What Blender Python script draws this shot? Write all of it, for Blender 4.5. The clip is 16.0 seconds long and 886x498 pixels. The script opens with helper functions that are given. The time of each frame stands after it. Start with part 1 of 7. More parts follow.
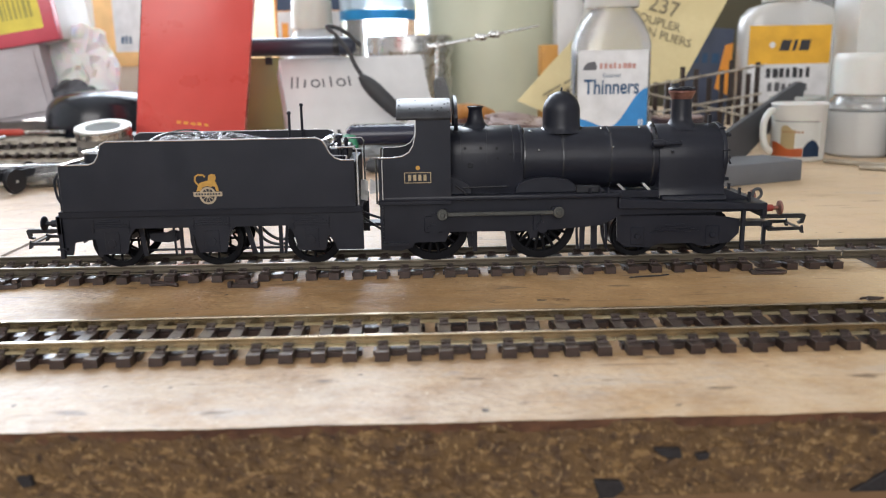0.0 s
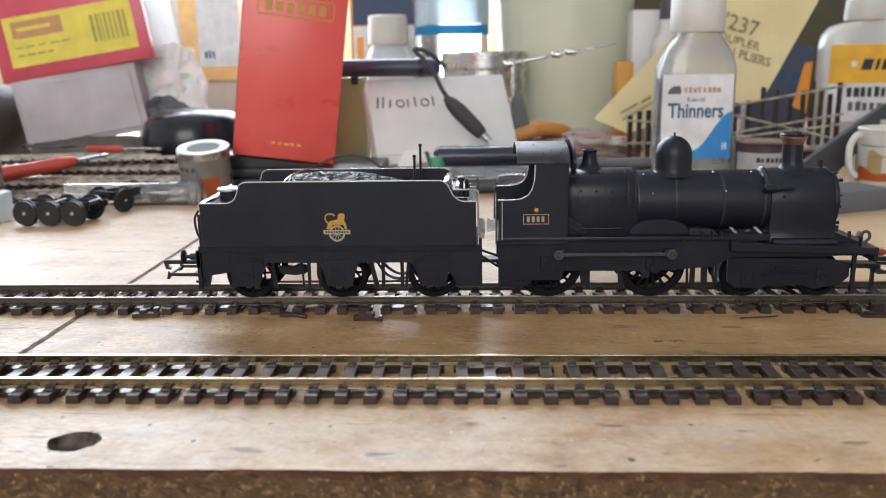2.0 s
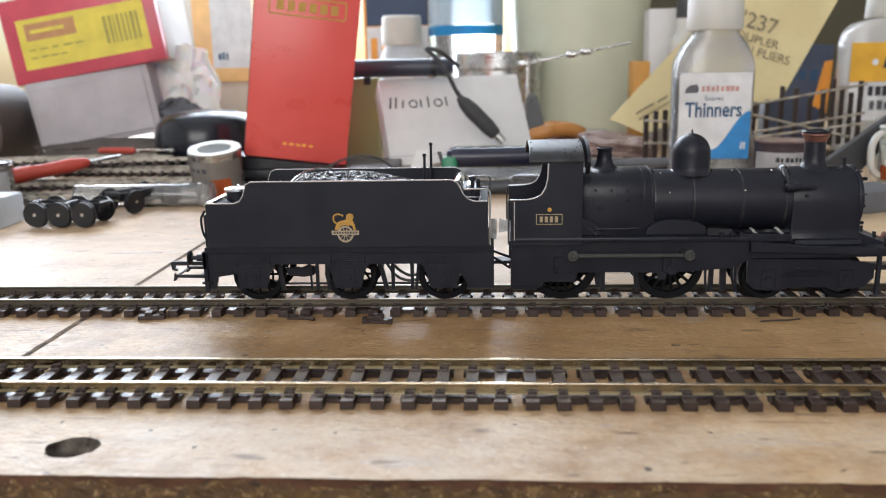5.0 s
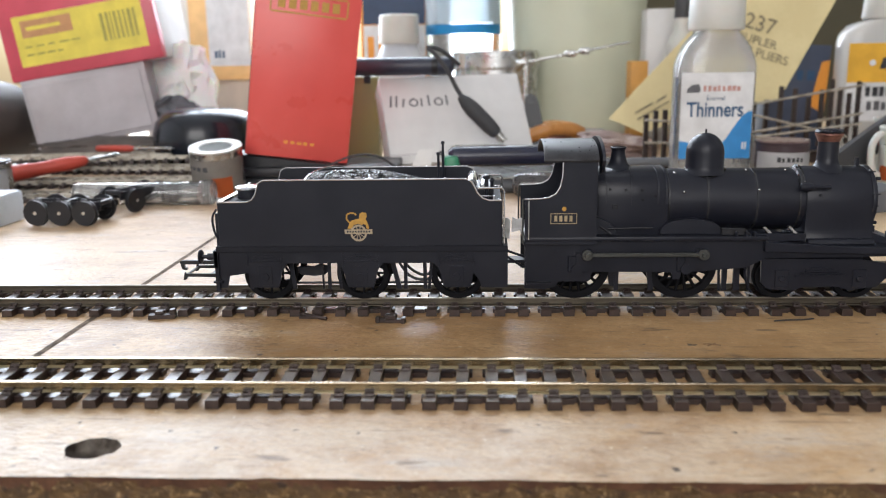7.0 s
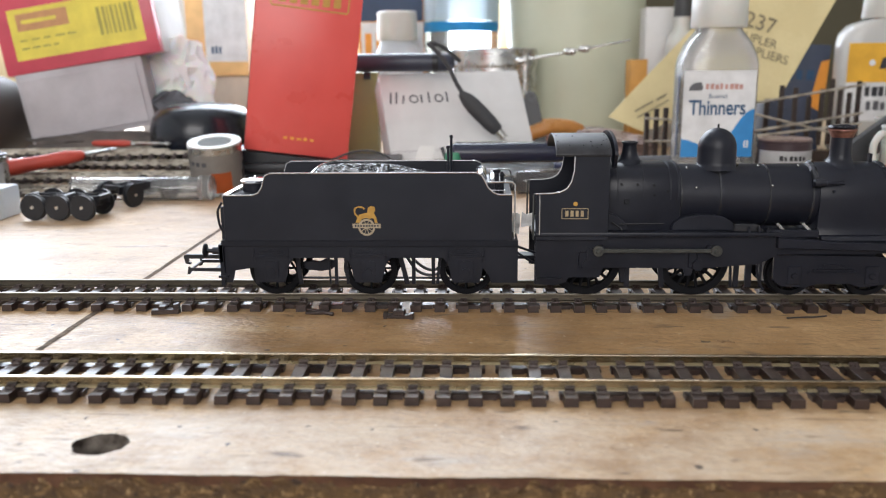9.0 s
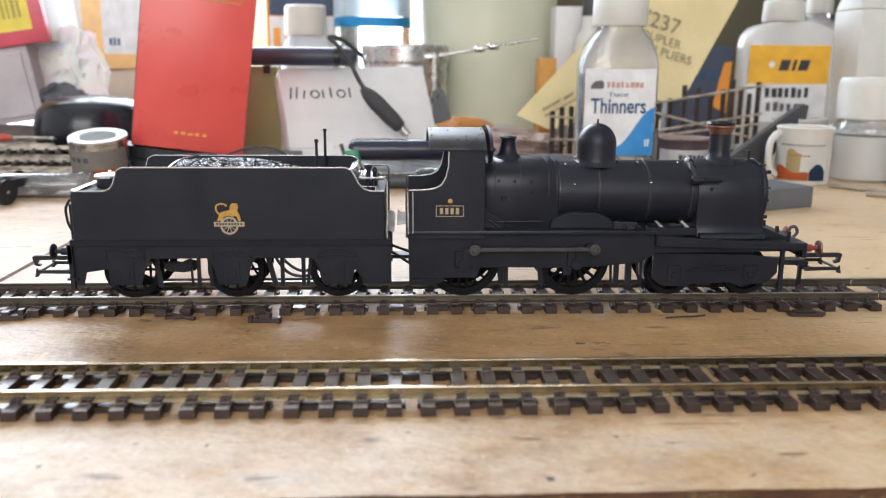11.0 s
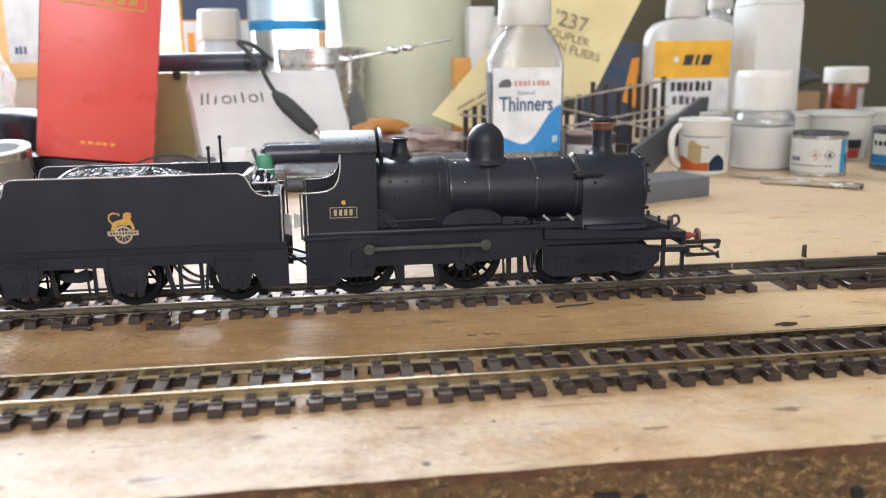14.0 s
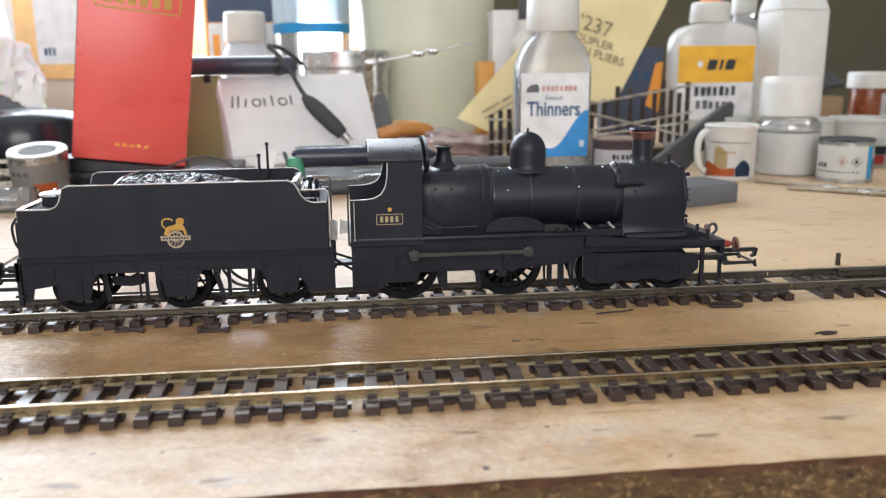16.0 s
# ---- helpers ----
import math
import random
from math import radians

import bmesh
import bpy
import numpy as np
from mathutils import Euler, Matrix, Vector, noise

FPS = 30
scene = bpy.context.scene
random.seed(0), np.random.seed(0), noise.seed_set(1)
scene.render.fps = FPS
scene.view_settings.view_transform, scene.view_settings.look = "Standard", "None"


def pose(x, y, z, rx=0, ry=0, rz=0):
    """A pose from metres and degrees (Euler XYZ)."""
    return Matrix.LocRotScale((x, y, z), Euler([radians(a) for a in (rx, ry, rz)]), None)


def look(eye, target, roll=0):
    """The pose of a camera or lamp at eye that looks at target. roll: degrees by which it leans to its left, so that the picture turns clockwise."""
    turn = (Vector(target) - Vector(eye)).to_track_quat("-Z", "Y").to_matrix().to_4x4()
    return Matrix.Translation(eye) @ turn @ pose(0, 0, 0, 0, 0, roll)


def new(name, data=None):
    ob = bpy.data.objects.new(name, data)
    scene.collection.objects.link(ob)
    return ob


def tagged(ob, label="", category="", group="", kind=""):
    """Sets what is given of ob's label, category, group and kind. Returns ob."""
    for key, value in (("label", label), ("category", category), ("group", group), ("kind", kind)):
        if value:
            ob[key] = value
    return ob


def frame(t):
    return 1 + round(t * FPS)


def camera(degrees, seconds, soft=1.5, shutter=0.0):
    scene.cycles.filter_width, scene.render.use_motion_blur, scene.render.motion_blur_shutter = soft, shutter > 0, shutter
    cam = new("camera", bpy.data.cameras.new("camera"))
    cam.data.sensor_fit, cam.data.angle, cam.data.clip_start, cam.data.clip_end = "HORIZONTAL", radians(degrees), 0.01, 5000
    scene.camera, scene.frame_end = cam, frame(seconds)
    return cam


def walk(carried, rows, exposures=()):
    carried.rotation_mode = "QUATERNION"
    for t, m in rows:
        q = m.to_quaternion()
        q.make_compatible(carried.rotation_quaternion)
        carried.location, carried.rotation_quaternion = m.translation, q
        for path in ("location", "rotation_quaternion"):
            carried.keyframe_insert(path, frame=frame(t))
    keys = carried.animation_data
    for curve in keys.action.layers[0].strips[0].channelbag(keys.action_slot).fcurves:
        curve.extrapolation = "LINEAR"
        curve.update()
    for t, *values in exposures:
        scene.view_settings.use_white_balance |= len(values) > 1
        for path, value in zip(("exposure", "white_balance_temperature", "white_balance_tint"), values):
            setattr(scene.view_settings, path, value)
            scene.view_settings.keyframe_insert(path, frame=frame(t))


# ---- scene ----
cam = camera(56.26, 16.0, soft=1.15)
PATH = [
    (0, (0.03473, -0.27476, 0.06951), (0.0687, 1.6742, -0.3782), -1.023),
    (0.5, (0.02784, -0.27294, 0.08054), (0.0616, 1.6763, -0.3658), -0.902),
    (1, (0.01704, -0.28398, 0.08454), (0.0175, 1.6657, -0.3612), -0.463),
    (1.5, (0.01286, -0.28730, 0.08476), (-0.0453, 1.6620, -0.3591), -0.662),
    (2, (0.01255, -0.28427, 0.08475), (-0.0713, 1.6636, -0.3609), -0.884),
    (2.5, (0.01483, -0.28439, 0.08615), (-0.1196, 1.6611, -0.3578), -1.419),
    (3, (0.01717, -0.28551, 0.08710), (-0.1172, 1.6605, -0.3545), -1.447),
    (3.5, (0.01802, -0.28299, 0.08615), (-0.1106, 1.6636, -0.3545), -1.376),
    (4, (0.01599, -0.27723, 0.08265), (-0.1099, 1.6700, -0.3562), -1.261),
    (6.5, (0.01079, -0.27900, 0.08308), (-0.0946, 1.6690, -0.3577), -0.972),
    (7, (0.00591, -0.27702, 0.08263), (-0.0901, 1.6712, -0.3590), -0.901),
    (7.5, (0.00114, -0.28087, 0.08527), (-0.0876, 1.6673, -0.3583), -0.755),
    (8, (0.00192, -0.27646, 0.08217), (-0.0752, 1.6730, -0.3578), -0.472),
    (8.2, (-0.00026, -0.27711, 0.08146), (-0.0783, 1.6721, -0.3597), -0.501),
    (10.5, (0.01008, -0.26274, 0.07855), (-0.0271, 1.6871, -0.3650), -0.249),
    (11, (0.01772, -0.26151, 0.07742), (0.1129, 1.6864, -0.3662), 0.408),
    (11.5, (0.02312, -0.26403, 0.07894), (0.2239, 1.6760, -0.3638), 0.160),
    (12, (0.02678, -0.27160, 0.08061), (0.2439, 1.6666, -0.3624), -0.122),
    (12.5, (0.02698, -0.27182, 0.08067), (0.2715, 1.6637, -0.3599), -0.460),
    (13, (0.02799, -0.26746, 0.07821), (0.2897, 1.6656, -0.3634), -0.348),
    (13.5, (0.03338, -0.26878, 0.07932), (0.2918, 1.6642, -0.3642), -0.656),
    (14, (0.03014, -0.27011, 0.07882), (0.2766, 1.6640, -0.3666), -0.830),
    (14.5, (0.02956, -0.27372, 0.08122), (0.2644, 1.6620, -0.3634), -0.891),
    (15, (0.03212, -0.27295, 0.08045), (0.2573, 1.6644, -0.3624), -1.075),
    (15.5, (0.02898, -0.27236, 0.07940), (0.2494, 1.6653, -0.3644), -0.929),
    (16, (0.01947, -0.27322, 0.08215), (0.2384, 1.6642, -0.3634), -0.544),
]
cam.data.dof.use_dof, cam.data.dof.focus_distance, cam.data.dof.aperture_fstop = True, 0.285, 19.0
EXPOSURES = [(0, -0.02), (0.5, 0.1), (1.0, -0.05), (3.5, -0.23), (6.5, -0.10), (8, -0.10), (10.5, -0.05), (11.5, 0.27), (12.5, 0.31), (14.0, 0.3), (14.5, 0.27), (15, 0.2), (15.5, 0.16), (16, 0.14)]
walk(cam, [(t, look(eye, target, roll)) for t, eye, target, roll in PATH], EXPOSURES)

# ---- world and light ----
MM = 0.001
world = bpy.data.worlds.new("sky")
scene.world = world
world.use_nodes = True
wn = world.node_tree
sky = wn.nodes.new("ShaderNodeTexSky")
sky.sky_type, sky.sun_disc = "NISHITA", False
sky.sun_elevation, sky.sun_rotation = radians(35), radians(10)
wn.links.new(sky.outputs["Color"], wn.nodes["Background"].inputs["Color"])
wn.nodes["Background"].inputs["Strength"].default_value = 0.12

WIN_X0, WIN_X1, WIN_Z0, WIN_Z1, WALL_Y = -1100, 170, -20, 1250, 1050
lamp = bpy.data.lights.new("window_daylight", "AREA")
lamp.shape, lamp.size, lamp.size_y = "RECTANGLE", (WIN_X1 - WIN_X0) * MM, (WIN_Z1 - WIN_Z0) * MM
lamp.energy, lamp.color = 62.0, (0.85, 0.945, 1.08)
window_light = new("window_daylight", lamp)
window_light.matrix_world = look(((WIN_X0 + WIN_X1) / 2 * MM, (WALL_Y + 60) * MM, (WIN_Z0 + WIN_Z1) / 2 * MM),
                                 ((WIN_X0 + WIN_X1) / 2 * MM, -1.0, (WIN_Z0 + WIN_Z1) / 2 * MM))

WIN2_X0, WIN2_X1, WIN2_Z0, WIN2_Z1, SOUTH_Y, EAST_X = -1150, 450, 300, 1560, -2200, 1500
lamp2 = bpy.data.lights.new("room_daylight", "AREA")
lamp2.shape, lamp2.size, lamp2.size_y = "RECTANGLE", (WIN2_X1 - WIN2_X0) * MM, (WIN2_Z1 - WIN2_Z0) * MM
lamp2.energy, lamp2.color = 44.0, (1.0, 0.955, 0.915)
room_light = new("room_daylight", lamp2)
room_light.matrix_world = look(((WIN2_X0 + WIN2_X1) / 2 * MM, (SOUTH_Y - 40) * MM, (WIN2_Z0 + WIN2_Z1) / 2 * MM), ((WIN2_X0 + WIN2_X1) / 2 * MM, 1.0, (WIN2_Z0 + WIN2_Z1) / 2 * MM))


# ---- mesh helpers, in millimetres ----
def box(bm, x0, x1, y0, y1, z0, z1):
    m = Matrix.Translation(((x0 + x1) / 2, (y0 + y1) / 2, (z0 + z1) / 2)) @ Matrix.Diagonal((x1 - x0, y1 - y0, z1 - z0, 1))
    bmesh.ops.create_cube(bm, size=1, matrix=m)
    return bm


def cyl(bm, a, b, r0, r1=None, n=24):
    a, b = Vector(a), Vector(b)
    m = Matrix.Translation((a + b) / 2) @ (b - a).to_track_quat("Z", "Y").to_matrix().to_4x4()
    bmesh.ops.create_cone(bm, cap_ends=True, segments=n, radius1=r0, radius2=r0 if r1 is None else r1, depth=(b - a).length, matrix=m)
    return bm


def lathe(bm, profile, n=36, at=(0, 0, 0), axis="z", open_top=False):
    rings = []
    for r, h in profile:
        ring = []
        for k in range(n):
            c, s = r * math.cos(2 * math.pi * k / n), r * math.sin(2 * math.pi * k / n)
            p = {"z": (c, s, h), "x": (h, c, s), "y": (s, h, c)}[axis]
            ring.append(bm.verts.new((p[0] + at[0], p[1] + at[1], p[2] + at[2])))
        rings.append(ring)
    for a, b in zip(rings, rings[1:]):
        for k in range(n):
            bm.faces.new((a[k], a[(k + 1) % n], b[(k + 1) % n], b[k]))
    bm.faces.new(rings[0][::-1])
    if not open_top:
        bm.faces.new(rings[-1])
    return bm


def prism(bm, outline, axis, d0, d1):
    put = {"y": lambda u, v, d: (u, d, v), "x": lambda u, v, d: (d, u, v), "z": lambda u, v, d: (u, v, d)}[axis]
    a = [bm.verts.new(put(u, v, d0)) for u, v in outline]
    b = [bm.verts.new(put(u, v, d1)) for u, v in outline]
    n = len(outline)
    bm.faces.new(a)
    bm.faces.new(b[::-1])
    for k in range(n):
        bm.faces.new((a[k], b[k], b[(k + 1) % n], a[(k + 1) % n]))
    return bm


def tube(bm, pts, r, n=8):
    pts = [Vector(p) for p in pts]
    rings = []
    for i, p in enumerate(pts):
        d = (pts[min(i + 1, len(pts) - 1)] - pts[max(i - 1, 0)]).normalized()
        q = d.to_track_quat("Z", "Y")
        rings.append([bm.verts.new(p + q @ Vector((r * math.cos(2 * math.pi * k / n), r * math.sin(2 * math.pi * k / n), 0))) for k in range(n)])
    for a, b in zip(rings, rings[1:]):
        best = min(range(n), key=lambda o: sum((a[k].co - b[(k + o) % n].co).length for k in range(n)))
        for k in range(n):
            bm.faces.new((a[k], a[(k + 1) % n], b[(k + 1 + best) % n], b[(k + best) % n]))
    bm.faces.new(rings[0][::-1])
    bm.faces.new(rings[-1])
    return bm


def curve_points(pts, n=8):
    """A smooth line through the given points."""
    P = [Vector(p) for p in pts]
    P = [2 * P[0] - P[1]] + P + [2 * P[-1] - P[-2]]
    out = []
    for i in range(1, len(P) - 2):
        for k in range(n):
            t = k / n
            a, b, c, d = P[i - 1], P[i], P[i + 1], P[i + 2]
            out.append(0.5 * (2 * b + (c - a) * t + (2 * a - 5 * b + 4 * c - d) * t * t + (3 * b - a - 3 * c + d) * t ** 3))
    return out + [P[-2]]


def bev(bm, w, seg=1, angle=30):
    bmesh.ops.recalc_face_normals(bm, faces=bm.faces)
    edges = [e for e in bm.edges if len(e.link_faces) == 2 and e.calc_face_angle(0) > radians(angle)]
    bmesh.ops.bevel(bm, geom=edges, offset=w, segments=seg, affect="EDGES", profile=0.5)
    return bm


def hollow(bm, wall):
    """Turns a closed shell into one with a thin wall."""
    bmesh.ops.recalc_face_normals(bm, faces=bm.faces)
    bmesh.ops.solidify(bm, geom=bm.faces[:], thickness=wall)
    return bm


def rough_up(bm, amount, scale, seed=0.0):
    for v in bm.verts:
        v.co += Vector(noise.noise_vector(v.co * scale + Vector((seed, seed, seed)))) * amount
    return bm


def mesh_of(name, bm, material, smooth=35):
    bmesh.ops.recalc_face_normals(bm, faces=bm.faces)
    bmesh.ops.scale(bm, vec=(MM, MM, MM), verts=bm.verts)
    me = bpy.data.meshes.new(name)
    bm.to_mesh(me)
    bm.free()
    me.materials.append(material)
    if smooth:
        for p in me.polygons:
            p.use_smooth = True
        me.set_sharp_from_angle(angle=radians(smooth))
    return me


def part(name, bm, material, parent, label="", smooth=35):
    ob = new(name, mesh_of(name, bm, material, smooth))
    ob.parent = parent
    return tagged(ob, label)


def thing(name, x, y, z, label, category, group="", rx=0, ry=0, rz=0, kind=""):
    ob = new(name)
    ob.empty_display_size = 0.01
    ob.matrix_world = pose(x * MM, y * MM, z * MM, rx, ry, rz)
    return tagged(ob, label, category, group, kind)


def solid(name, bm, material, label, category, group="", kind="", at=None, smooth=35):
    ob = new(name, mesh_of(name, bm, material, smooth))
    if at is not None:
        ob.matrix_world = at
    return tagged(ob, label, category, group, kind)


def letters(name, body, size, material, parent, x, y, z, rx=90, ry=0, rz=0, bold=0.0, squeeze=1.0, bend=None):
    cu = bpy.data.curves.new(name, "FONT")
    cu.body, cu.size, cu.align_x, cu.align_y, cu.extrude, cu.offset = body, size, "CENTER", "CENTER", 0.05, bold
    ob = bpy.data.objects.new(name, cu)
    me = bpy.data.meshes.new_from_object(ob)
    bpy.data.objects.remove(ob)
    for v in me.vertices:
        v.co.x *= squeeze
        if bend:
            a = v.co.x / bend
            v.co = Vector((bend * math.sin(a), v.co.y, v.co.z - bend * (1 - math.cos(a))))
        v.co *= MM
    me.materials.clear()
    me.materials.append(material)
    out = new(name, me)
    out.parent = parent
    out.matrix_local = pose(x * MM, y * MM, z * MM, rx, ry, rz)
    return out


# ---- materials ----
def mat(name, col, rough=0.5, metal=0.0, col2=None, scale=150.0, bump=0.15, fine=900.0, spec=0.5, coat=0.0, trans=0.0, ior=1.45,
        stretch=(1, 1, 1), rvar=0.12, alpha=1.0, sss=0.0, depth=0.0004, per_object=0.0):
    m = bpy.data.materials.new(name)
    m.use_nodes = True
    nt = m.node_tree
    N, L = nt.nodes, nt.links
    b = N["Principled BSDF"]
    tc, mp = N.new("ShaderNodeTexCoord"), N.new("ShaderNodeMapping")
    mp.inputs["Scale"].default_value = stretch
    L.new(tc.outputs["Object"], mp.inputs["Vector"])
    big, small = N.new("ShaderNodeTexNoise"), N.new("ShaderNodeTexNoise")
    big.inputs["Scale"].default_value, big.inputs["Detail"].default_value = scale, 5
    small.inputs["Scale"].default_value, small.inputs["Detail"].default_value = fine, 3
    for n in (big, small):
        L.new(mp.outputs["Vector"], n.inputs["Vector"])
    ramp = N.new("ShaderNodeValToRGB")
    c2 = col2 or tuple(c * 0.8 for c in col)
    ramp.color_ramp.elements[0].position, ramp.color_ramp.elements[0].color = 0.32, (*c2, 1)
    ramp.color_ramp.elements[1].position, ramp.color_ramp.elements[1].color = 0.68, (*col, 1)
    mixv = N.new("ShaderNodeMath")
    mixv.operation = "MULTIPLY_ADD"
    mixv.inputs[1].default_value = 0.3
    L.new(small.outputs["Fac"], mixv.inputs[0])
    sub = N.new("ShaderNodeMath")
    sub.operation = "SUBTRACT"
    sub.inputs[1].default_value = 0.15
    L.new(big.outputs["Fac"], sub.inputs[0])
    L.new(sub.outputs[0], mixv.inputs[2])
    last = mixv.outputs[0]
    if per_object:
        info, add = N.new("ShaderNodeObjectInfo"), N.new("ShaderNodeMath")
        add.operation = "MULTIPLY_ADD"
        add.inputs[1].default_value = per_object
        L.new(info.outputs["Random"], add.inputs[0])
        L.new(last, add.inputs[2])
        last = add.outputs[0]
    L.new(last, ramp.inputs["Fac"])
    L.new(ramp.outputs["Color"], b.inputs["Base Color"])
    rr = N.new("ShaderNodeMapRange")
    rr.inputs["To Min"].default_value, rr.inputs["To Max"].default_value = max(0.02, rough - rvar), min(1, rough + rvar)
    L.new(big.outputs["Fac"], rr.inputs["Value"])
    L.new(rr.outputs["Result"], b.inputs["Roughness"])
    if bump:
        bp = N.new("ShaderNodeBump")
        bp.inputs["Strength"].default_value, bp.inputs["Distance"].default_value = bump, depth
        L.new(small.outputs["Fac"], bp.inputs["Height"])
        L.new(bp.outputs["Normal"], b.inputs["Normal"])
    b.inputs["Metallic"].default_value = metal
    b.inputs["Specular IOR Level"].default_value = spec
    b.inputs["Coat Weight"].default_value = coat
    b.inputs["Transmission Weight"].default_value = trans
    b.inputs["IOR"].default_value = ior
    b.inputs["Subsurface Weight"].default_value = sss
    b.inputs["Subsurface Scale"].default_value = 0.003
    return m


def board_material():
    """Worn, varnished pale wood with grain along the tracks, stains, specks, scratches and painted-in sheen bands."""
    m = mat("worn_sheen_board", (0.49, 0.324, 0.167), 0.48, col2=(0.325, 0.193, 0.087), scale=70, fine=520, bump=0.9, stretch=(0.75, 1.2, 1), rvar=0.12, depth=0.0006, spec=0.40, coat=0.12)
    m.node_tree.nodes["Principled BSDF"].inputs["Coat Roughness"].default_value = 0.38
    nt = m.node_tree
    N, L = nt.nodes, nt.links
    b = N["Principled BSDF"]
    last = b.inputs["Base Color"].links[0].from_socket
    tc = N.new("ShaderNodeTexCoord")

    def layer(last, colour, stretch, scale, detail, lo, hi, most, rough=0.6, seed=0.0, band=None, axis="Y"):
        mp = N.new("ShaderNodeMapping")
        mp.inputs["Scale"].default_value, mp.inputs["Location"].default_value = stretch, (seed, seed, 0)
        L.new(tc.outputs["Object"], mp.inputs["Vector"])
        n = N.new("ShaderNodeTexNoise")
        n.inputs["Scale"].default_value, n.inputs["Detail"].default_value, n.inputs["Roughness"].default_value = scale, detail, rough
        L.new(mp.outputs["Vector"], n.inputs["Vector"])
        r = N.new("ShaderNodeMapRange")
        r.inputs["From Min"].default_value, r.inputs["From Max"].default_value, r.inputs["To Max"].default_value = lo, hi, most
        L.new(n.outputs["Fac"], r.inputs["Value"])
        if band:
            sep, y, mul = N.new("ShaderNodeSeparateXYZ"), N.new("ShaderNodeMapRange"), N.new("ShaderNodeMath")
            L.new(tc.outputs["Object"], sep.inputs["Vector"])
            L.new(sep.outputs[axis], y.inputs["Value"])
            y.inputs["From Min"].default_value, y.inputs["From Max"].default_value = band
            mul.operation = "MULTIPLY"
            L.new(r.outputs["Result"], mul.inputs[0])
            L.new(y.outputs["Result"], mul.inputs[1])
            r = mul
        mx = N.new("ShaderNodeMix")
        mx.data_type = "RGBA"
        L.new(r.outputs[0], mx.inputs["Factor"])
        L.new(last, mx.inputs["A"])
        mx.inputs["B"].default_value = (*colour, 1)
        return mx.outputs["Result"]
    last = layer(last, (0.25, 0.15, 0.065), (0.6, 1.3, 1), 300, 6, 0.50, 0.66, 0.55, 0.75)
    last = layer(last, (0.22, 0.12, 0.045), (1, 1.3, 1), 30, 8, 0.455, 0.64, 0.92, 0.78, 3.0)
    last = layer(last, (0.60, 0.46, 0.28), (0.6, 1.2, 1), 60, 8, 0.54, 0.70, 0.6, 0.75, 7.0)
    last = layer(last, (0.08, 0.045, 0.025), (1, 1.5, 1), 380, 5, 0.59, 0.70, 0.9, 0.65, 11.0)
    last = layer(last, (0.10, 0.06, 0.03), (0.2, 1.0, 1), 700, 3, 0.62, 0.72, 0.3, 0.6, 5.0)
    last = layer(last, (0.20, 0.11, 0.045), (0.6, 1.0, 1), 900, 2, 0.54, 0.66, 0.35, 0.6, 41.0)
    last = layer(last, (0.07, 0.045, 0.03), (0.8, 1.0, 1), 110, 3, 0.70, 0.75, 0.7, 0.5, 17.0)
    # Bands by position: window sheen and duller stretches painted over real board tones.
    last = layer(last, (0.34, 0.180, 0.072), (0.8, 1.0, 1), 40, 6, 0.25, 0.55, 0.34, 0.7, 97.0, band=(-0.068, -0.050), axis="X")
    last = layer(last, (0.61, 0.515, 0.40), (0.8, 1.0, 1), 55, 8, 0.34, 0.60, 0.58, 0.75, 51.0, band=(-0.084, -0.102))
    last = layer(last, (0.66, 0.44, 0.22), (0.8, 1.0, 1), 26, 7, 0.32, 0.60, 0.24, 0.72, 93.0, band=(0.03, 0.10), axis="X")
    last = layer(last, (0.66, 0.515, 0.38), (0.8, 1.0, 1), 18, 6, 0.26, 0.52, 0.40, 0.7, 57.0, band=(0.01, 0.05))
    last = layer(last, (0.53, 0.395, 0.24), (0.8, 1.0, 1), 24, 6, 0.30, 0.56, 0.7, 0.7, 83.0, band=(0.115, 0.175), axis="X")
    last = layer(last, (0.36, 0.34, 0.32), (0.5, 1.3, 1), 42, 6, 0.58, 0.70, 0.55, 0.7, 23.0)
    last = layer(last, (0.70, 0.60, 0.45), (1.3, 0.8, 1), 420, 3, 0.66, 0.72, 0.5, 0.6, 29.0)
    last = layer(last, (0.05, 0.035, 0.028), (1.0, 1.0, 1), 230, 2, 0.71, 0.745, 0.9, 0.5, 37.0)
    last = layer(last, (0.11, 0.065, 0.035), (0.35, 1.2, 1), 170, 3, 0.64, 0.70, 0.75, 0.55, 61.0)
    last = layer(last, (0.27, 0.19, 0.12), (0.5, 1.5, 1), 40, 5, 0.585, 0.70, 0.55, 0.65, 67.0)
    last = layer(last, (0.16, 0.09, 0.045), (0.12, 1.6, 1), 240, 2, 0.665, 0.70, 0.6, 0.5, 71.0)
    L.new(last, b.inputs["Base Color"])
    return m


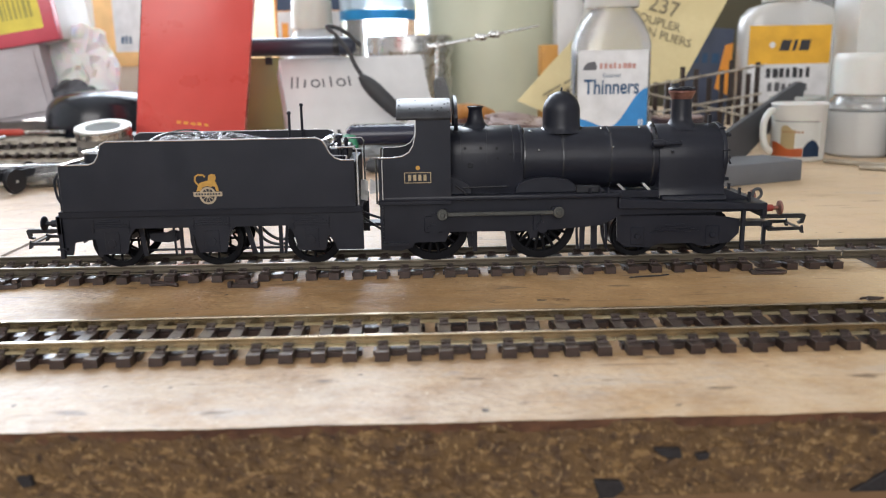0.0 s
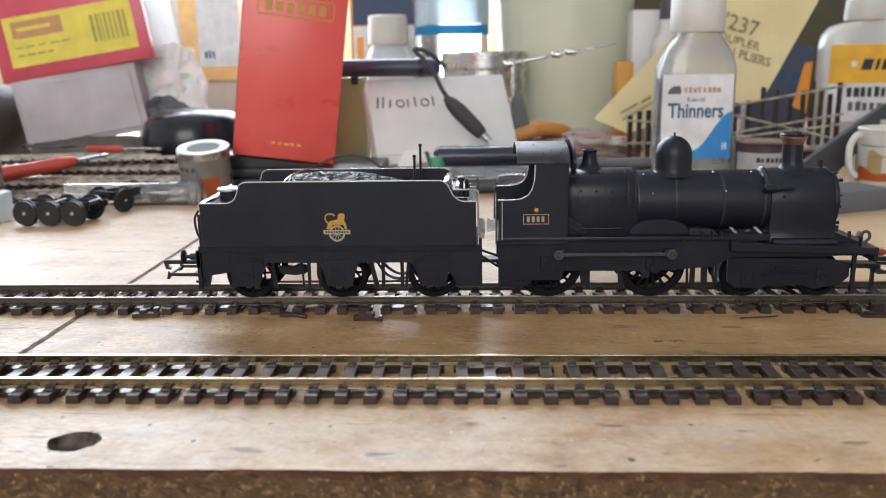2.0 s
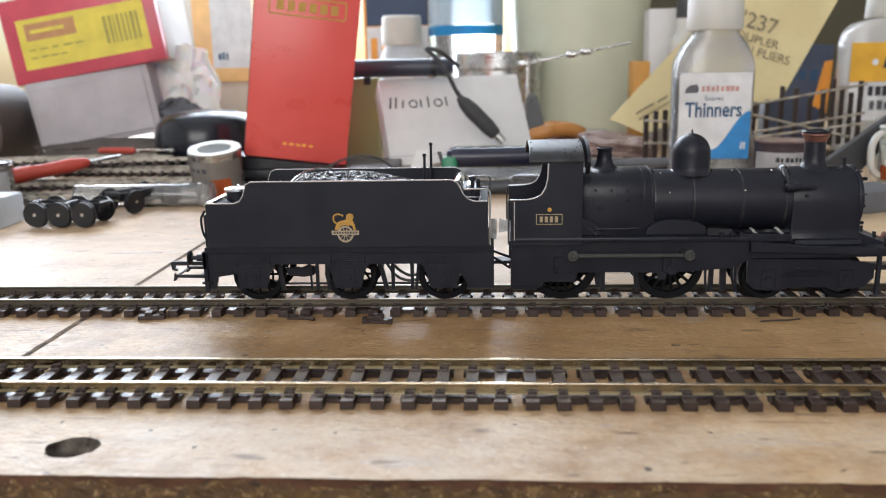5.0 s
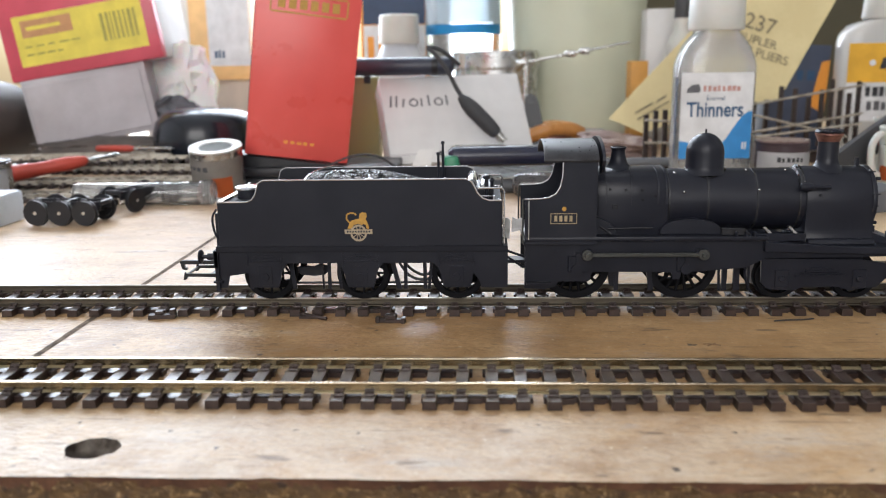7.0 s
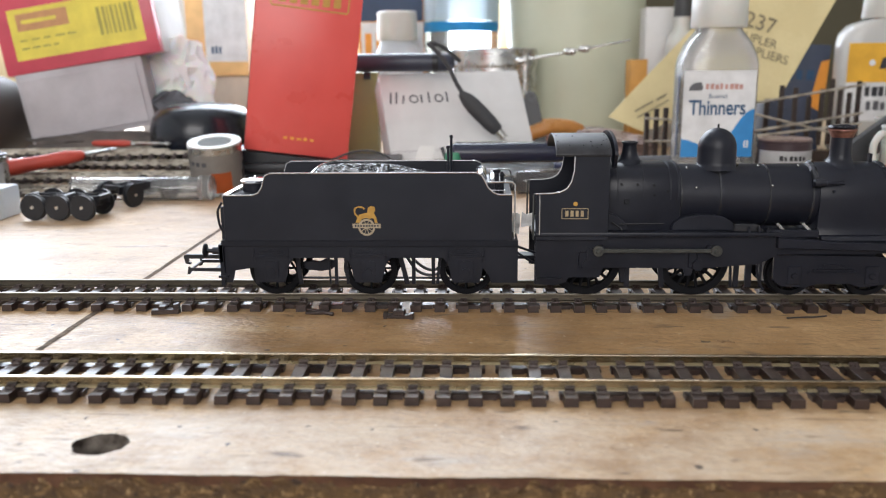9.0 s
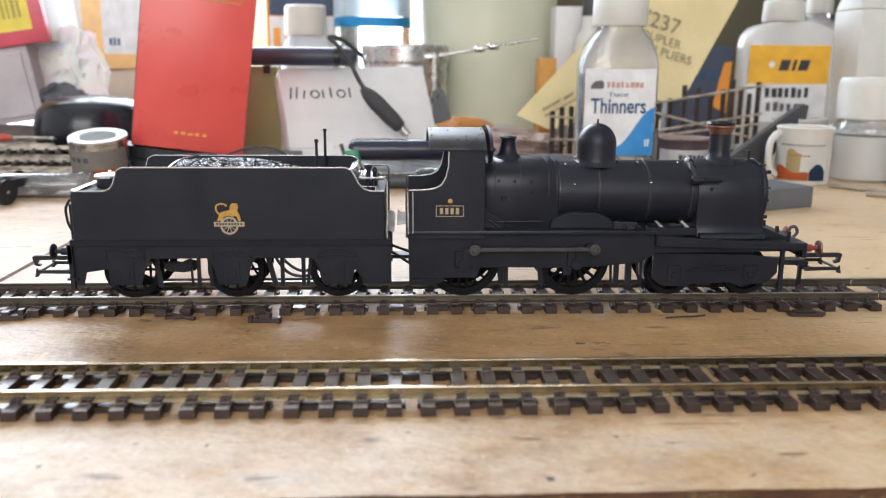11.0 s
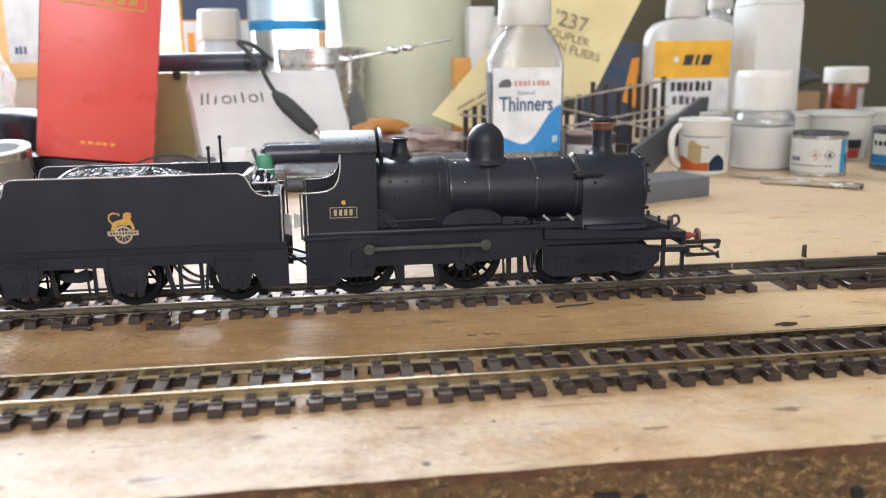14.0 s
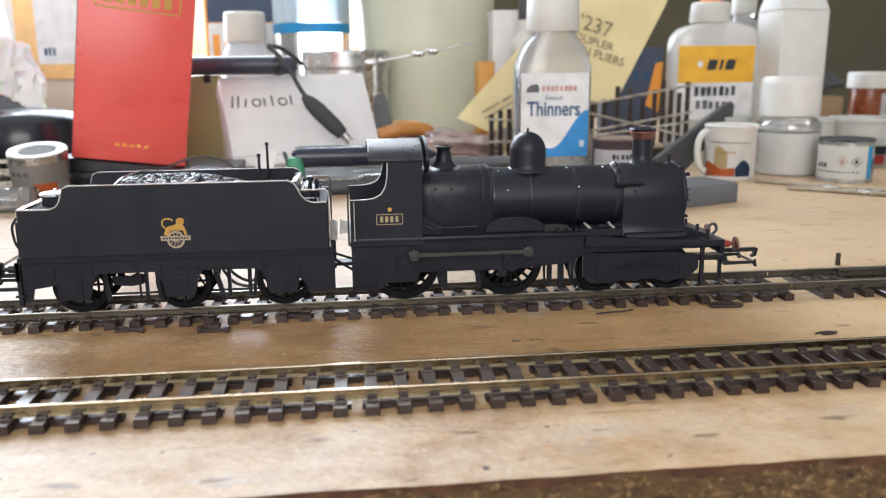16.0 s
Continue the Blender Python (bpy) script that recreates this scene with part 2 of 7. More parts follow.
def chip_material():
    """Raw chipboard: dull brown with scattered pale flakes of several sizes."""
    m = mat("raw_chipboard", (0.128, 0.070, 0.024), 0.65, col2=(0.062, 0.031, 0.012), scale=260, fine=1500, bump=0.7, depth=0.0007)
    nt = m.node_tree
    N, L = nt.nodes, nt.links
    b = N["Principled BSDF"]
    last = b.inputs["Base Color"].links[0].from_socket
    tc = N.new("ShaderNodeTexCoord")
    for colour, stretch, scale, lo, hi, most, seed in (((0.34, 0.205, 0.085), (0.7, 1, 1.3), 520, 0.55, 0.66, 0.45, 1.0), ((0.42, 0.28, 0.13), (1.3, 1, 0.7), 800, 0.60, 0.68, 0.48, 4.0), ((0.03, 0.016, 0.01), (1, 1, 1), 420, 0.60, 0.70, 0.8, 9.0)):
        mp, n, r, mx = N.new("ShaderNodeMapping"), N.new("ShaderNodeTexNoise"), N.new("ShaderNodeMapRange"), N.new("ShaderNodeMix")
        mp.inputs["Scale"].default_value, mp.inputs["Location"].default_value, mp.inputs["Rotation"].default_value = stretch, (seed, 0, seed), (0, seed, 0)
        L.new(tc.outputs["Object"], mp.inputs["Vector"])
        n.inputs["Scale"].default_value, n.inputs["Detail"].default_value = scale, 3
        L.new(mp.outputs["Vector"], n.inputs["Vector"])
        r.inputs["From Min"].default_value, r.inputs["From Max"].default_value, r.inputs["To Max"].default_value = lo, hi, most
        L.new(n.outputs["Fac"], r.inputs["Value"])
        mx.data_type = "RGBA"
        L.new(r.outputs["Result"], mx.inputs["Factor"])
        L.new(last, mx.inputs["A"])
        mx.inputs["B"].default_value = (*colour, 1)
        last = mx.outputs["Result"]
    L.new(last, b.inputs["Base Color"])
    return m


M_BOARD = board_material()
M_CHIP = chip_material()
M_BRUISE = mat("bruised_edge", (0.135, 0.060, 0.030), 0.5, col2=(0.062, 0.028, 0.016), scale=220, fine=1000, bump=0.6, depth=0.0004)
M_JOINT = mat("dirty_filler", (0.19, 0.14, 0.10), 0.9, spec=0.15, col2=(0.07, 0.05, 0.036), scale=260, fine=900, bump=0.8, depth=0.0006)
M_PIT = mat("black_pit", (0.018, 0.014, 0.014), 0.7, scale=400, bump=0.6)
M_DARKHOLE = mat("dark_wood_hole", (0.19, 0.165, 0.14), 0.9, col2=(0.03, 0.02, 0.014), scale=260, bump=0.6)
M_BENCH = mat("bench_wood", (0.20, 0.11, 0.05), 0.6, scale=60, stretch=(0.3, 2, 2))
M_BLACK = mat("satin_black_paint", (0.0125, 0.0135, 0.0200), 0.37, spec=0.29, col2=(0.0095, 0.0102, 0.0155), scale=90, fine=2500, bump=0.12, depth=0.0001)
M_BAND = mat("black_band_paint", (0.034, 0.034, 0.038), 0.2, 0.45, scale=250, fine=1500, bump=0.1, depth=0.0001)
# Lighter copy of the band black; the bands' glint is in the colour.
M_BANDLINE = mat("glint_band_paint", (0.055, 0.055, 0.06), 0.22, 0.5, scale=250, fine=1500, bump=0.1, depth=0.0001)
M_BRASS = mat("dull_brass_plate", (0.36, 0.28, 0.16), 0.5, scale=900, bump=0)
M_MATTE = mat("sooty_matt_black", (0.0115, 0.0122, 0.0175), 0.62, spec=0.2, scale=200, bump=0.3)
# Pale metal paints the window's highlights along the black edges.
M_EDGE = mat("edge_highlight_metal", (0.66, 0.66, 0.67), 0.2, 0.85, coat=0.5, scale=250, fine=1500, bump=0.1, depth=0.0001)
# Greyer than the body black: sheen on the upward roof is in the colour.
M_BLACKROOF = mat("sheen_roof_black", (0.034, 0.034, 0.038), 0.44, spec=0.36, col2=(0.018, 0.018, 0.020), scale=250, fine=2500, bump=0.2, depth=0.0001)
# The pale specks are the coal's glints, painted into its colour.
M_COAL = mat("coal", (0.60, 0.60, 0.61), 0.2, 0.85, col2=(0.012, 0.012, 0.013), scale=700, fine=2500, bump=0.9, depth=0.0008)
for element, place in zip(M_COAL.node_tree.nodes["Color Ramp"].color_ramp.elements, (0.49, 0.57)):
    element.position = place
M_STEEL = mat("nickel_silver_rail", (0.56, 0.48, 0.37), 0.24, 1.0, col2=(0.44, 0.36, 0.26), scale=60, fine=1800, bump=0.08)
# Brighter than the rail web: the light caught by the foot is painted in.
M_FOOT = mat("lit_rail_foot", (0.52, 0.46, 0.31), 0.3, 0.8, col2=(0.36, 0.31, 0.2), scale=200, fine=1500, bump=0.1)
M_OLDRAIL = mat("tarnished_loose_rail", (0.52, 0.48, 0.41), 0.45, 0.5, col2=(0.22, 0.19, 0.15), scale=140, fine=1500, bump=0.2)
# Loco-track rail and head: darker steel, partly the train's shade put into colour.
M_RAILGREY = mat("dark_steel_rail", (0.105, 0.090, 0.068), 0.42, 0.7, col2=(0.075, 0.064, 0.048), scale=90, fine=1500, bump=0.15)
M_DULLHEAD = mat("dull_rail_head", (0.34, 0.31, 0.26), 0.34, 0.9, col2=(0.24, 0.21, 0.17), scale=80, fine=1800, bump=0.1)
M_RAILSIDE = mat("dull_rail_side", (0.29, 0.232, 0.145), 0.22, 1.0, col2=(0.19, 0.15, 0.095), scale=90, fine=1500, bump=0.15)
M_WHEEL = mat("blackened_wheel_metal", (0.008, 0.0082, 0.010), 0.75, 0.0, spec=0.1, scale=300)
M_ROD = mat("dull_rod_metal", (0.085, 0.086, 0.08), 0.42, 0.8, scale=300)
M_BRIGHT = mat("bright_metal", (0.62, 0.61, 0.58), 0.25, 1.0, scale=200, bump=0.05)
M_COPPER = mat("copper_cap", (0.30, 0.15, 0.12), 0.42, 0.8, col2=(0.16, 0.075, 0.06), scale=400)
M_RED = mat("buffer_red", (0.25, 0.03, 0.02), 0.5, scale=300)
M_SLEEPER = mat("sleeper_plastic", (0.034, 0.0200, 0.0170), 0.37, spec=0.55, coat=0.12, col2=(0.0140, 0.0088, 0.0076), scale=220, fine=1800, bump=0.3, per_object=0.12, depth=0.0002)
M_GOLD = mat("gold_transfer", (0.46, 0.25, 0.04), 0.55, scale=900, bump=0)
M_SILVER = mat("pale_transfer", (0.36, 0.29, 0.20), 0.55, scale=900, bump=0)
M_POWDER = mat("off_white_powder", (0.48, 0.465, 0.39), 0.8, col2=(0.48, 0.465, 0.40), scale=90, fine=1500, bump=0.2)
M_WHITE = mat("white_plastic", (0.56, 0.55, 0.515), 0.42, col2=(0.51, 0.50, 0.465), scale=60, bump=0.03, sss=0.1)
M_POTWHITE = mat("milky_pot_plastic", (0.46, 0.465, 0.435), 0.4, col2=(0.42, 0.425, 0.395), scale=60, bump=0.03, sss=0.1)
M_CARD = mat("white_card", (0.64, 0.63, 0.62), 0.6, col2=(0.58, 0.57, 0.56), scale=50, bump=0.06)
M_GREYCARD = mat("grey_card", (0.48, 0.46, 0.485), 0.65, col2=(0.36, 0.335, 0.35), scale=26, bump=0.08)
M_BEIGE = mat("beige_card", (0.55, 0.47, 0.39), 0.7, scale=40, bump=0.08)
M_REDBOX = mat("red_printed_card", (0.62, 0.085, 0.074), 0.30, col2=(0.57, 0.075, 0.064), scale=40, bump=0.04)
M_CRIMSON = mat("crimson_card", (0.56, 0.075, 0.11), 0.36, scale=40, bump=0.04)
M_OLDRED = mat("dull_red_plastic", (0.46, 0.060, 0.038), 0.4, scale=60, bump=0.05)
M_YELLOW = mat("yellow_label", (0.72, 0.60, 0.08), 0.5, scale=60, bump=0.02)
M_OLDLABEL = mat("grubby_label", (0.36, 0.33, 0.30), 0.5, scale=80, bump=0.03)
M_REDORANGE = mat("red_orange_print", (0.66, 0.15, 0.04), 0.5, scale=60, bump=0.03)
# Paler than the orange print: background haze is mixed into the colour.
M_PALEORANGE = mat("hazed_orange", (0.80, 0.50, 0.22), 0.5, scale=60, bump=0.03)
M_BUFF = mat("buff_print", (0.62, 0.47, 0.24), 0.5, scale=60, bump=0.02)
M_ORANGE = mat("orange_print", (0.75, 0.30, 0.04), 0.5, scale=60, bump=0.03)
M_DULLORANGE = mat("dull_orange_card", (0.60, 0.30, 0.07), 0.6, scale=60, bump=0.03)
M_AMBERCARD = mat("amber_print", (0.74, 0.40, 0.035), 0.5, scale=60, bump=0.03)
M_LABEL = mat("label_paper", (0.66, 0.66, 0.67), 0.5, scale=80, bump=0.02)
M_WHITELABEL = mat("glossy_white_label", (0.82, 0.81, 0.76), 0.4, col2=(0.77, 0.76, 0.71), scale=80, bump=0.02)
M_DRIFT = mat("greyed_handle_wood", (0.34, 0.29, 0.22), 0.5, col2=(0.20, 0.165, 0.12), scale=90, bump=0.2)
M_BLUE = mat("label_blue", (0.03, 0.22, 0.52), 0.45, scale=80, bump=0.02)
M_NAVY = mat("navy_print", (0.02, 0.045, 0.10), 0.5, scale=80, bump=0.02)
M_DUSKY = mat("dusky_blue_print", (0.055, 0.070, 0.115), 0.45, scale=80, bump=0.02)
M_INK = mat("dark_ink", (0.03, 0.03, 0.035), 0.6, bump=0)
M_INKBLUE = mat("blue_ink", (0.022, 0.075, 0.16), 0.6, bump=0)
M_FADED = mat("faded_print", (0.38, 0.34, 0.075), 0.6, bump=0)
M_FADEDRED = mat("faded_red_print", (0.52, 0.27, 0.12), 0.6, bump=0)
M_PINKINK = mat("faded_pink_ink", (0.50, 0.27, 0.24), 0.6, bump=0)
M_GREYINK = mat("grey_ink", (0.10, 0.10, 0.11), 0.6, bump=0)
M_OLDINK = mat("aged_ink", (0.22, 0.18, 0.115), 0.7, bump=0)
M_BAG = mat("white_polythene", (0.93, 0.93, 0.93), 0.4, col2=(0.90, 0.90, 0.90), scale=60, bump=0.05, trans=0.35, sss=0.5)
M_PAPER = mat("yellowed_paper", (0.64, 0.54, 0.30), 0.7, col2=(0.57, 0.47, 0.25), scale=30, bump=0.1, fine=300)
M_GREY = mat("grey_foam_bar", (0.125, 0.128, 0.135), 0.75, col2=(0.10, 0.102, 0.11), scale=60, fine=1500, bump=0.3)
M_DARKGREY = mat("dark_grey_plastic", (0.06, 0.062, 0.068), 0.5, scale=80)
M_BLACKPL = mat("black_plastic", (0.014, 0.015, 0.019), 0.35, scale=80, bump=0.05)
M_GLOSSBLACK = mat("glossy_black_moulding", (0.008, 0.010, 0.016), 0.24, scale=60, bump=0.02, rvar=0.03)
M_GLOSSNAVY = mat("glossy_navy_barrel", (0.018, 0.020, 0.040), 0.24, scale=60, bump=0.02, rvar=0.04)
M_SMOKE = mat("smoky_clear_plastic", (0.40, 0.38, 0.38), 0.12, col2=(0.30, 0.28, 0.28), scale=60, bump=0.05, trans=0.9)
M_RUBBER = mat("black_rubber", (0.050, 0.050, 0.054), 0.68, scale=80)
M_BLUEPL = mat("dark_blue_plastic", (0.02, 0.025, 0.07), 0.3, scale=80, bump=0.03)
M_SLATE = mat("slate_blue_plastic", (0.034, 0.040, 0.062), 0.4, scale=80, bump=0.03)
M_GREENPL = mat("green_plastic", (0.02, 0.20, 0.10), 0.4, scale=80, bump=0.03)
M_SAGE = mat("sage_plastic", (0.56, 0.58, 0.45), 0.36, col2=(0.51, 0.53, 0.41), scale=20, bump=0.03)
M_TIN = mat("tinplate", (0.55, 0.55, 0.54), 0.28, 1.0, scale=120, bump=0.05)
M_WELL = mat("stained_tin_well", (0.16, 0.17, 0.16), 0.8, spec=0.2, scale=200, bump=0.2)
M_LIDDARK = mat("dark_tin_paint", (0.05, 0.03, 0.035), 0.35, scale=120, bump=0.05)
M_AMBER = mat("amber_plastic", (0.27, 0.07, 0.025), 0.25, scale=60, bump=0.02, trans=0.35)
M_GLASS = mat("clear_plastic", (0.93, 0.94, 0.94), 0.08, col2=(0.9, 0.91, 0.91), scale=40, bump=0.02, trans=0.92, rvar=0.03)
M_FROST = mat("cloudy_plastic", (0.80, 0.85, 0.90), 0.35, scale=40, bump=0.05, trans=0.55)
M_HAZE = mat("hazy_plastic", (0.94, 0.94, 0.93), 0.16, col2=(0.91, 0.91, 0.90), scale=40, bump=0.03, trans=0.85)
M_MILK = mat("milky_plastic", (0.82, 0.81, 0.78), 0.2, col2=(0.78, 0.77, 0.74), scale=40, bump=0.03, trans=0.5)
M_LIQUID = mat("straw_liquid", (0.80, 0.68, 0.45), 0.1, bump=0, trans=0.8)
M_PALEBLUE = mat("pale_blue_sleeve", (0.58, 0.71, 0.80), 0.4, col2=(0.64, 0.75, 0.82), scale=25, bump=0.02, trans=0.3)
M_AQUA = mat("blue_band", (0.05, 0.40, 0.72), 0.4, scale=60, bump=0.02)
# Olive wall paint, darkened: the backlit wall's shade is partly in this colour.
M_PLASTER = mat("shade_dark_wall", (0.080, 0.071, 0.045), 0.85, col2=(0.070, 0.062, 0.038), scale=8, fine=120, bump=0.2)
M_ROOM = mat("pale_wall", (0.72, 0.71, 0.70), 0.85, scale=6, fine=120, bump=0.15)
M_CEIL = mat("white_ceiling", (0.8, 0.8, 0.8), 0.9, scale=6, fine=120, bump=0.1)
M_CARPET = mat("carpet", (0.16, 0.15, 0.15), 0.95, scale=40, fine=700, bump=0.6)
M_FRAME = mat("white_window_paint", (0.78, 0.78, 0.76), 0.4, scale=30, bump=0.05)
M_GRIP = mat("amber_grip", (0.50, 0.22, 0.06), 0.3, scale=60, bump=0.05)
M_TINTED = mat("tinted_wrap", (0.36, 0.27, 0.25), 0.3, col2=(0.20, 0.14, 0.13), scale=90, bump=0.2, trans=0.15)
M_PINK = mat("pinkish_wrap", (0.42, 0.22, 0.18), 0.4, scale=60, bump=0.2)
M_DARKHEAP = mat("dark_heap_brown", (0.12, 0.10, 0.09), 0.9, col2=(0.07, 0.06, 0.055), scale=60, fine=900, bump=0.8)
M_GREYCLOTH = mat("grey_blue_rag", (0.13, 0.135, 0.15), 0.9, col2=(0.09, 0.093, 0.105), scale=60, fine=900, bump=0.8)
M_ROLL = mat("brown_kraft_roll", (0.080, 0.060, 0.050), 0.6, col2=(0.055, 0.042, 0.036), scale=60, bump=0.15)
M_BROWN = mat("brown_block", (0.24, 0.15, 0.08), 0.6, scale=60, bump=0.1)
M_OLIVE = mat("olive_yellow_card", (0.30, 0.27, 0.08), 0.5, col2=(0.20, 0.20, 0.13), scale=14, bump=0.05)

# ---- room ----
RX0, RX1, RY0, RZ0, RZ1 = -1700, EAST_X, SOUTH_Y, -780, 1650


def room():
    T = 120
    solid("floor", box(bmesh.new(), RX0, RX1, RY0, WALL_Y, RZ0 - 100, RZ0), M_CARPET, "brown carpeted floor under the workbench", "floor", kind="structure")
    solid("ceiling", box(bmesh.new(), RX0 - T, RX1 + T, RY0 - T, WALL_Y + T, RZ1, RZ1 + 100), M_CEIL, "plain white ceiling", "ceiling", kind="structure")
    solid("wall_west", box(bmesh.new(), RX0 - T, RX0, RY0, WALL_Y, RZ0, RZ1), M_ROOM, "pale painted side wall", "wall", kind="structure")
    solid("wall_east", box(bmesh.new(), RX1, RX1 + T, RY0, WALL_Y, RZ0, RZ1), M_ROOM, "pale painted side wall", "wall", kind="structure")
    bm = bmesh.new()
    y0, y1 = RY0 - T, RY0
    box(bm, RX0 - T, WIN2_X0, y0, y1, RZ0, RZ1)
    box(bm, WIN2_X1, RX1 + T, y0, y1, RZ0, RZ1)
    box(bm, WIN2_X0, WIN2_X1, y0, y1, RZ0, WIN2_Z0)
    box(bm, WIN2_X0, WIN2_X1, y0, y1, WIN2_Z1, RZ1)
    solid("wall_south", bm, M_ROOM, "pale painted wall with a window opening", "wall", kind="structure")
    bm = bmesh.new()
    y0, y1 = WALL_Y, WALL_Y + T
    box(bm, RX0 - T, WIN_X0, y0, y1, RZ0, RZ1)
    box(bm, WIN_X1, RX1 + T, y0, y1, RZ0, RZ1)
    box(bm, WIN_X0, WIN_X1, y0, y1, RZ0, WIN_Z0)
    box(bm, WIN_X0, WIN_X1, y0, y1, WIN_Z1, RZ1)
    solid("wall_north", bm, M_PLASTER, "olive wall with a window over the bench, darkened for its shade", "wall", kind="structure")
    win = thing("window_1", (WIN_X0 + WIN_X1) / 2, WALL_Y, WIN_Z0, "white-framed window full of bright daylight", "window", kind="structure")
    w, h, f = (WIN_X1 - WIN_X0) / 2, WIN_Z1 - WIN_Z0, 45
    bm = bmesh.new()
    box(bm, -w, -w + f, -6, 40, 0, h)
    box(bm, w - f, w, -6, 40, 0, h)
    box(bm, -w + f, w - f, -6, 40, h - f, h)
    box(bm, -w + f, w - f, -6, 40, 0, f)
    part("window_frame", bev(bm, 3), M_FRAME, win)
    part("mullion", bev(box(bmesh.new(), -18, 18, -2, 36, f, h - f), 3), M_FRAME, win)
    part("window_sill", bev(box(bmesh.new(), -w - 30, w + 30, -60, -7, -28, -3), 4), M_FRAME, win)


room()


# ---- workbench and layout boards ----
SEAM_X, EDGE_Y, BOARD_T, BACK_Y = -125.5, -124, 17, 880


def chip_face(bm, x0, x1):
    """The broken front edge: a fine grid pushed in and out."""
    nx, nz = int((x1 - x0) / 0.9), 18
    rows = []
    for j in range(nz + 1):
        z = -BOARD_T * j / nz
        row = []
        for i in range(nx + 1):
            x = x0 + (x1 - x0) * i / nx
            p = Vector((x, 0, z))
            d = 0.32 * noise.noise(p * 1.3) + 0.35 * noise.noise(p * 0.5 + Vector((7, 0, 0))) + 0.5 * noise.noise(p * 0.06)
            if j == 0:
                d = 0.35 * noise.noise(p * 0.3) + 0.5 * noise.noise(p * 0.045)
            row.append(bm.verts.new((x, EDGE_Y + d, z - (0.25 * abs(noise.noise(p * 0.25)) if j == 0 else 0))))
        rows.append(row)
    for a, b in zip(rows, rows[1:]):
        for i in range(nx):
            bm.faces.new((a[i], b[i], b[i + 1], a[i + 1]))
    return rows[0]


def baseboard(name, x0, x1, label, hole=None, pits=()):
    b = thing(name, 0, 0, 0, label, "layout board", kind="structure")
    bm = bmesh.new()
    top = chip_face(bm, x0, x1)
    part("broken_edge", bm, M_CHIP, b, "crumbly raw chipboard edge", smooth=0)
    bm = bmesh.new()
    nb = int((x1 - x0) / 2)
    rows = [[bm.verts.new((x0 + (x1 - x0) * i / nb, EDGE_Y - 0.3 + 0.35 * noise.noise(Vector((x0 + (x1 - x0) * i / nb, 0, 0)) * 0.3) + 0.5 * noise.noise(Vector((x0 + (x1 - x0) * i / nb, 0, 0)) * 0.045) + q * 0.35, -0.06 - 2.2 * q - (1.3 * noise.noise(Vector((x0 + (x1 - x0) * i / nb, 9, 0)) * 0.35) + 1.2 * noise.noise(Vector((x0 + (x1 - x0) * i / nb, 3, 0)) * 0.04) if q else 0))) for i in range(nb + 1)] for q in (0, 1)]
    for i in range(nb):
        bm.faces.new((rows[1][i], rows[1][i + 1], rows[0][i + 1], rows[0][i]))
    part("bruised_edge", bm, M_BRUISE, b, "dark stained strip under the lip", smooth=0)
    bm = bmesh.new()
    front = [bm.verts.new(v) for v in [(x0 + (x1 - x0) * i / 200, EDGE_Y + 0.35 * noise.noise(Vector((x0 + (x1 - x0) * i / 200, 0, 0)) * 0.3) + 0.5 * noise.noise(Vector((x0 + (x1 - x0) * i / 200, 0, 0)) * 0.045), -0.05) for i in range(201)]]
    lip = [bm.verts.new((v.co.x, EDGE_Y + 3, 0)) for v in front]
    for i in range(200):
        bm.faces.new((front[i], front[i + 1], lip[i + 1], lip[i]))
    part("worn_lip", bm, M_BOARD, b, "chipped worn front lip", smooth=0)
    bm = bmesh.new()
    Y1 = EDGE_Y + 3
    if hole:
        hx, hy, r, s = *hole, 6.0, 9.0
        quads = [(x0, hx - s, Y1, BACK_Y), (hx + s, x1, Y1, BACK_Y), (hx - s, hx + s, hy + s, BACK_Y), (hx - s, hx + s, Y1, hy - s)]
        for a, c, d, e in quads:
            if c > a and e > d:
                bm.faces.new([bm.verts.new(p) for p in ((a, d, 0), (c, d, 0), (c, e, 0), (a, e, 0))])
        n = 40
        sq, ci = [], []
        for k in range(n):
            a = 2 * math.pi * k / n
            c, q = math.cos(a), math.sin(a)
            m = s / max(abs(c), abs(q))
            sq.append(bm.verts.new((hx + c * m, hy + q * m, 0)))
            w = r * (1 + 0.1 * noise.noise(Vector((c, q, 3)) * 2.1) + 0.09 * noise.noise(Vector((c, q, 8)) * 6.0))
            ci.append(bm.verts.new((hx + c * w, hy + q * w * 0.86, 0)))
        for k in range(n):
            j = (k + 1) % n
            bm.faces.new((sq[k], sq[j], ci[j], ci[k]))
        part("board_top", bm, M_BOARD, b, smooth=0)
        bm = bmesh.new()
        ci = [bm.verts.new((hx + math.cos(2 * math.pi * k / n) * 6.6, hy + math.sin(2 * math.pi * k / n) * 5.7, -0.06)) for k in range(n)]
        lo = [bm.verts.new((hx + math.cos(2 * math.pi * k / n) * 5.0, hy + math.sin(2 * math.pi * k / n) * 4.2, -4.5)) for k in range(n)]
        for k in range(n):
            bm.faces.new((ci[k], ci[(k + 1) % n], lo[(k + 1) % n], lo[k]))
        bm.faces.new(lo)
        rough_up(bm, 0.35, 0.5)
        part("knot_hole", bm, M_DARKHOLE, b, "dark ragged hole in the board")
    else:
        bm.faces.new([bm.verts.new(p) for p in ((x0, Y1, 0), (x1, Y1, 0), (x1, BACK_Y, 0), (x0, BACK_Y, 0))])
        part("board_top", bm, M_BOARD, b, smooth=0)
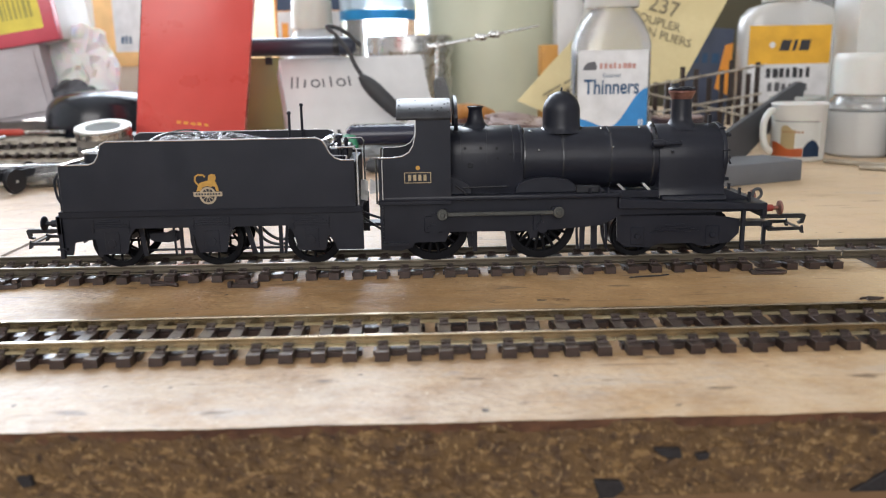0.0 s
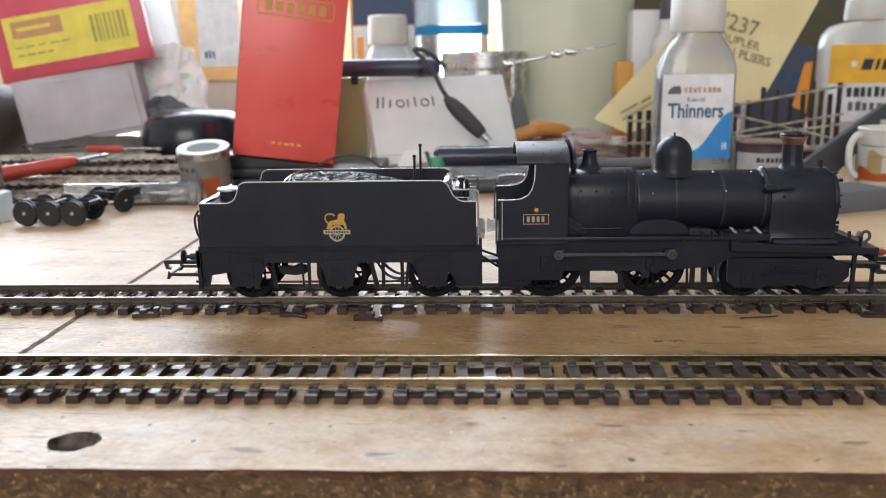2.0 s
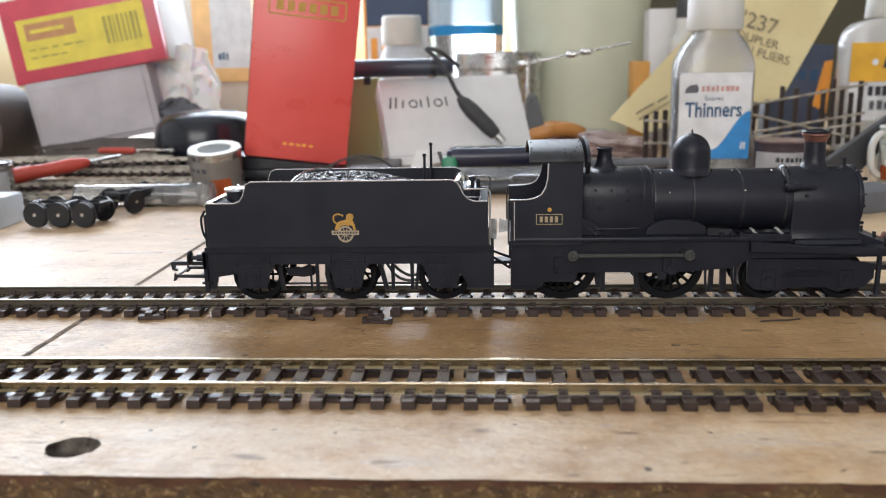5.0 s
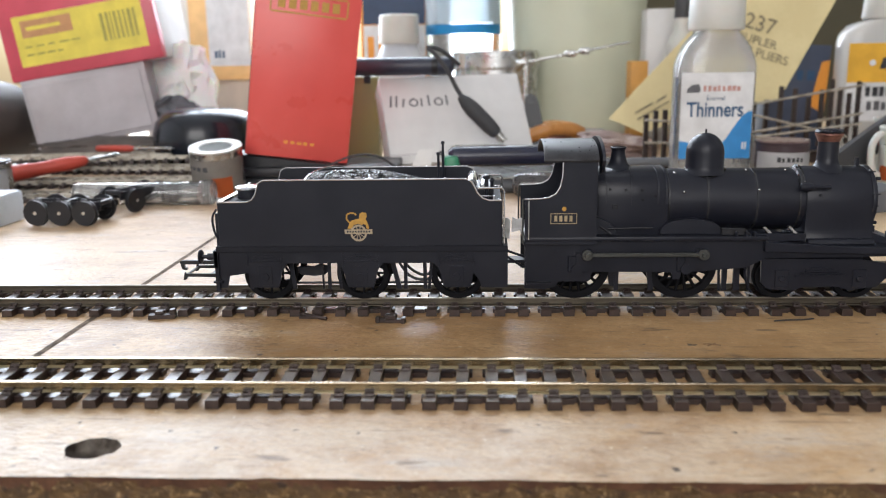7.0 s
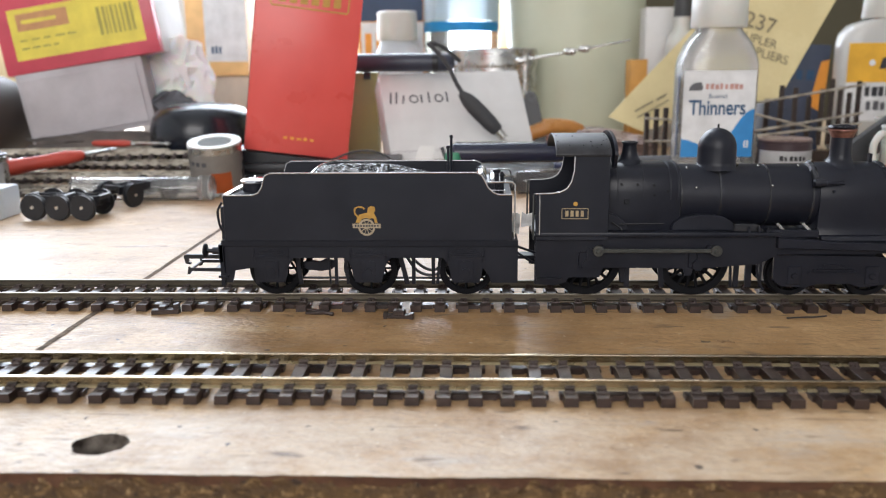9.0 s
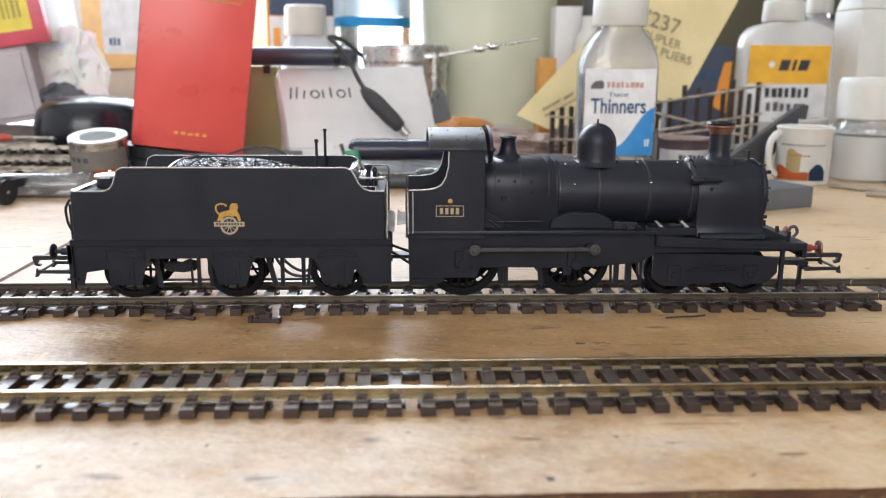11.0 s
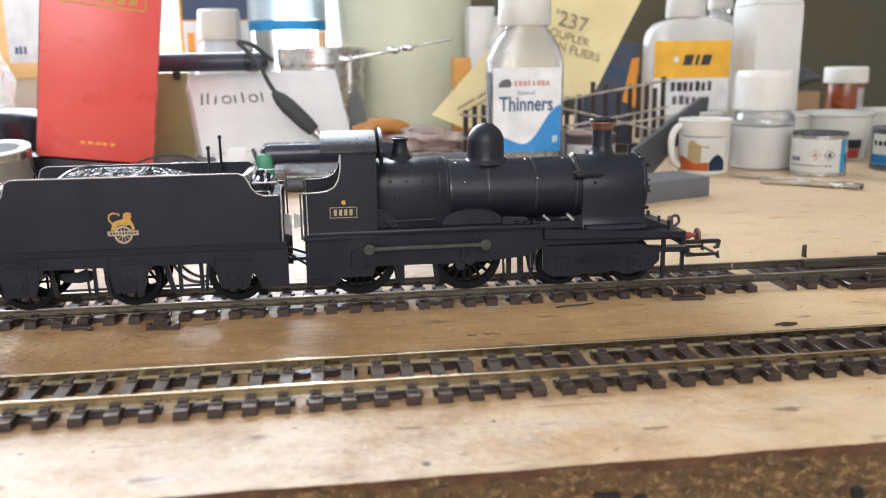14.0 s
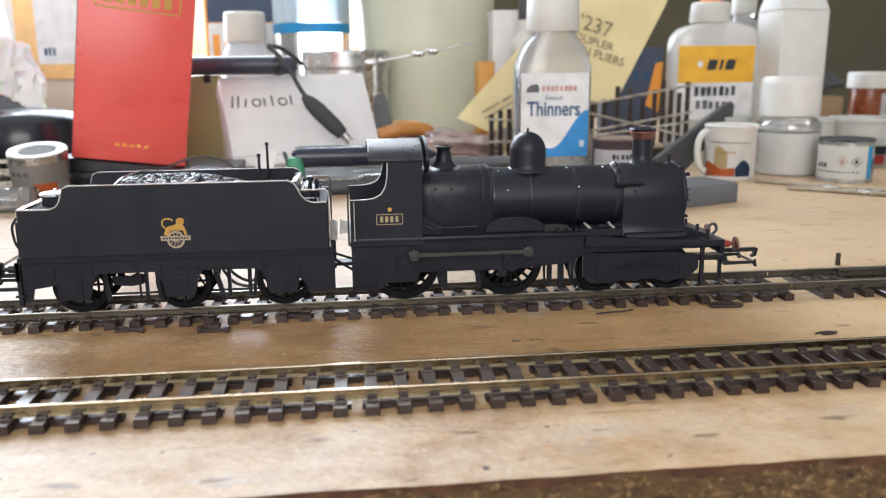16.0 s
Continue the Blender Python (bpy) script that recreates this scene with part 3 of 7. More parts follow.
    for kx, kz, pts in pits:
        bm = prism(bmesh.new(), [(kx + u, kz + v) for u, v in pts], "y", EDGE_Y - 1.1, EDGE_Y + 0.4)
        part("dark_knot", bev(bm, 0.2), M_PIT, b, "black splintered pit in the edge", smooth=0)
    part("board_core", box(bmesh.new(), x0, x1, EDGE_Y + 2.2, BACK_Y, -BOARD_T, -9.5), M_CHIP, b, smooth=0)
    return b


baseboard("baseboard", SEAM_X + 1.0, 700, "tan varnished board with scuffs, stains and a hole", hole=(-81, -111),
          pits=[(69.5, -15.4, [(-3, 2.6), (2.4, 2.2), (3.4, 0.4), (1.2, -1.4), (-1.8, -1.5)]), (81, -7.3, [(-2.8, 1.0), (2.6, 0.8), (3.2, -1.2), (0.4, -1.4), (-1.4, -0.4)]),
                (88, -8.3, [(-1.4, 0.4), (1.3, 0.8), (1.4, -0.6), (-0.8, -0.9)]), (-45.5, -10, [(-1.7, 1.0), (1.2, 1.2), (1.8, -0.8), (-0.6, -1.3)]),
                (135.5, -11, [(-1.4, 1.2), (0.8, 1.5), (1.8, -1.0), (-1.0, -1.3)]), (122, -15.6, [(-3.6, -1.3), (3.8, 3.2), (4.4, -1.3)])])
baseboard("baseboard", -800, SEAM_X - 1.0, "tan varnished board butted against the next one")

bm = bmesh.new()
a = [bm.verts.new((SEAM_X - 1.05 - 0.5 * noise.noise(Vector((0, 4 * k, 0)) * 0.2), EDGE_Y + 4 + 4 * k, 0.12 + 0.1 * noise.noise(Vector((9, 4 * k, 0)) * 0.15))) for k in range(248)]
c = [bm.verts.new((SEAM_X + 1.05 + 0.5 * noise.noise(Vector((5, 4 * k, 0)) * 0.2), EDGE_Y + 4 + 4 * k, 0.12 + 0.1 * noise.noise(Vector((2, 4 * k, 0)) * 0.15))) for k in range(248)]
for k in range(247):
    bm.faces.new((a[k], c[k], c[k + 1], a[k + 1]))
solid("joint_filler", bm, M_JOINT, "dirty brown filler in the joint between the boards", "joint", kind="structure", smooth=0)


def workbench():
    b = thing("workbench", 0, 0, RZ0, "brown wooden workbench under the layout boards", "workbench")
    z = -RZ0
    part("bench_top", bev(box(bmesh.new(), -800, 700, -112, BACK_Y, z - BOARD_T - 32, z - BOARD_T - 0.1), 2), M_BENCH, b)
    for x in (-760, 640):
        for y in (-80, BACK_Y - 80):
            part("leg", bev(box(bmesh.new(), x, x + 60, y, y + 60, 0, z - BOARD_T - 32), 3), M_BENCH, b)


workbench()
# ---- track ----
GAUGE, PITCH, RAIL_TOP, NEAR_Y = 8.6, 7.6, 5.0, -75.6


def rail_profile(y):
    return [(y - 1.1, 2.4), (y + 1.1, 2.4), (y + 1.1, 2.65), (y + 0.35, 2.9), (y + 0.3, 4.1), (y + 0.5, 4.35), (y + 0.5, 4.85), (y + 0.38, 5.0),
            (y - 0.38, 5.0), (y - 0.5, 4.85), (y - 0.5, 4.35), (y - 0.3, 4.1), (y - 0.35, 2.9), (y - 1.1, 2.65)]


def rail(parent, y, x0, x1, metal=None):
    r = part("rail", prism(bmesh.new(), rail_profile(y), "x", x0, x1), metal or M_RAILSIDE, parent, "dull metal rail", smooth=25)
    for q in (-1, 1):
        part("rail_foot", prism(bmesh.new(), [(y + q * 0.36, 2.95), (y + q * 1.13, 2.70), (y + q * 1.15, 2.41), (y + q * 0.36, 2.41)], "x", x0 + 0.05, x1 - 0.05), M_FOOT if metal is None else metal, r, smooth=0)
    part("rail_head", prism(bmesh.new(), [(y - 0.5, 4.86), (y + 0.5, 4.86), (y + 0.4, 5.03), (y - 0.4, 5.03)], "x", x0 + 0.05, x1 - 0.05), M_STEEL if metal is None else M_DULLHEAD, r, "rubbed rail top", smooth=25)
    return r


def sleeper_mesh(half):
    bm = bmesh.new()
    w = 1.75
    prism(bm, [(-w, 0.1), (w, 0.1), (w - 0.12, 2.3), (w - 0.2, 2.36), (-w + 0.2, 2.36), (-w + 0.12, 2.3)], "y", -half, half)
    for y in (-GAUGE, GAUGE):
        for s in (-1, 1):
            prism(bm, [(y + s * 0.42, 2.3), (y + s * 0.42, 3.55), (y + s * 0.8, 3.5), (y + s * 1.2, 3.0), (y + s * 2.0, 2.8), (y + s * 2.3, 2.3)], "x", -1.2, 1.2)
            for x in (-0.72, 0.72):
                cyl(bm, (x, y + s * 1.7, 2.6), (x, y + s * 1.7, 3.3), 0.42, 0.34, 6)
    return mesh_of("sleeper", bm, M_SLEEPER, 0)


SLEEPER = sleeper_mesh(14.2)


def straight_track(x0, x1, yc, at, front_gap, back_gap, label, metal=None):
    """Track on plastic sleepers; at(k) is where sleeper k lies, the gap tests say where the webbing under a rail is cut."""
    t = thing("model_track", 0, yc, 0, label, "model track", "laid tracks")
    for y in (-GAUGE, GAUGE):
        rail(t, y, x0, x1, metal)
    web = bmesh.new()
    for k in range(-45, 45):
        x, nxt = at(k), at(k + 1)
        if not x0 + 2 < x < x1 - 2:
            continue
        s = new("sleeper", SLEEPER)
        s.parent = t
        s.matrix_local = pose((x + random.uniform(-0.1, 0.1)) * MM, random.uniform(-0.12, 0.12) * MM, 0, 0, 0, random.uniform(-0.5, 0.5))
        if nxt < x1 - 2:
            for y, cut in ((-GAUGE, front_gap(k)), (GAUGE, back_gap(k))):
                if cut:
                    for a, c in ((x + 1.6, x + 2.5), (nxt - 2.4, nxt - 1.6)):
                        box(web, a, c, y - 1.5, y + 1.5, 0.05, 1.35 + random.uniform(-0.05, 0.05))
                    continue
                box(web, x + 1.6, nxt - 2.5, y - 1.8, y + 1.6, 0.05, 1.4 + random.uniform(-0.06, 0.06))
                box(web, nxt - 2.55, nxt - 1.6, y - 0.9, y + 0.9, 0.05, 1.35)
    tagged(part("webbing", web, M_SLEEPER, t, smooth=0), kind="stuff")
    return t


def near_sleeper(k):
    """The near track was laid by hand: its sleepers close up a little towards both ends."""
    x = 7.6 * k
    return x + 0.45 - 1.1 * (min(abs(x + 5), 175) / 105) ** 2


straight_track(-250, 330, NEAR_Y, near_sleeper, lambda k: k % 4 == (2 if k > -4 else 3), lambda k: k % 4 == (0 if k > -6 else 1), "empty straight model track on the bare board")
straight_track(-280, 172, 0, lambda k: 19.2 + (7.47 if k > 0 else 7.62) * k, lambda k: k % 2 == 0, lambda k: True, "model track carrying the locomotive", metal=M_RAILGREY)


def turnout():
    t = thing("model_turnout", 172.6, 0, 0, "model railway turnout joined to the loco track", "model track", "laid tracks")
    L = 190
    for y in (-GAUGE, GAUGE):
        rail(t, y, 0, L, M_RAILGREY)

    def swept(y0, start, end):
        bm = bmesh.new()
        rings = []
        for i in range(17):
            x = start + (end - start) * i / 16
            dy = 0.00085 * max(0, x - 12) ** 2
            rings.append([bm.verts.new((x, y0 + dy + p, q)) for p, q in rail_profile(0)])
        for a, b in zip(rings, rings[1:]):
            for k in range(len(a)):
                bm.faces.new((a[k], a[(k + 1) % len(a)], b[(k + 1) % len(a)], b[k]))
        bm.faces.new(rings[0])
        bm.faces.new(rings[-1][::-1])
        return bm
    part("switch_blade", swept(-GAUGE + 1.5, 18, L), M_RAILGREY, t, "curved switch rail", smooth=25)
    part("switch_blade", swept(GAUGE + 2.2, 60, L), M_RAILGREY, t, "curved switch rail", smooth=25)
    part("check_rail", prism(bmesh.new(), rail_profile(GAUGE - 2.6), "x", 26, 120), M_RAILGREY, t, smooth=25)
    for i, x in enumerate([10.5, 18, 25.5] + [54 + 8 * k for k in range(17)]):
        if i < 3:
            s = new("sleeper", SLEEPER)
            s.parent = t
            s.location = (x * MM, 0, 0)
            continue
        s = part("sleeper", bev(box(bmesh.new(), -1.8, 1.8, -14.2, 14.2 + max(0, x - 50) * 0.16, 0.1, 2.05), 0.25), M_SLEEPER, t, smooth=0)
        s.location = (x * MM, 0, 0)
    bm = bmesh.new()
    box(bm, 30, 36.4, -17.0, 17, 0.1, 2.2)
    box(bm, 36.4, 49, -16.4, 18, 0.1, 1.7)
    box(bm, 40.0, 42.0, 29.4, 31.6, 0.02, 0.6)
    box(bm, 40.5, 48, -13, -10, 1.7, 2.2)
    part("tie_bar_plate", bev(bm, 0.3), M_SLEEPER, t, "brown plastic tie bar plate")
    for y in (-13.9, 30.5):
        bm = cyl(bmesh.new(), (38.6 + (y > 0) * 2.4, y, 0.1), (38.6 + (y > 0) * 2.4, y, 5.0), 1.0, 0.9, 14)
        part("pin", bev(bm, 0.2), M_SLEEPER, t, "short tie bar pin")
    part("tie_bar", bev(box(bmesh.new(), 39.8, 42.2, -12, 18, 1.55, 2.1), 0.2), M_SLEEPER, t)


turnout()


# ---- rolling stock ----
def spoked_wheel(parent, x, y, z, r, spokes, side, width=2.4, crank=None, name="wheel"):
    """A wheel standing across the track: tyre with flange, hub and spokes."""
    bm = bmesh.new()
    lathe(bm, [(r * 0.8, -width / 2), (r, -width / 2), (r, width / 2 - 0.5), (r + 0.55, width / 2 - 0.5), (r + 0.55, width / 2), (r * 0.8, width / 2)], 40, axis="y")
    bmesh.ops.delete(bm, geom=[f for f in bm.faces if len(f.verts) > 4], context="FACES_ONLY")
    n = 40
    bm.verts.ensure_lookup_table()
    a, b = bm.verts[:n], bm.verts[-n:]
    for k in range(n):
        bm.faces.new((a[k], b[k], b[(k + 1) % n], a[(k + 1) % n]))
    ob = part(name, bm, M_WHEEL, parent)
    part("hub", cyl(bmesh.new(), (0, -width / 2 - 0.3, 0), (0, width / 2, 0), r * 0.2, n=18), M_WHEEL, ob)
    spoke = mesh_of("spoke", cyl(bmesh.new(), (r * 0.15, 0, 0), (r * 0.85, 0, 0), r * 0.055, r * 0.045, 6), M_WHEEL)
    for k in range(spokes):
        o = new("spoke", spoke)
        o.parent = ob
        o.matrix_local = pose(0, 0, 0, 0, 360 * k / spokes, 0)
    ob.matrix_local = pose(x * MM, y * MM, z * MM, 0, 0, 0 if side < 0 else 180)
    return ob


def coupler(parent, x, d, z=14.0):
    """Flat metal hook and loop below the buffer beam; d is the way that it points."""
    bm = bmesh.new()
    pts = [(0, 0.9), (14.5, 0.9), (15.2, 0.4), (14.6, -2.2), (13.0, -2.6), (12.8, -1.9), (13.6, -1.6), (13.9, -0.5), (0, -0.5)]
    prism(bm, [(x + d * u, z + v) for u, v in pts], "y", -0.7, 0.7)
    part("hook", bm, M_BLACKPL, parent, smooth=0)
    bm = bmesh.new()
    pts = [(0, -2.4), (11, -2.4), (11.6, -1.8), (12.2, -4.6), (11.2, -4.4), (10.6, -3.4), (0, -3.6)]
    prism(bm, [(x + d * u, z + v) for u, v in pts], "y", -6.5, -5.7)
    prism(bm, [(x + d * u, z + v) for u, v in pts], "y", 5.7, 6.5)
    box(bm, *sorted((x + d * 10.9, x + d * 11.5)), -5.7, 5.7, z - 3.4, z - 2.7)
    box(bm, *sorted((x + d * 0.1, x + d * 3)), -5.7, 5.7, z - 3.4, z - 2.6)
    part("coupling_loop", bm, M_BLACKPL, parent, smooth=0)


def buffer(parent, x, y, z, d, red=False):
    bm = bmesh.new()
    lathe(bm, [(1.9, 0), (1.9, d * 0.6), (1.25, d * 1.0), (1.15, d * 3.2)], 16, (x, y, z), "x")
    o = part("buffer", bm, M_RED if red else M_BLACK, parent)
    bm = bmesh.new()
    lathe(bm, [(0.7, d * 3.0), (0.7, d * 5.0), (2.3, d * 5.3), (2.45, d * 5.6), (2.3, d * 5.95), (0.3, d * 6.15)], 20, (x, y, z), "x")
    part("buffer_head", bm, M_COPPER if red else M_BLACK, o)


def frame_outline(x0, x1, axles, top, edge, low, ends):
    """Side view of a frame plate: a straight lower edge with a horn guide dipping round each axle; ends are the low stretches at the two ends."""
    out = [(x0, top), (x0, low), (ends[0] - 0.6, low), (ends[0], low + 2.2), (ends[0] + 0.4, low + 4.0)]
    for x in axles:
        out += [(x - 7.4, edge), (x - 6.2, edge - 1.6), (x - 5.4, low + 5.0), (x - 5.0, low + 2.6), (x - 4.2, low), (x + 4.2, low), (x + 5.0, low + 2.6), (x + 5.4, low + 5.0), (x + 6.2, edge - 1.6), (x + 7.4, edge)]
    return out[:5] + out[7:-2] + [(ends[1] + 0.2, low + 2.2), (ends[1] + 0.8, low), (x1, low), (x1, top)]


TENDER_AXLES = (-65.8, -34.2, -2.6)


def tender():
    t = thing("locomotive_tender", -34, 0, 0, "black model tender with coal load and gold lion emblem", "model tender")
    X = 34

    def P(name, bm, m=M_BLACK, label="", smooth=35):
        if name.startswith("emblem"):
            for v in bm.verts:
                v.co.x, v.co.z = -34.2 + 0.9 * (v.co.x + 34.2), 28.9 + 0.92 * (v.co.z - 29.6)
        bmesh.ops.translate(bm, vec=(X, 0, 0), verts=bm.verts)
        return part(name, bm, m, t, label, smooth)
    side = [(-80, 24.5), (12, 24.5), (12, 39.2), (8, 39.2), (6.0, 39.9), (4.4, 41.5), (3.4, 43.6), (2.4, 45.3), (0.6, 46.2), (-64.5, 46.2), (-66.2, 45.3), (-67.4, 41.5), (-68.6, 39.9), (-70.5, 39.2), (-80, 39.2)]
    for y0, y1 in ((-16, -15.3), (15.3, 16)):
        P("side_sheet", bev(prism(bmesh.new(), side, "y", y0, y1), 0.12))
        edge = [(u, v + 0.05) for u, v in side[2:]]
        P("top_beading", tube(bmesh.new(), [(u, (y0 + y1) / 2 - (0.25 if y0 < 0 else -0.25), v) for u, v in edge], 0.26, 6), M_EDGE)
    bm = bmesh.new()
    box(bm, -80, 12, -15.2, 15.2, 24.5, 38.4)
    box(bm, -66, -64.6, -15.2, 15.2, 38.4, 42.6)
    box(bm, -12, -10.8, -15.2, 15.2, 38.4, 42.6)
    P("tank", bm, M_MATTE, smooth=0)
    P("footplate", bev(box(bmesh.new(), -81.5, 14, -15.98, 15.98, 22.6, 24.5), 0.1), M_MATTE)
    # coal heap
    bm = bmesh.new()
    nx, ny = 120, 70
    grid = []
    for i in range(nx + 1):
        row = []
        for j in range(ny + 1):
            x, y = -51.8 + 41 * i / nx, -14.6 + 29.2 * j / ny
            u = (x + 37) / 19
            h = 39.8 + 6.6 * max(0, 1 - u * u * (0.42 if u > 0 else 0.25)) * (1 - 0.35 * (y / 15) ** 2)
            c = noise.cell_vector(Vector((x, y, 0)) * 1.25)
            h += 0.85 * c[2] + 0.5 * noise.noise(Vector((x, y, 1)) * 2.6)
            row.append(bm.verts.new((x, y, h)))
        grid.append(row)
    for a, b in zip(grid, grid[1:]):
        for j in range(ny):
            bm.faces.new((a[j], b[j], b[j + 1], a[j + 1]))
    P("coal_load", bm, M_COAL, "heap of black coal with pale painted glints", 0)
    # curved coal plate behind the heap
    P("coal_plate", tube(bmesh.new(), curve_points([(-51.6, -15, 45.4), (-51.4, -12, 46.2), (-50.6, -7, 47.1), (-49.0, 0, 47.6), (-46.6, 8, 47.6), (-43.6, 14.5, 46.8)]), 0.32, 6), M_EDGE, "curved edge of the coal plate")
    # water filler and rear details
    P("filler_neck", lathe(bmesh.new(), [(4.2, 38.4), (4.2, 41.2), (4.6, 41.2), (0.3, 41.2)], 28, (-73.5, 0, 0)), M_BLACK)
    P("filler_lid", lathe(bmesh.new(), [(4.5, 41.25), (4.8, 41.4), (4.8, 42.0), (4.2, 42.4), (0.6, 42.7), (0.5, 43.3), (0.1, 43.4)], 28, (-73.5, 0, 0)), M_EDGE, "bright round water filler lid")
    # Bright metal here holds the white highlight of the rear edge.
    P("rear_coping", tube(bmesh.new(), [(-79.6, -15.2, 38.7), (-79.6, 15.2, 38.7)], 0.95, 10), M_BRIGHT, "bright rolled rear edge of the tank")
    for y, h, x in ((-11.6, 53.4, -8.2), (13.0, 54.6, -7.9)):
        bm = cyl(bmesh.new(), (x, y, 38.4), (x, y, h), 0.5, 0.42, 8)
        cyl(bm, (x, y, h), (x, y, h + 0.9), 0.75, 0.5, 8)
        P("fire_iron_post", bm, M_BLACK, "thin upright post")
    for y in (-15.6, 15.6):
        bm = tube(bmesh.new(), [(12.8, y, 25), (12.8, y, 42.2), (12.0, y, 43.2), (4.5, y, 43.2)], 0.32, 6)
        tube(bm, [(9.6, y, 25), (9.6, y, 40.6), (5.4, y, 40.6)], 0.3, 6)
        P("handrail", bm, M_EDGE)
    bm = bmesh.new()
    box(bm, 3.5, 9.5, -9, 9, 38.4, 42.4)
    box(bm, 4, 8, -12.5, -9.5, 38.4, 42.4)
    P("front_locker", bev(bm, 0.4), M_BLACK)
    bm = lathe(bmesh.new(), [(0.7, 38), (0.7, 45.5), (1.2, 45.8), (1.2, 46.8), (0.3, 47.2)], 12, (7.2, -12.6, 0))
    lathe(bm, [(0.6, 38), (0.6, 44.0), (1.0, 44.4), (0.3, 45.6)], 12, (9.0, -8.2, 0))
    P("brake_pillar", bm, M_BLACK)
    for x, z, r in ((2.4, 43.6, 1.7), (6.2, 42.6, 1.2)):
        P("cover_roll", lathe(bmesh.new(), [(r * 0.8, -9), (r, -8.5), (r, 11.5), (r * 0.8, 12)], 20, (x, 0, z), "y"), M_EDGE, "rounded cover coloured bright for its highlight")
    # outside frames with horn guides, axleboxes and springs
    for s in (-1, 1):
        ys = sorted((s * 14.2, s * 15.0))
        bm = prism(bmesh.new(), frame_outline(-81, 14, TENDER_AXLES, 22.6, 18.6, 10.4, (-78.2, 4.6)), "y", *ys)
        P("frame_plate", bm, smooth=0)
        for x in TENDER_AXLES:
            bm = bmesh.new()
            ya, yb = sorted((s * 15.0, s * 15.25))
            box(bm, x - 2.3, x + 2.3, ya, yb, 11.2, 17.6)
            cyl(bm, (x, s * 15.0, 14), (x, s * 15.6, 14), 1.3, n=14)
            for k in range(4):
                box(bm, x - 6 + k, x + 6 - k, ya, yb, 18.9 + 0.7 * k - 0.05, 19.5 + 0.7 * k)
            for u in (-5.6, 5.6):
                box(bm, x + u - 0.35, x + u + 0.35, ya, yb, 17.4, 21.6)
            P("axlebox_spring", bev(bm, 0.08), M_BLACK)
    # brake gear and scoop under the tank
    bm = prism(bmesh.new(), [(-57.0, 13.6), (-55.6, 12.6), (-51, 12.2), (-47.6, 12.7), (-46.4, 13.8), (-46.4, 15.6), (-49.4, 16.4), (-51.4, 15.4), (-53.6, 15.7), (-57, 15.4)], "y", -7, -5.6)
    P("water_scoop", bev(bm, 0.2), M_BLACK)
    for x, w, lean in ((-45.6, 0.55, 0.0), (-42.6, 0.5, 0.9), (-48.1, 0.3, 0.5), (-24.8, 0.8, 2.8), (-19.9, 0.6, 0.0), (-13.4, 0.6, 0.0), (-10.9, 0.5, -1.2), (-58.6, 0.7, 1.2), (-72.9, 0.6, 0.8)):
        bm = prism(bmesh.new(), [(x - w, 20), (x + w, 20), (x + w + lean, 8.4), (x - w + lean, 8.4)], "y", -9.6, -8.8)
        P("brake_hanger", bm, M_BLACK, smooth=0)
    bm = cyl(bmesh.new(), (-60, -5, 9.4), (-24, -5, 9.4), 0.4, n=8)
    P("brake_rod", cyl(bm, (-24, -5, 9.4), (2, -5, 9.4), 0.4, n=8), M_BLACK)
    P("tank_bottom", bev(box(bmesh.new(), -79, 12, -13, 13, 20.6, 22.5), 0.3), M_BLACK)
    for x in TENDER_AXLES:
        for s in (-1, 1):
            spoked_wheel(t, x + X, s * 8.3, 5 + 8.6, 8.6, 12, s)
        P("axle", cyl(bmesh.new(), (x, -14, 13.6), (x, 14, 13.6), 1.2, n=12), M_WHEEL)
    for x in TENDER_AXLES:
        P("inner_frame", bev(prism(bmesh.new(), [(x - 4.2, 21), (x + 4.2, 21), (x + 2.6, 12.6), (x - 2.6, 12.6)], "y", -6.4, 6.4), 0.4))
    for k, y in ((0, -7), (1, -4)):
        P("hose", tube(bmesh.new(), curve_points([(-24, y, 20), (-19 + k, y, 12.5 + k), (-13, y, 11 + k), (-9, y, 14.5 + 2 * k)]), 0.5, 6), M_RUBBER, "drooping black pipe")
    # rear beam, steps, lamps, buffers, coupling
    P("buffer_beam", bev(box(bmesh.new(), -82.6, -81, -16, 16, 17.2, 23.2), 0.2))
    for y in (-12, -4, 4, 12):
        P("lamp_iron", box(bmesh.new(), -82.0, -80.6, y - 0.7, y + 0.7, 23.5, 35 if abs(y) > 8 else 31))
    bm = tube(bmesh.new(), curve_points([(-81.3, -13, 36.5), (-82.8, -13, 33.5), (-82.4, -13, 29), (-81.2, -13, 26.5)]), 0.4, 6)
    P("rear_handrail", bm, M_BLACK)
    bm = box(bmesh.new(), -82.2, -81, -16, -14.6, 9.5, 23)
    box(bm, -83.0, -80, -16.2, -14.2, 12.2, 12.9)
    P("rear_step", bm, M_BLACK)
    for y in (-11.5, 11.5):
        buffer(t, -82.6 + X, y, 20.2, -1)
    coupler(t, -84.5 + X, -1, 15.4)
    P("vacuum_pipe", tube(bmesh.new(), curve_points([(-81.5, 4, 22), (-84, 4, 19), (-83.6, 4, 14), (-82.2, 4, 10.5)]), 0.7, 8), M_RUBBER)
    # drawbar and hoses to the engine
    bm = tube(bmesh.new(), curve_points([(13.5, -7, 19), (16, -7, 17.4), (19.5, -7, 15)]), 0.45, 6)
    tube(bm, curve_points([(13.5, -5, 20.6), (16, -5, 19.6), (20, -5, 18.2)]), 0.45, 6)
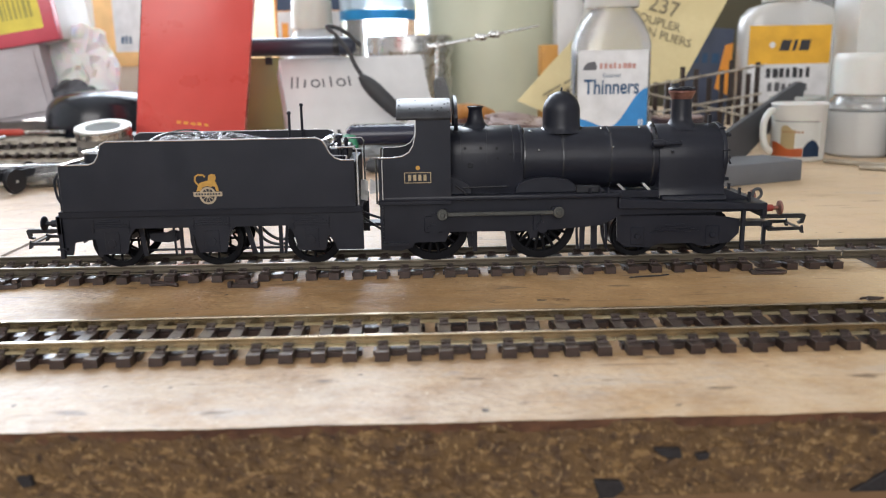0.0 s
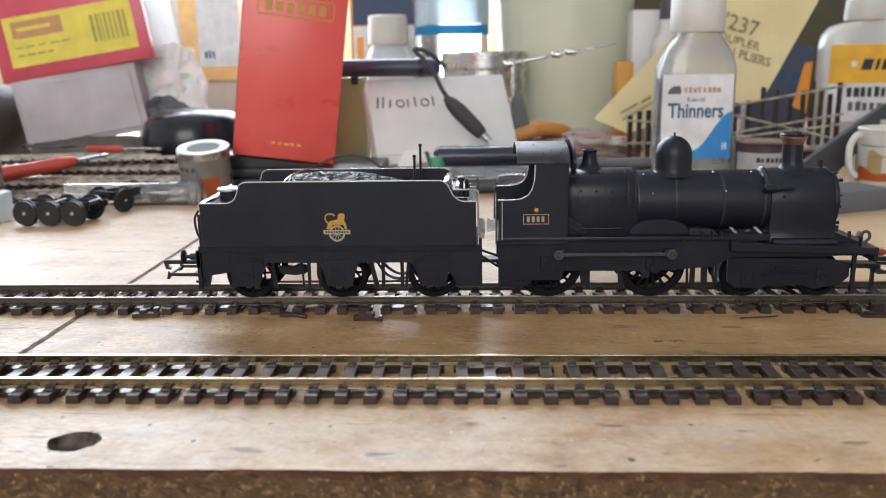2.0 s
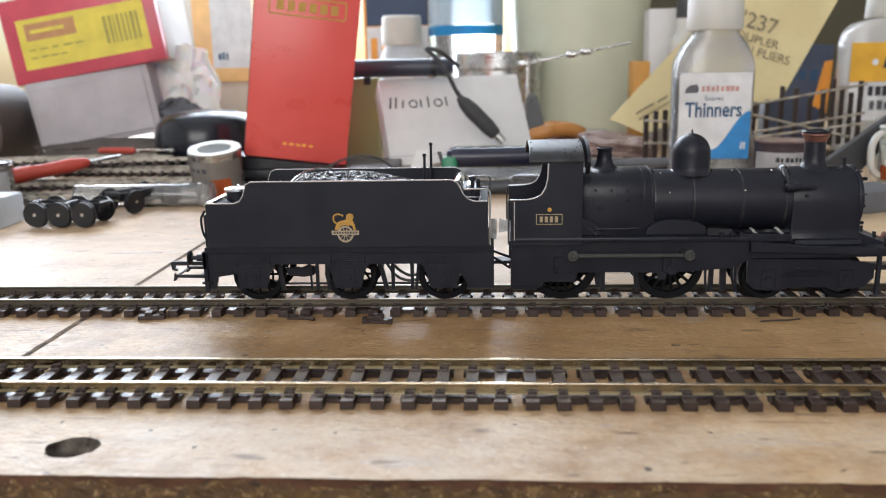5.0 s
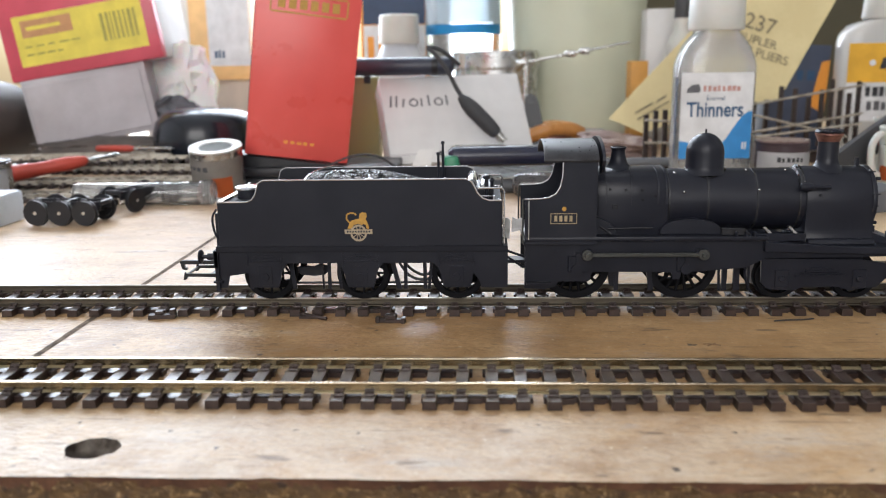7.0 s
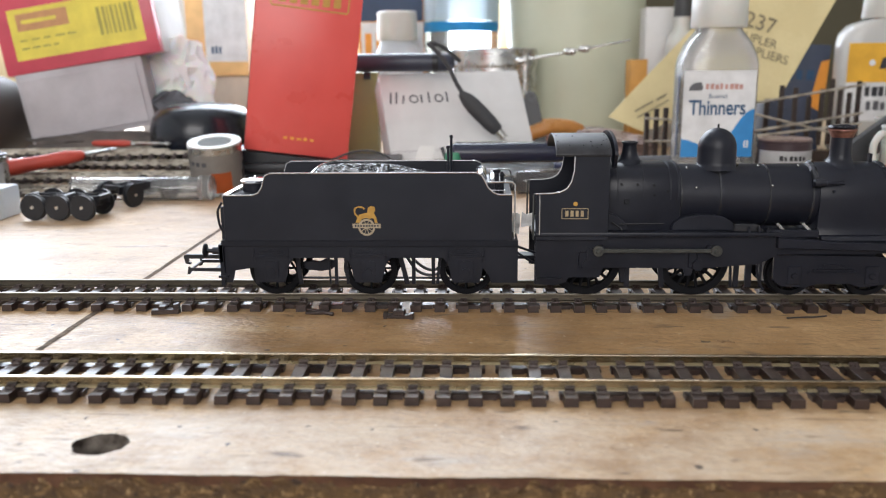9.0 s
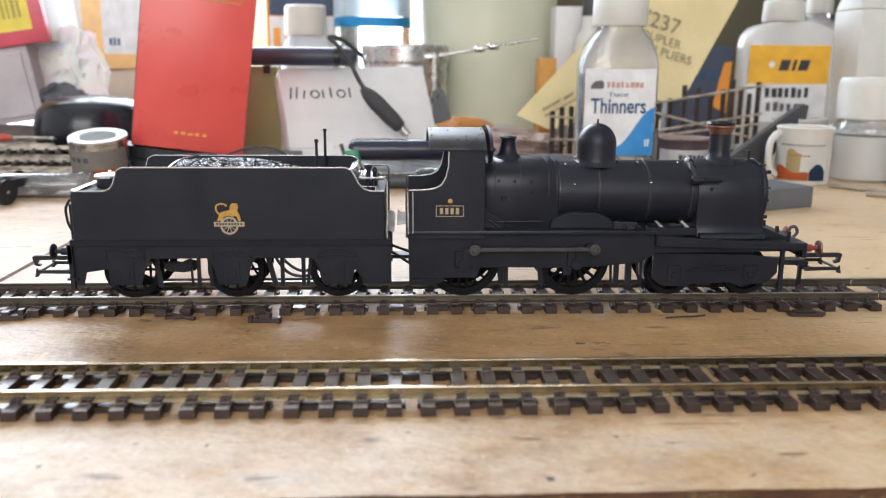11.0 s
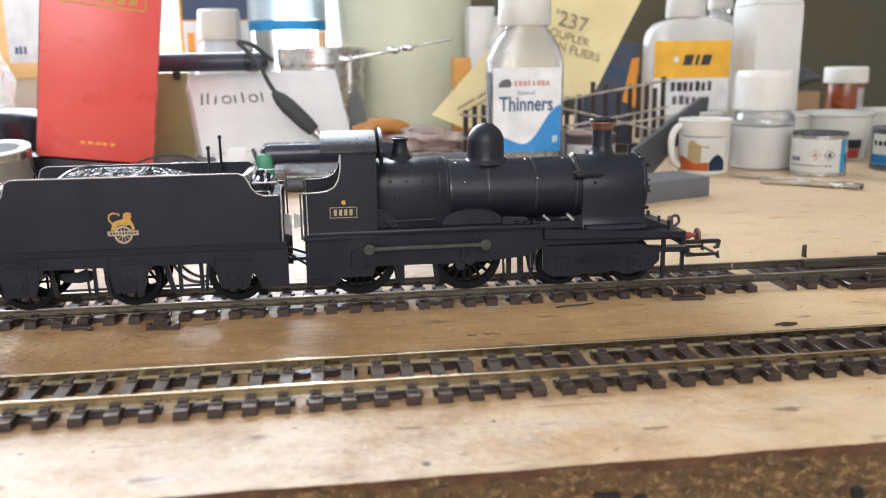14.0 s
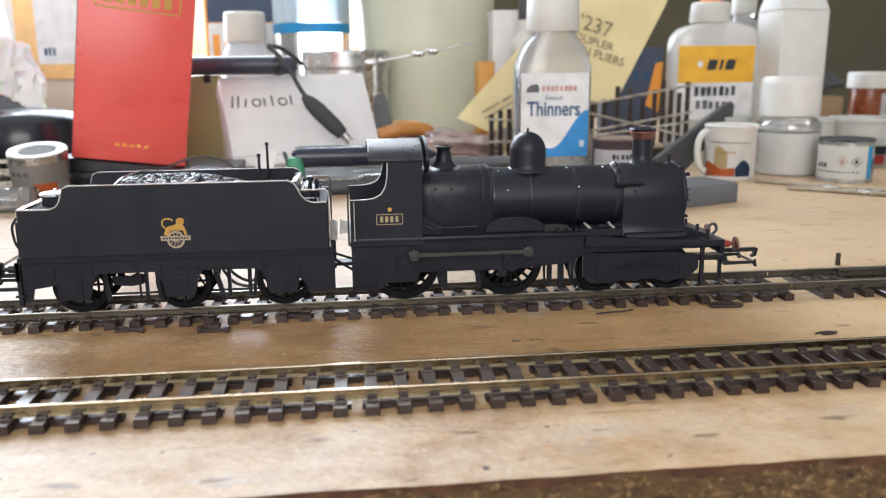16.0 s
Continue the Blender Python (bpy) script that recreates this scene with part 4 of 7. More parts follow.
    box(bm, 12, 20, -3, 3, 15.5, 16.6)
    P("drawbar", bm, M_BLACK)
    for pts, y in (([(12.6, 24.6), (14.9, 24.2), (15.2, 30.6), (14.2, 31.4), (12.7, 31.0)], -4.0), ([(15.6, 26.2), (19.0, 27.0), (19.2, 31.2), (17.4, 30.6), (15.9, 31.4)], -2.2)):
        bm = prism(bmesh.new(), pts, "y", y, y + 0.35)
        bmesh.ops.triangulate(bm, faces=bm.faces)
        bmesh.ops.subdivide_edges(bm, edges=bm.edges, cuts=3, use_grid_fill=True)
        for v in bm.verts:
            v.co.y += 0.9 * noise.noise(v.co * 0.45) - 0.35 * (v.co.x - 15)
        P("label_scrap", bm, M_CARD, "folded scrap of white paper", 0)
    # emblem: lion over a wheel, in plain shapes
    y = -16.05
    bm = bmesh.new()
    cx, cz = -34.2, 29.6
    n = 28
    for k in range(n):
        a, b = 2 * math.pi * k / n, 2 * math.pi * (k + 1) / n
        bm.faces.new([bm.verts.new((cx + r * math.cos(q), y, cz + r * math.sin(q))) for r, q in ((2.3, a), (3.0, a), (3.0, b), (2.3, b))])
    for k in range(10):
        q = 2 * math.pi * k / 10
        c, s = math.cos(q), math.sin(q)
        bm.faces.new([bm.verts.new((cx + u * c - w * s, y, cz + u * s + w * c)) for u, w in ((0.5, -0.13), (2.4, -0.13), (2.4, 0.13), (0.5, 0.13))])
    bm.faces.new([bm.verts.new((cx + 0.7 * math.cos(2 * math.pi * k / 12), y, cz + 0.7 * math.sin(2 * math.pi * k / 12))) for k in range(12)])
    P("emblem_wheel", bm, M_SILVER, "pale wheel transfer", 0)
    bm = bmesh.new()
    bm.faces.new([bm.verts.new((cx + u, y - 0.04, cz + v)) for u, v in ((-5, -0.3), (5, -0.3), (5, 1.3), (-5, 1.3))])
    P("emblem_band", bm, M_SILVER, smooth=0)
    bm = bmesh.new()
    for k in range(9):
        u = -4.2 + k * 0.98
        bm.faces.new([bm.verts.new((cx + u + a, y - 0.08, cz + v)) for a, v in ((0, 0.2), (0.62, 0.2), (0.62, 0.85), (0, 0.85))])
    P("emblem_band_marks", bm, M_INK, smooth=0)
    bm = bmesh.new()
    lion = [(-3.9, 1.6), (-3.3, 3.2), (-2.6, 4.4), (-0.9, 4.9), (0.4, 5.2), (0.6, 6.9), (1.6, 7.4), (2.9, 7.2), (3.2, 6.0), (2.7, 5.0), (3.5, 3.4), (3.9, 1.6), (3.0, 1.5), (2.6, 3.0), (1.9, 3.2), (1.2, 2.9), (0.0, 3.3), (-1.6, 2.9), (-2.6, 1.5)]
    bm.faces.new([bm.verts.new((cx + u, y, cz + v)) for u, v in lion])
    pts = [(-3.0, 3.6), (-4.2, 5.0), (-4.0, 6.6), (-2.8, 7.2), (-1.2, 7.0), (-0.6, 6.4)]
    for (a, b), (c, d) in zip(pts, pts[1:]):
        q = Vector((c - a, d - b)).normalized() * 0.28
        bm.faces.new([bm.verts.new((cx + u, y, cz + v)) for u, v in ((a - q.y, b + q.x), (c - q.y, d + q.x), (c + q.y, d - q.x), (a + q.y, b - q.x))])
    bmesh.ops.triangulate(bm, faces=bm.faces)
    P("emblem_lion", bm, M_GOLD, "gold lion transfer", 0)
    return t


tender()


def engine():
    e = thing("steam_locomotive", 85, 0, 0, "satin black model steam locomotive on the rails", "model locomotive")
    X = -85

    def P(name, bm, m=M_BLACK, label="", smooth=35, parent=None):
        bmesh.ops.translate(bm, vec=(X, 0, 0), verts=bm.verts)
        return part(name, bm, m, parent or e, label, smooth)
    AX, R = 36.6, 10.2
    # boiler, firebox, smokebox
    P("boiler", lathe(bmesh.new(), [(R, 64), (R, 109.6)], 56, (0, 0, AX), "x"))
    for x in (66.2, 78.6, 94.2, 107.6):
        P("boiler_band", lathe(bmesh.new(), [(R, x - 0.34), (R + 0.18, x - 0.28), (R + 0.18, x + 0.28), (R, x + 0.34)], 56, (0, 0, AX), "x"), M_BANDLINE)
    fb = []
    for k in range(25):
        q = math.pi * k / 24
        c, s = math.cos(q), math.sin(q)
        fb.append((11.2 * math.copysign(abs(c) ** 0.72, c), AX + 0.2 + 10.9 * abs(s) ** 0.72))
    fb = [(11.2, 24)] + fb + [(-11.2, 24)]
    P("firebox", bev(prism(bmesh.new(), fb, "x", 42.2, 65.6), 0.3, 2, 50))
    for x in (45.8, 54.1, 62.4, 64.9):
        P("firebox_band", prism(bmesh.new(), [(u * 1.018, AX + (v - AX) * 1.018) for u, v in fb[1:-1]], "x", x - 0.26, x + 0.26), M_BLACK)
    for x, z in ((46.8, 41.7), (51.9, 41.6), (57.0, 41.4), (57.3, 38.2), (61.4, 39.4)):
        bm = cyl(bmesh.new(), (x, -11.5, z), (x, -10.6, z), 0.42, n=10)
        P("washout_plug", cyl(bm, (x, -11.8, z), (x, -11.3, z), 0.22, n=6), M_BAND)
    P("inspection_cover", bev(box(bmesh.new(), 47.7, 49.4, -11.6, -11.0, 35.4, 37.0), 0.15), M_BAND)
    sb = [(math.cos(math.pi * k / 30) * 10.7, AX + math.sin(math.pi * k / 30) * 10.7) for k in range(31)]
    sb = [(11.2, 24.0), (10.5, 25.4), (10.3, 28), (10.45, 32)] + sb + [(-10.45, 32), (-10.3, 28), (-10.5, 25.4), (-11.2, 24.0)]
    P("smokebox", bev(prism(bmesh.new(), sb, "x", 109.4, 131.0), 0.35, 2, 50))
    ring = [(math.cos(2 * math.pi * k / 48) * 11.0, AX + math.sin(2 * math.pi * k / 48) * 11.0) for k in range(48)]
    P("smokebox_rim", bev(prism(bmesh.new(), ring, "x", 130.0, 131.5), 0.3, 2), M_BLACK)
    P("smokebox_door", lathe(bmesh.new(), [(9.0, 131.4), (8.8, 132.2), (6.5, 133.2), (3, 133.7), (0.3, 133.8)], 40, (0, 0, AX), "x"))
    bm = cyl(bmesh.new(), (133.6, 0, AX - 1), (136.2, 0, AX - 1), 0.5, n=10)
    cyl(bm, (135.4, 0, AX - 1.2), (135.4, -2.4, AX - 2.6), 0.35, n=8)
    cyl(bm, (134.7, 0, AX - 1), (134.7, 3.0, AX), 0.35, n=8)
    P("door_dart", bm, M_BLACK)
    bm = bmesh.new()
    for z in (29.5, 43.8):
        cyl(bm, (132.2, -6.6, z), (133.4, -6.6, z), 0.6, n=10)
    box(bm, 127.9, 128.8, -0.9, 0.9, 46.8, 50.0)
    for q in (0.25, 1.0):
        cyl(bm, (129.6, -11.0 * math.cos(q), AX + 11.0 * math.sin(q)), (132.0, -11.2 * math.cos(q), AX + 11.2 * math.sin(q)), 0.26, n=8)
    P("lamp_bracket", bm, M_BLACK)
    # collar and ejector where the boiler meets the smokebox
    bm = tube(bmesh.new(), [(108.3, -R * math.sin(a) - 0.5 * math.sin(a), AX + (R + 0.5) * math.cos(a)) for a in [0.15 + 0.08 * k for k in range(13)]], 1.1, 8)
    P("steam_pipe_cover", bm, M_BAND)
    bm = cyl(bmesh.new(), (107.4, -11.6, 41.9), (116.0, -11.6, 42.0), 0.7, 0.65, 10)
    lathe(bm, [(0.5, 106.4), (1.2, 106.8), (1.35, 108.2), (1.15, 110.4), (0.7, 110.8)], 14, (0, -11.5, 42.0), "x")
    cyl(bm, (113.4, -10.9, 39.2), (113.4, -11.6, 39.2), 0.45, n=8)
    cyl(bm, (115.6, -11.6, 41.6), (115.6, -11.6, 42.8), 0.4, n=8)
    P("ejector", bm, M_BLACK)
    for x, a in ((68.4, 62), (91.6, 68), (94.5, 24), (70.6, 21), (104.2, 68), (130.6, 63)):
        p = Vector((x, -(R + 0.5) * math.cos(radians(a)), AX + (R + 0.5) * math.sin(radians(a))))
        bm = bmesh.new()
        bmesh.ops.create_icosphere(bm, subdivisions=2, radius=0.4, matrix=Matrix.Translation(p))
        P("handrail_knob", bm, M_BRIGHT, "tiny bright metal knob")
    # dome, safety valve, chimney
    prof = [(7.2, 45.2), (6.9, 45.8), (6.3, 46.6), (6.1, 47.6), (6.1, 52.0)] + [(6.1 * math.cos(a), 52.0 + 6.5 * math.sin(a)) for a in [0.13 * k for k in range(1, 12)]] + [(0.35, 58.5), (0.3, 59.6), (0.05, 59.8)]
    P("dome", lathe(bmesh.new(), prof, 44, (79.2, 0, 0)), M_BLACK, "smooth round-topped dome")
    bm = lathe(bmesh.new(), [(6.6, 45.8), (7.7, 46.0), (7.8, 46.5), (6.3, 47.1)], 44, (79.2, 0, 0))
    for v in bm.verts:
        v.co.z -= 0.058 * v.co.y ** 2
    P("dome_skirt", bm, M_BAND)
    P("safety_valve", lathe(bmesh.new(), [(5.8, 46.5), (5.3, 47.2), (4.0, 47.9), (3.0, 49.0), (2.5, 50.6), (2.2, 53.0), (2.45, 53.6), (2.7, 53.8), (2.7, 54.2), (2.1, 54.3), (1.9, 53.6), (0.2, 53.5)], 32, (50.9, 0, 0)), M_BLACK, "flared safety valve cover")
    P("chimney", lathe(bmesh.new(), [(6.2, 45.6), (5.2, 46.6), (4.2, 47.4), (3.55, 48.6), (3.35, 50), (3.2, 55.4), (3.4, 55.6)], 36, (118.9, 0, 0)), M_BLACK, "tall black chimney")
    P("copper_cap", lathe(bmesh.new(), [(3.35, 55.3), (3.5, 55.8), (3.9, 56.8), (4.4, 57.5), (4.4, 57.9), (3.9, 58.2), (2.8, 58.2), (2.6, 56), (0.1, 56)], 36, (118.9, 0, 0)), M_COPPER, "worn copper chimney cap")
    bm = lathe(bmesh.new(), [(4.0, 58.1), (4.3, 58.5), (3.9, 59.0), (2.9, 58.9), (2.7, 58.2)], 36, (118.9, 0, 0))
    rough_up(bm, 0.5, 0.9)
    P("chipped_rim", bm, M_BLACK, "ragged black rim")
    # cab
    cabside = [(19.4, 24.6), (42.2, 24.6), (42.2, 52.4), (31.4, 52.4), (31.3, 50.4), (31.2, 46.6), (30.5, 43.4), (29.2, 41.2), (27.0, 40.0), (24.2, 39.6), (19.4, 39.5)]
    for y0, y1 in ((-16.0, -15.3), (15.3, 16.0)):
        P("cab_side", bev(prism(bmesh.new(), cabside, "y", y0, y1), 0.1))
        P("cutout_beading", tube(bmesh.new(), [(u, (y0 + y1) / 2 + (-0.25 if y0 < 0 else 0.25), v) for u, v in cabside[3:]], 0.23, 6), M_EDGE)
    for y in (-15.7, 15.7):
        P("cab_handrail", tube(bmesh.new(), [(18.7, y, 25), (18.7, y, 39.0), (19.2, y, 39.5)], 0.3, 6), M_ROD)
        P("cab_handrail", tube(bmesh.new(), [(20.6, y - math.copysign(0.6, -y), 26.5), (20.6, y - math.copysign(0.6, -y), 39)], 0.3, 6), M_BRIGHT)
    front = [(-15.2, 25.8), (15.2, 25.8), (15.2, 52)] + [(15.2 * math.cos(a), 50.9 + 5.6 * math.sin(a)) for a in [math.pi * k / 16 for k in range(1, 16)]] + [(-15.2, 52)]
    P("cab_front", bev(prism(bmesh.new(), front, "x", 41.2, 42.1), 0.1))
    roof = [(17.0 * math.cos(a), 50.9 + 6.1 * math.sin(a)) for a in [math.pi * (0.045 + 0.91 * k / 20) for k in range(21)]]
    roof += [(u * 0.97, v - 0.7) for u, v in roof[::-1]]
    cab_roof = P("cab_roof", bev(prism(bmesh.new(), roof, "x", 25.4, 42.5), 0.1, 1, 60), M_BLACKROOF, "rounded cab roof with rivets")
    blade = [(17.0 * math.cos(a), 51.2 + 6.6 * math.sin(a)) for a in [math.pi * (0.02 + 0.96 * k / 20) for k in range(21)]]
    blade = [(13.2, 47.4), (15.6, 49.4)] + blade + [(-15.6, 49.4), (-13.2, 47.4), (-10.5, 47.0)] + [(10.6 * math.cos(a), 46.6 + 6.0 * math.sin(a)) for a in [math.pi * (1 - k / 12) for k in range(13)]] + [(10.5, 47.0)]
    bm = prism(bmesh.new(), blade, "x", 43.5, 44.5)
    bmesh.ops.triangulate(bm, faces=[f for f in bm.faces if len(f.verts) > 4])
    P("weather_board", bm, M_BLACK, "arched plate in front of the cab roof", 0)
    for k, a in [(0.4, 0.14), (0.4, 0.27), (0.4, 0.4), (7.1, 0.14), (7.1, 0.3), (7.1, 0.41), (1.9, 0.2), (3.8, 0.2), (4.9, 0.19), (4.9, 0.26), (6.2, 0.21), (6.6, 0.28), (5.6, 0.16), (2.6, 0.38)]:
        p = Vector((25.4 + 2.3 * k, -17.0 * math.cos(math.pi * a), 50.9 + 6.1 * math.sin(math.pi * a)))
        bm = bmesh.new()
        bmesh.ops.create_icosphere(bm, subdivisions=1, radius=0.28, matrix=Matrix.Translation(p))
        P("rivet", bm, M_BLACKROOF, parent=cab_roof)
    P("cab_floor", box(bmesh.new(), 19, 41.1, -15.2, 15.2, 24.5, 26), smooth=0)
    bm = bmesh.new()
    box(bm, 37, 41.1, -9, 9, 26, 44)
    cyl(bm, (36, -3, 39), (37.2, -3, 39), 2, n=14)
    cyl(bm, (36, 4, 36), (37.2, 4, 36), 1.6, n=14)
    P("backhead", bev(bm, 0.4), M_BLACK)
    # number plate with plain bars
    bm = bmesh.new()
    y = -16.08
    x0, x1, z0, z1 = 27.5, 35.9, 31.5, 34.9
    for a, b, c, d in ((x0, x1, z1 - 0.22, z1), (x0, x1, z0, z0 + 0.22), (x0, x0 + 0.22, z0 + 0.22, z1 - 0.22), (x1 - 0.22, x1, z0 + 0.22, z1 - 0.22)):
        bm.faces.new([bm.verts.new(p) for p in ((a, y, c), (b, y, c), (b, y, d), (a, y, d))])
    for k in range(4):
        a = x0 + 1.2 + k * 1.6
        bm.faces.new([bm.verts.new(p) for p in ((a, y, z0 + 0.75), (a + 0.95, y, z0 + 0.75), (a + 0.95, y, z1 - 0.75), (a, y, z1 - 0.75))])
    P("number_plate", bm, M_BRASS, "small framed plate with plain bars", 0)
    bm = bmesh.new()
    bm.faces.new([bm.verts.new((31.8 + 0.7 * math.cos(2 * math.pi * k / 16), y, 36.3 + 0.7 * math.sin(2 * math.pi * k / 16))) for k in range(16)])
    P("yellow_disc", bm, M_GOLD, "tiny yellow disc", 0)
    # running plates
    P("running_plate", bev(box(bmesh.new(), 19.4, 96.4, -16.1, 16.1, 25.6, 27.1), 0.35, 2))
    bm = prism(bmesh.new(), [(95.4, 21.9), (142.8, 20.6), (142.8, 22.8), (111, 24.0), (108.4, 24.4), (97.4, 25.0), (95.4, 25.6)], "y", -16.1, 16.1)
    P("front_plate", bev(bm, 0.25))
    P("smokebox_step", bev(prism(bmesh.new(), [(-13.4, 23.6), (13.4, 23.6), (12.6, 25.2), (-12.6, 25.2)], "x", 109.9, 130.9), 0.3), M_BLACK)
    bm = prism(bmesh.new(), [(131.2, 23.2), (140.4, 22.6), (139.8, 23.4), (131.6, 26.6)], "y", -8.5, 8.5)
    P("front_slope", bev(bm, 0.2))
    arc = [(72.6 + 9.8 * math.cos(math.pi * k / 18), 27.2 + 4.9 * math.sin(math.pi * k / 18) ** 0.7) for k in range(19)]
    arc2 = [(36.5 + 12.5 * math.cos(math.pi * k / 18), 27.2 + 6.6 * math.sin(math.pi * k / 18)) for k in range(19)]
    for s in (-1, 1):
        P("splasher", bev(prism(bmesh.new(), arc, "y", *sorted((s * 9.5, s * 13.2))), 0.2, 1, 60))
        P("splasher", bev(prism(bmesh.new(), arc2, "y", *sorted((s * 9.5, s * 13.0))), 0.2, 1, 60))
        bm = prism(bmesh.new(), [(82, 27.0), (91.6, 27.0), (89.4, 29.3), (82, 29.5)], "y", *sorted((s * 10.4, s * 14.6)))
        P("sandbox_cover", bev(bm, 0.25), M_BAND)
        bm = tube(bmesh.new(), [(43.6, s * 14.4, 30.2), (46.4, s * 14.4, 28.2), (46.9, s * 14.4, 27.4)], 0.35, 6)
        P("sand_lever", bm, M_BAND)
        P("reversing_rod", tube(bmesh.new(), [(46, s * 14, 29.4), (60, s * 14, 29.6)], 0.3, 6), M_BAND)
        for x in (95.2, 103.2):
            bm = prism(bmesh.new(), [(x, 29.4), (x + 0.7, 29.7), (x + 3.0, 27.6), (x + 2.4, 27.0)], "y", *sorted((s * 11.4, s * 13.4)))
            P("slide_bar_lever", bm, M_BRIGHT, "bright metal lever", 0)
        P("slide_bar", bev(prism(bmesh.new(), [(92.6, 25.2), (108.6, 25.0), (108.6, 27.4), (92.6, 27.6)], "y", *sorted((s * 10.6, s * 14.2))), 0.2), M_BLACK)
        for x in (86.4, 89.6, 92.2):
            P("oil_pot", lathe(bmesh.new(), [(0.55, 27.0), (0.55, 28.3), (0.3, 28.6), (0.1, 28.7)], 10, (x, s * 15.4, 0)), M_BLACK)
    # outside frames, cranks and rods
    for s in (-1, 1):
        ys = sorted((s * 13.4, s * 14.2))
        out = [(19.4, 25.6), (19.4, 9.8), (26, 9.4), (29.6, 10.4), (30.4, 12.0), (40.2, 12.0), (41.4, 15.2), (61.0, 15.1), (66.8, 14.9), (67.4, 12.6), (69.4, 12.6), (70.0, 14.9), (77.4, 15.4), (90.4, 16.4), (96.6, 19.6), (142.4, 20.0), (142.4, 21.2), (95, 25.6)]
        P("frame_plate", prism(bmesh.new(), out, "y", *ys), smooth=0)
        for x in (36.4, 71.3):
            bm = box(bmesh.new(), x - 3, x + 3, *sorted((s * 14.2, s * 14.45)), 15.2, 20.5)
            P("axlebox", bev(bm, 0.3), M_BLACK)
            bm = bmesh.new()
            cyl(bm, (x, s * 14.4, 16.2), (x, s * 15.2, 16.2), 1.8, n=20)
            cyl(bm, (x + 3.6, s * 14.4, 21.5), (x + 3.6, s * 17.0, 21.5), 1.5, n=20)
            box(bm, x - 0.4, x + 3.8, *sorted((s * 14.5, s * 15.1)), 15.5, 21.6)
            P("crank", bm, M_BLACK)
        bm = box(bmesh.new(), 39.2, 76.0, *sorted((s * 17.0, s * 17.8)), 20.9, 22.1)
        for x in (39.2, 76.0):
            cyl(bm, (x, s * 16.9, 21.5), (x, s * 18.2, 21.5), 1.75, n=20)
            cyl(bm, (x, s * 18.1, 21.5), (x, s * 18.7, 21.5), 0.8, n=12)
        P("coupling_rod", bev(bm, 0.15, 1, 60), M_ROD, "dull metal coupling rod")
        bm = box(bmesh.new(), 20, 28, *sorted((s * 14.4, s * 16.2)), 11.3, 12.1)
        box(bm, 19.6, 20.4, *sorted((s * 14.6, s * 15.2)), 11.6, 25)
        P("cab_step", bm, smooth=0)
    for x in (36.4, 71.3):
        for s in (-1, 1):
            spoked_wheel(e, x + X, s * 8.3, 5 + 11.2, 11.2, 18, s, name="driving_wheel")
        P("axle", cyl(bmesh.new(), (x, -15, 16.2), (x, 15, 16.2), 1.5, n=12), M_WHEEL)
    for x in (36.4, 71.3):
        P("inner_frame", bev(prism(bmesh.new(), [(x - 6, 21), (x + 6, 21), (x + 3.2, 11.4), (x - 3.2, 11.4)], "y", -6.4, 6.4), 0.4))
    for x in (102.4, 126.9):
        P("bogie_bolster", bev(box(bmesh.new(), x - 5.6, x + 4.6, -6.4, 6.4, 7.0, 16.4), 0.4))
    for x, w, lean in ((49.9, 0.75, 0.0), (60.0, 0.8, 1.3), (85.2, 0.8, -0.1), (88.9, 1.0, 0.2), (83.0, 0.35, 0.6), (92.6, 0.4, 0.5)):
        bm = prism(bmesh.new(), [(x - w, 20), (x + w, 20), (x + w + lean, 7.6), (x - w + lean, 7.6)], "y", -9.6, -8.6)
        P("brake_hanger", bm, M_BLACK, smooth=0)
    for x in (61.6, 47.6):
        P("brake_block", bev(prism(bmesh.new(), [(x - 0.8, 15.5), (x + 1.4, 15.5), (x + 2.2, 9.0), (x + 0.2, 9.0)], "y", -9.4, -7.4), 0.2), M_BLACK)
    P("sand_pipe", tube(bmesh.new(), curve_points([(92, -11, 20), (91.2, -11, 14), (92.6, -10.6, 9), (94, -10, 7)]), 0.45, 6), M_BLACK)
    P("ashpan", bev(prism(bmesh.new(), [(41, 22), (94, 22), (92, 18.4), (43, 18.4)], "y", -7, 7), 0.2))
    # bogie
    for s in (-1, 1):
        bm = bmesh.new()
        prism(bm, [(95.6, 19.2), (127, 18.6), (131, 18.0), (135.6, 17.2), (135.6, 12.6), (132.6, 9.6), (124, 8.4), (120.4, 9.6), (109.6, 9.6), (106.4, 8.4), (98.4, 8.8), (95.8, 11)], "y", *sorted((s * 12.0, s * 12.9)))
        P("bogie_frame", bm, smooth=0)
        for x in (102.4, 126.9):
            bm = box(bmesh.new(), x - 2.2, x + 2.2, *sorted((s * 12.9, s * 13.3)), 9.4, 15.4)
            cyl(bm, (x, s * 13.0, 12.3), (x, s * 13.9, 12.3), 1.0, n=14)
            P("bogie_axlebox", bev(bm, 0.2, 1, 50), M_BLACK)
        bm = bmesh.new()
        for k in range(4):
            box(bm, 106.6 + 1.6 * k, 122.6 - 1.6 * k, *sorted((s * 12.9, s * 13.3)), 13 + 0.8 * k, 13.62 + 0.8 * k)
        P("leaf_spring", bm, smooth=0)
        for x in (102.4, 126.9):
            spoked_wheel(e, x + X, s * 8.3, 5 + 7.3, 7.3, 10, s, name="bogie_wheel")
    for x in (102.4, 126.9):
        P("axle", cyl(bmesh.new(), (x, -12, 12.3), (x, 12, 12.3), 1.1, n=12), M_WHEEL)
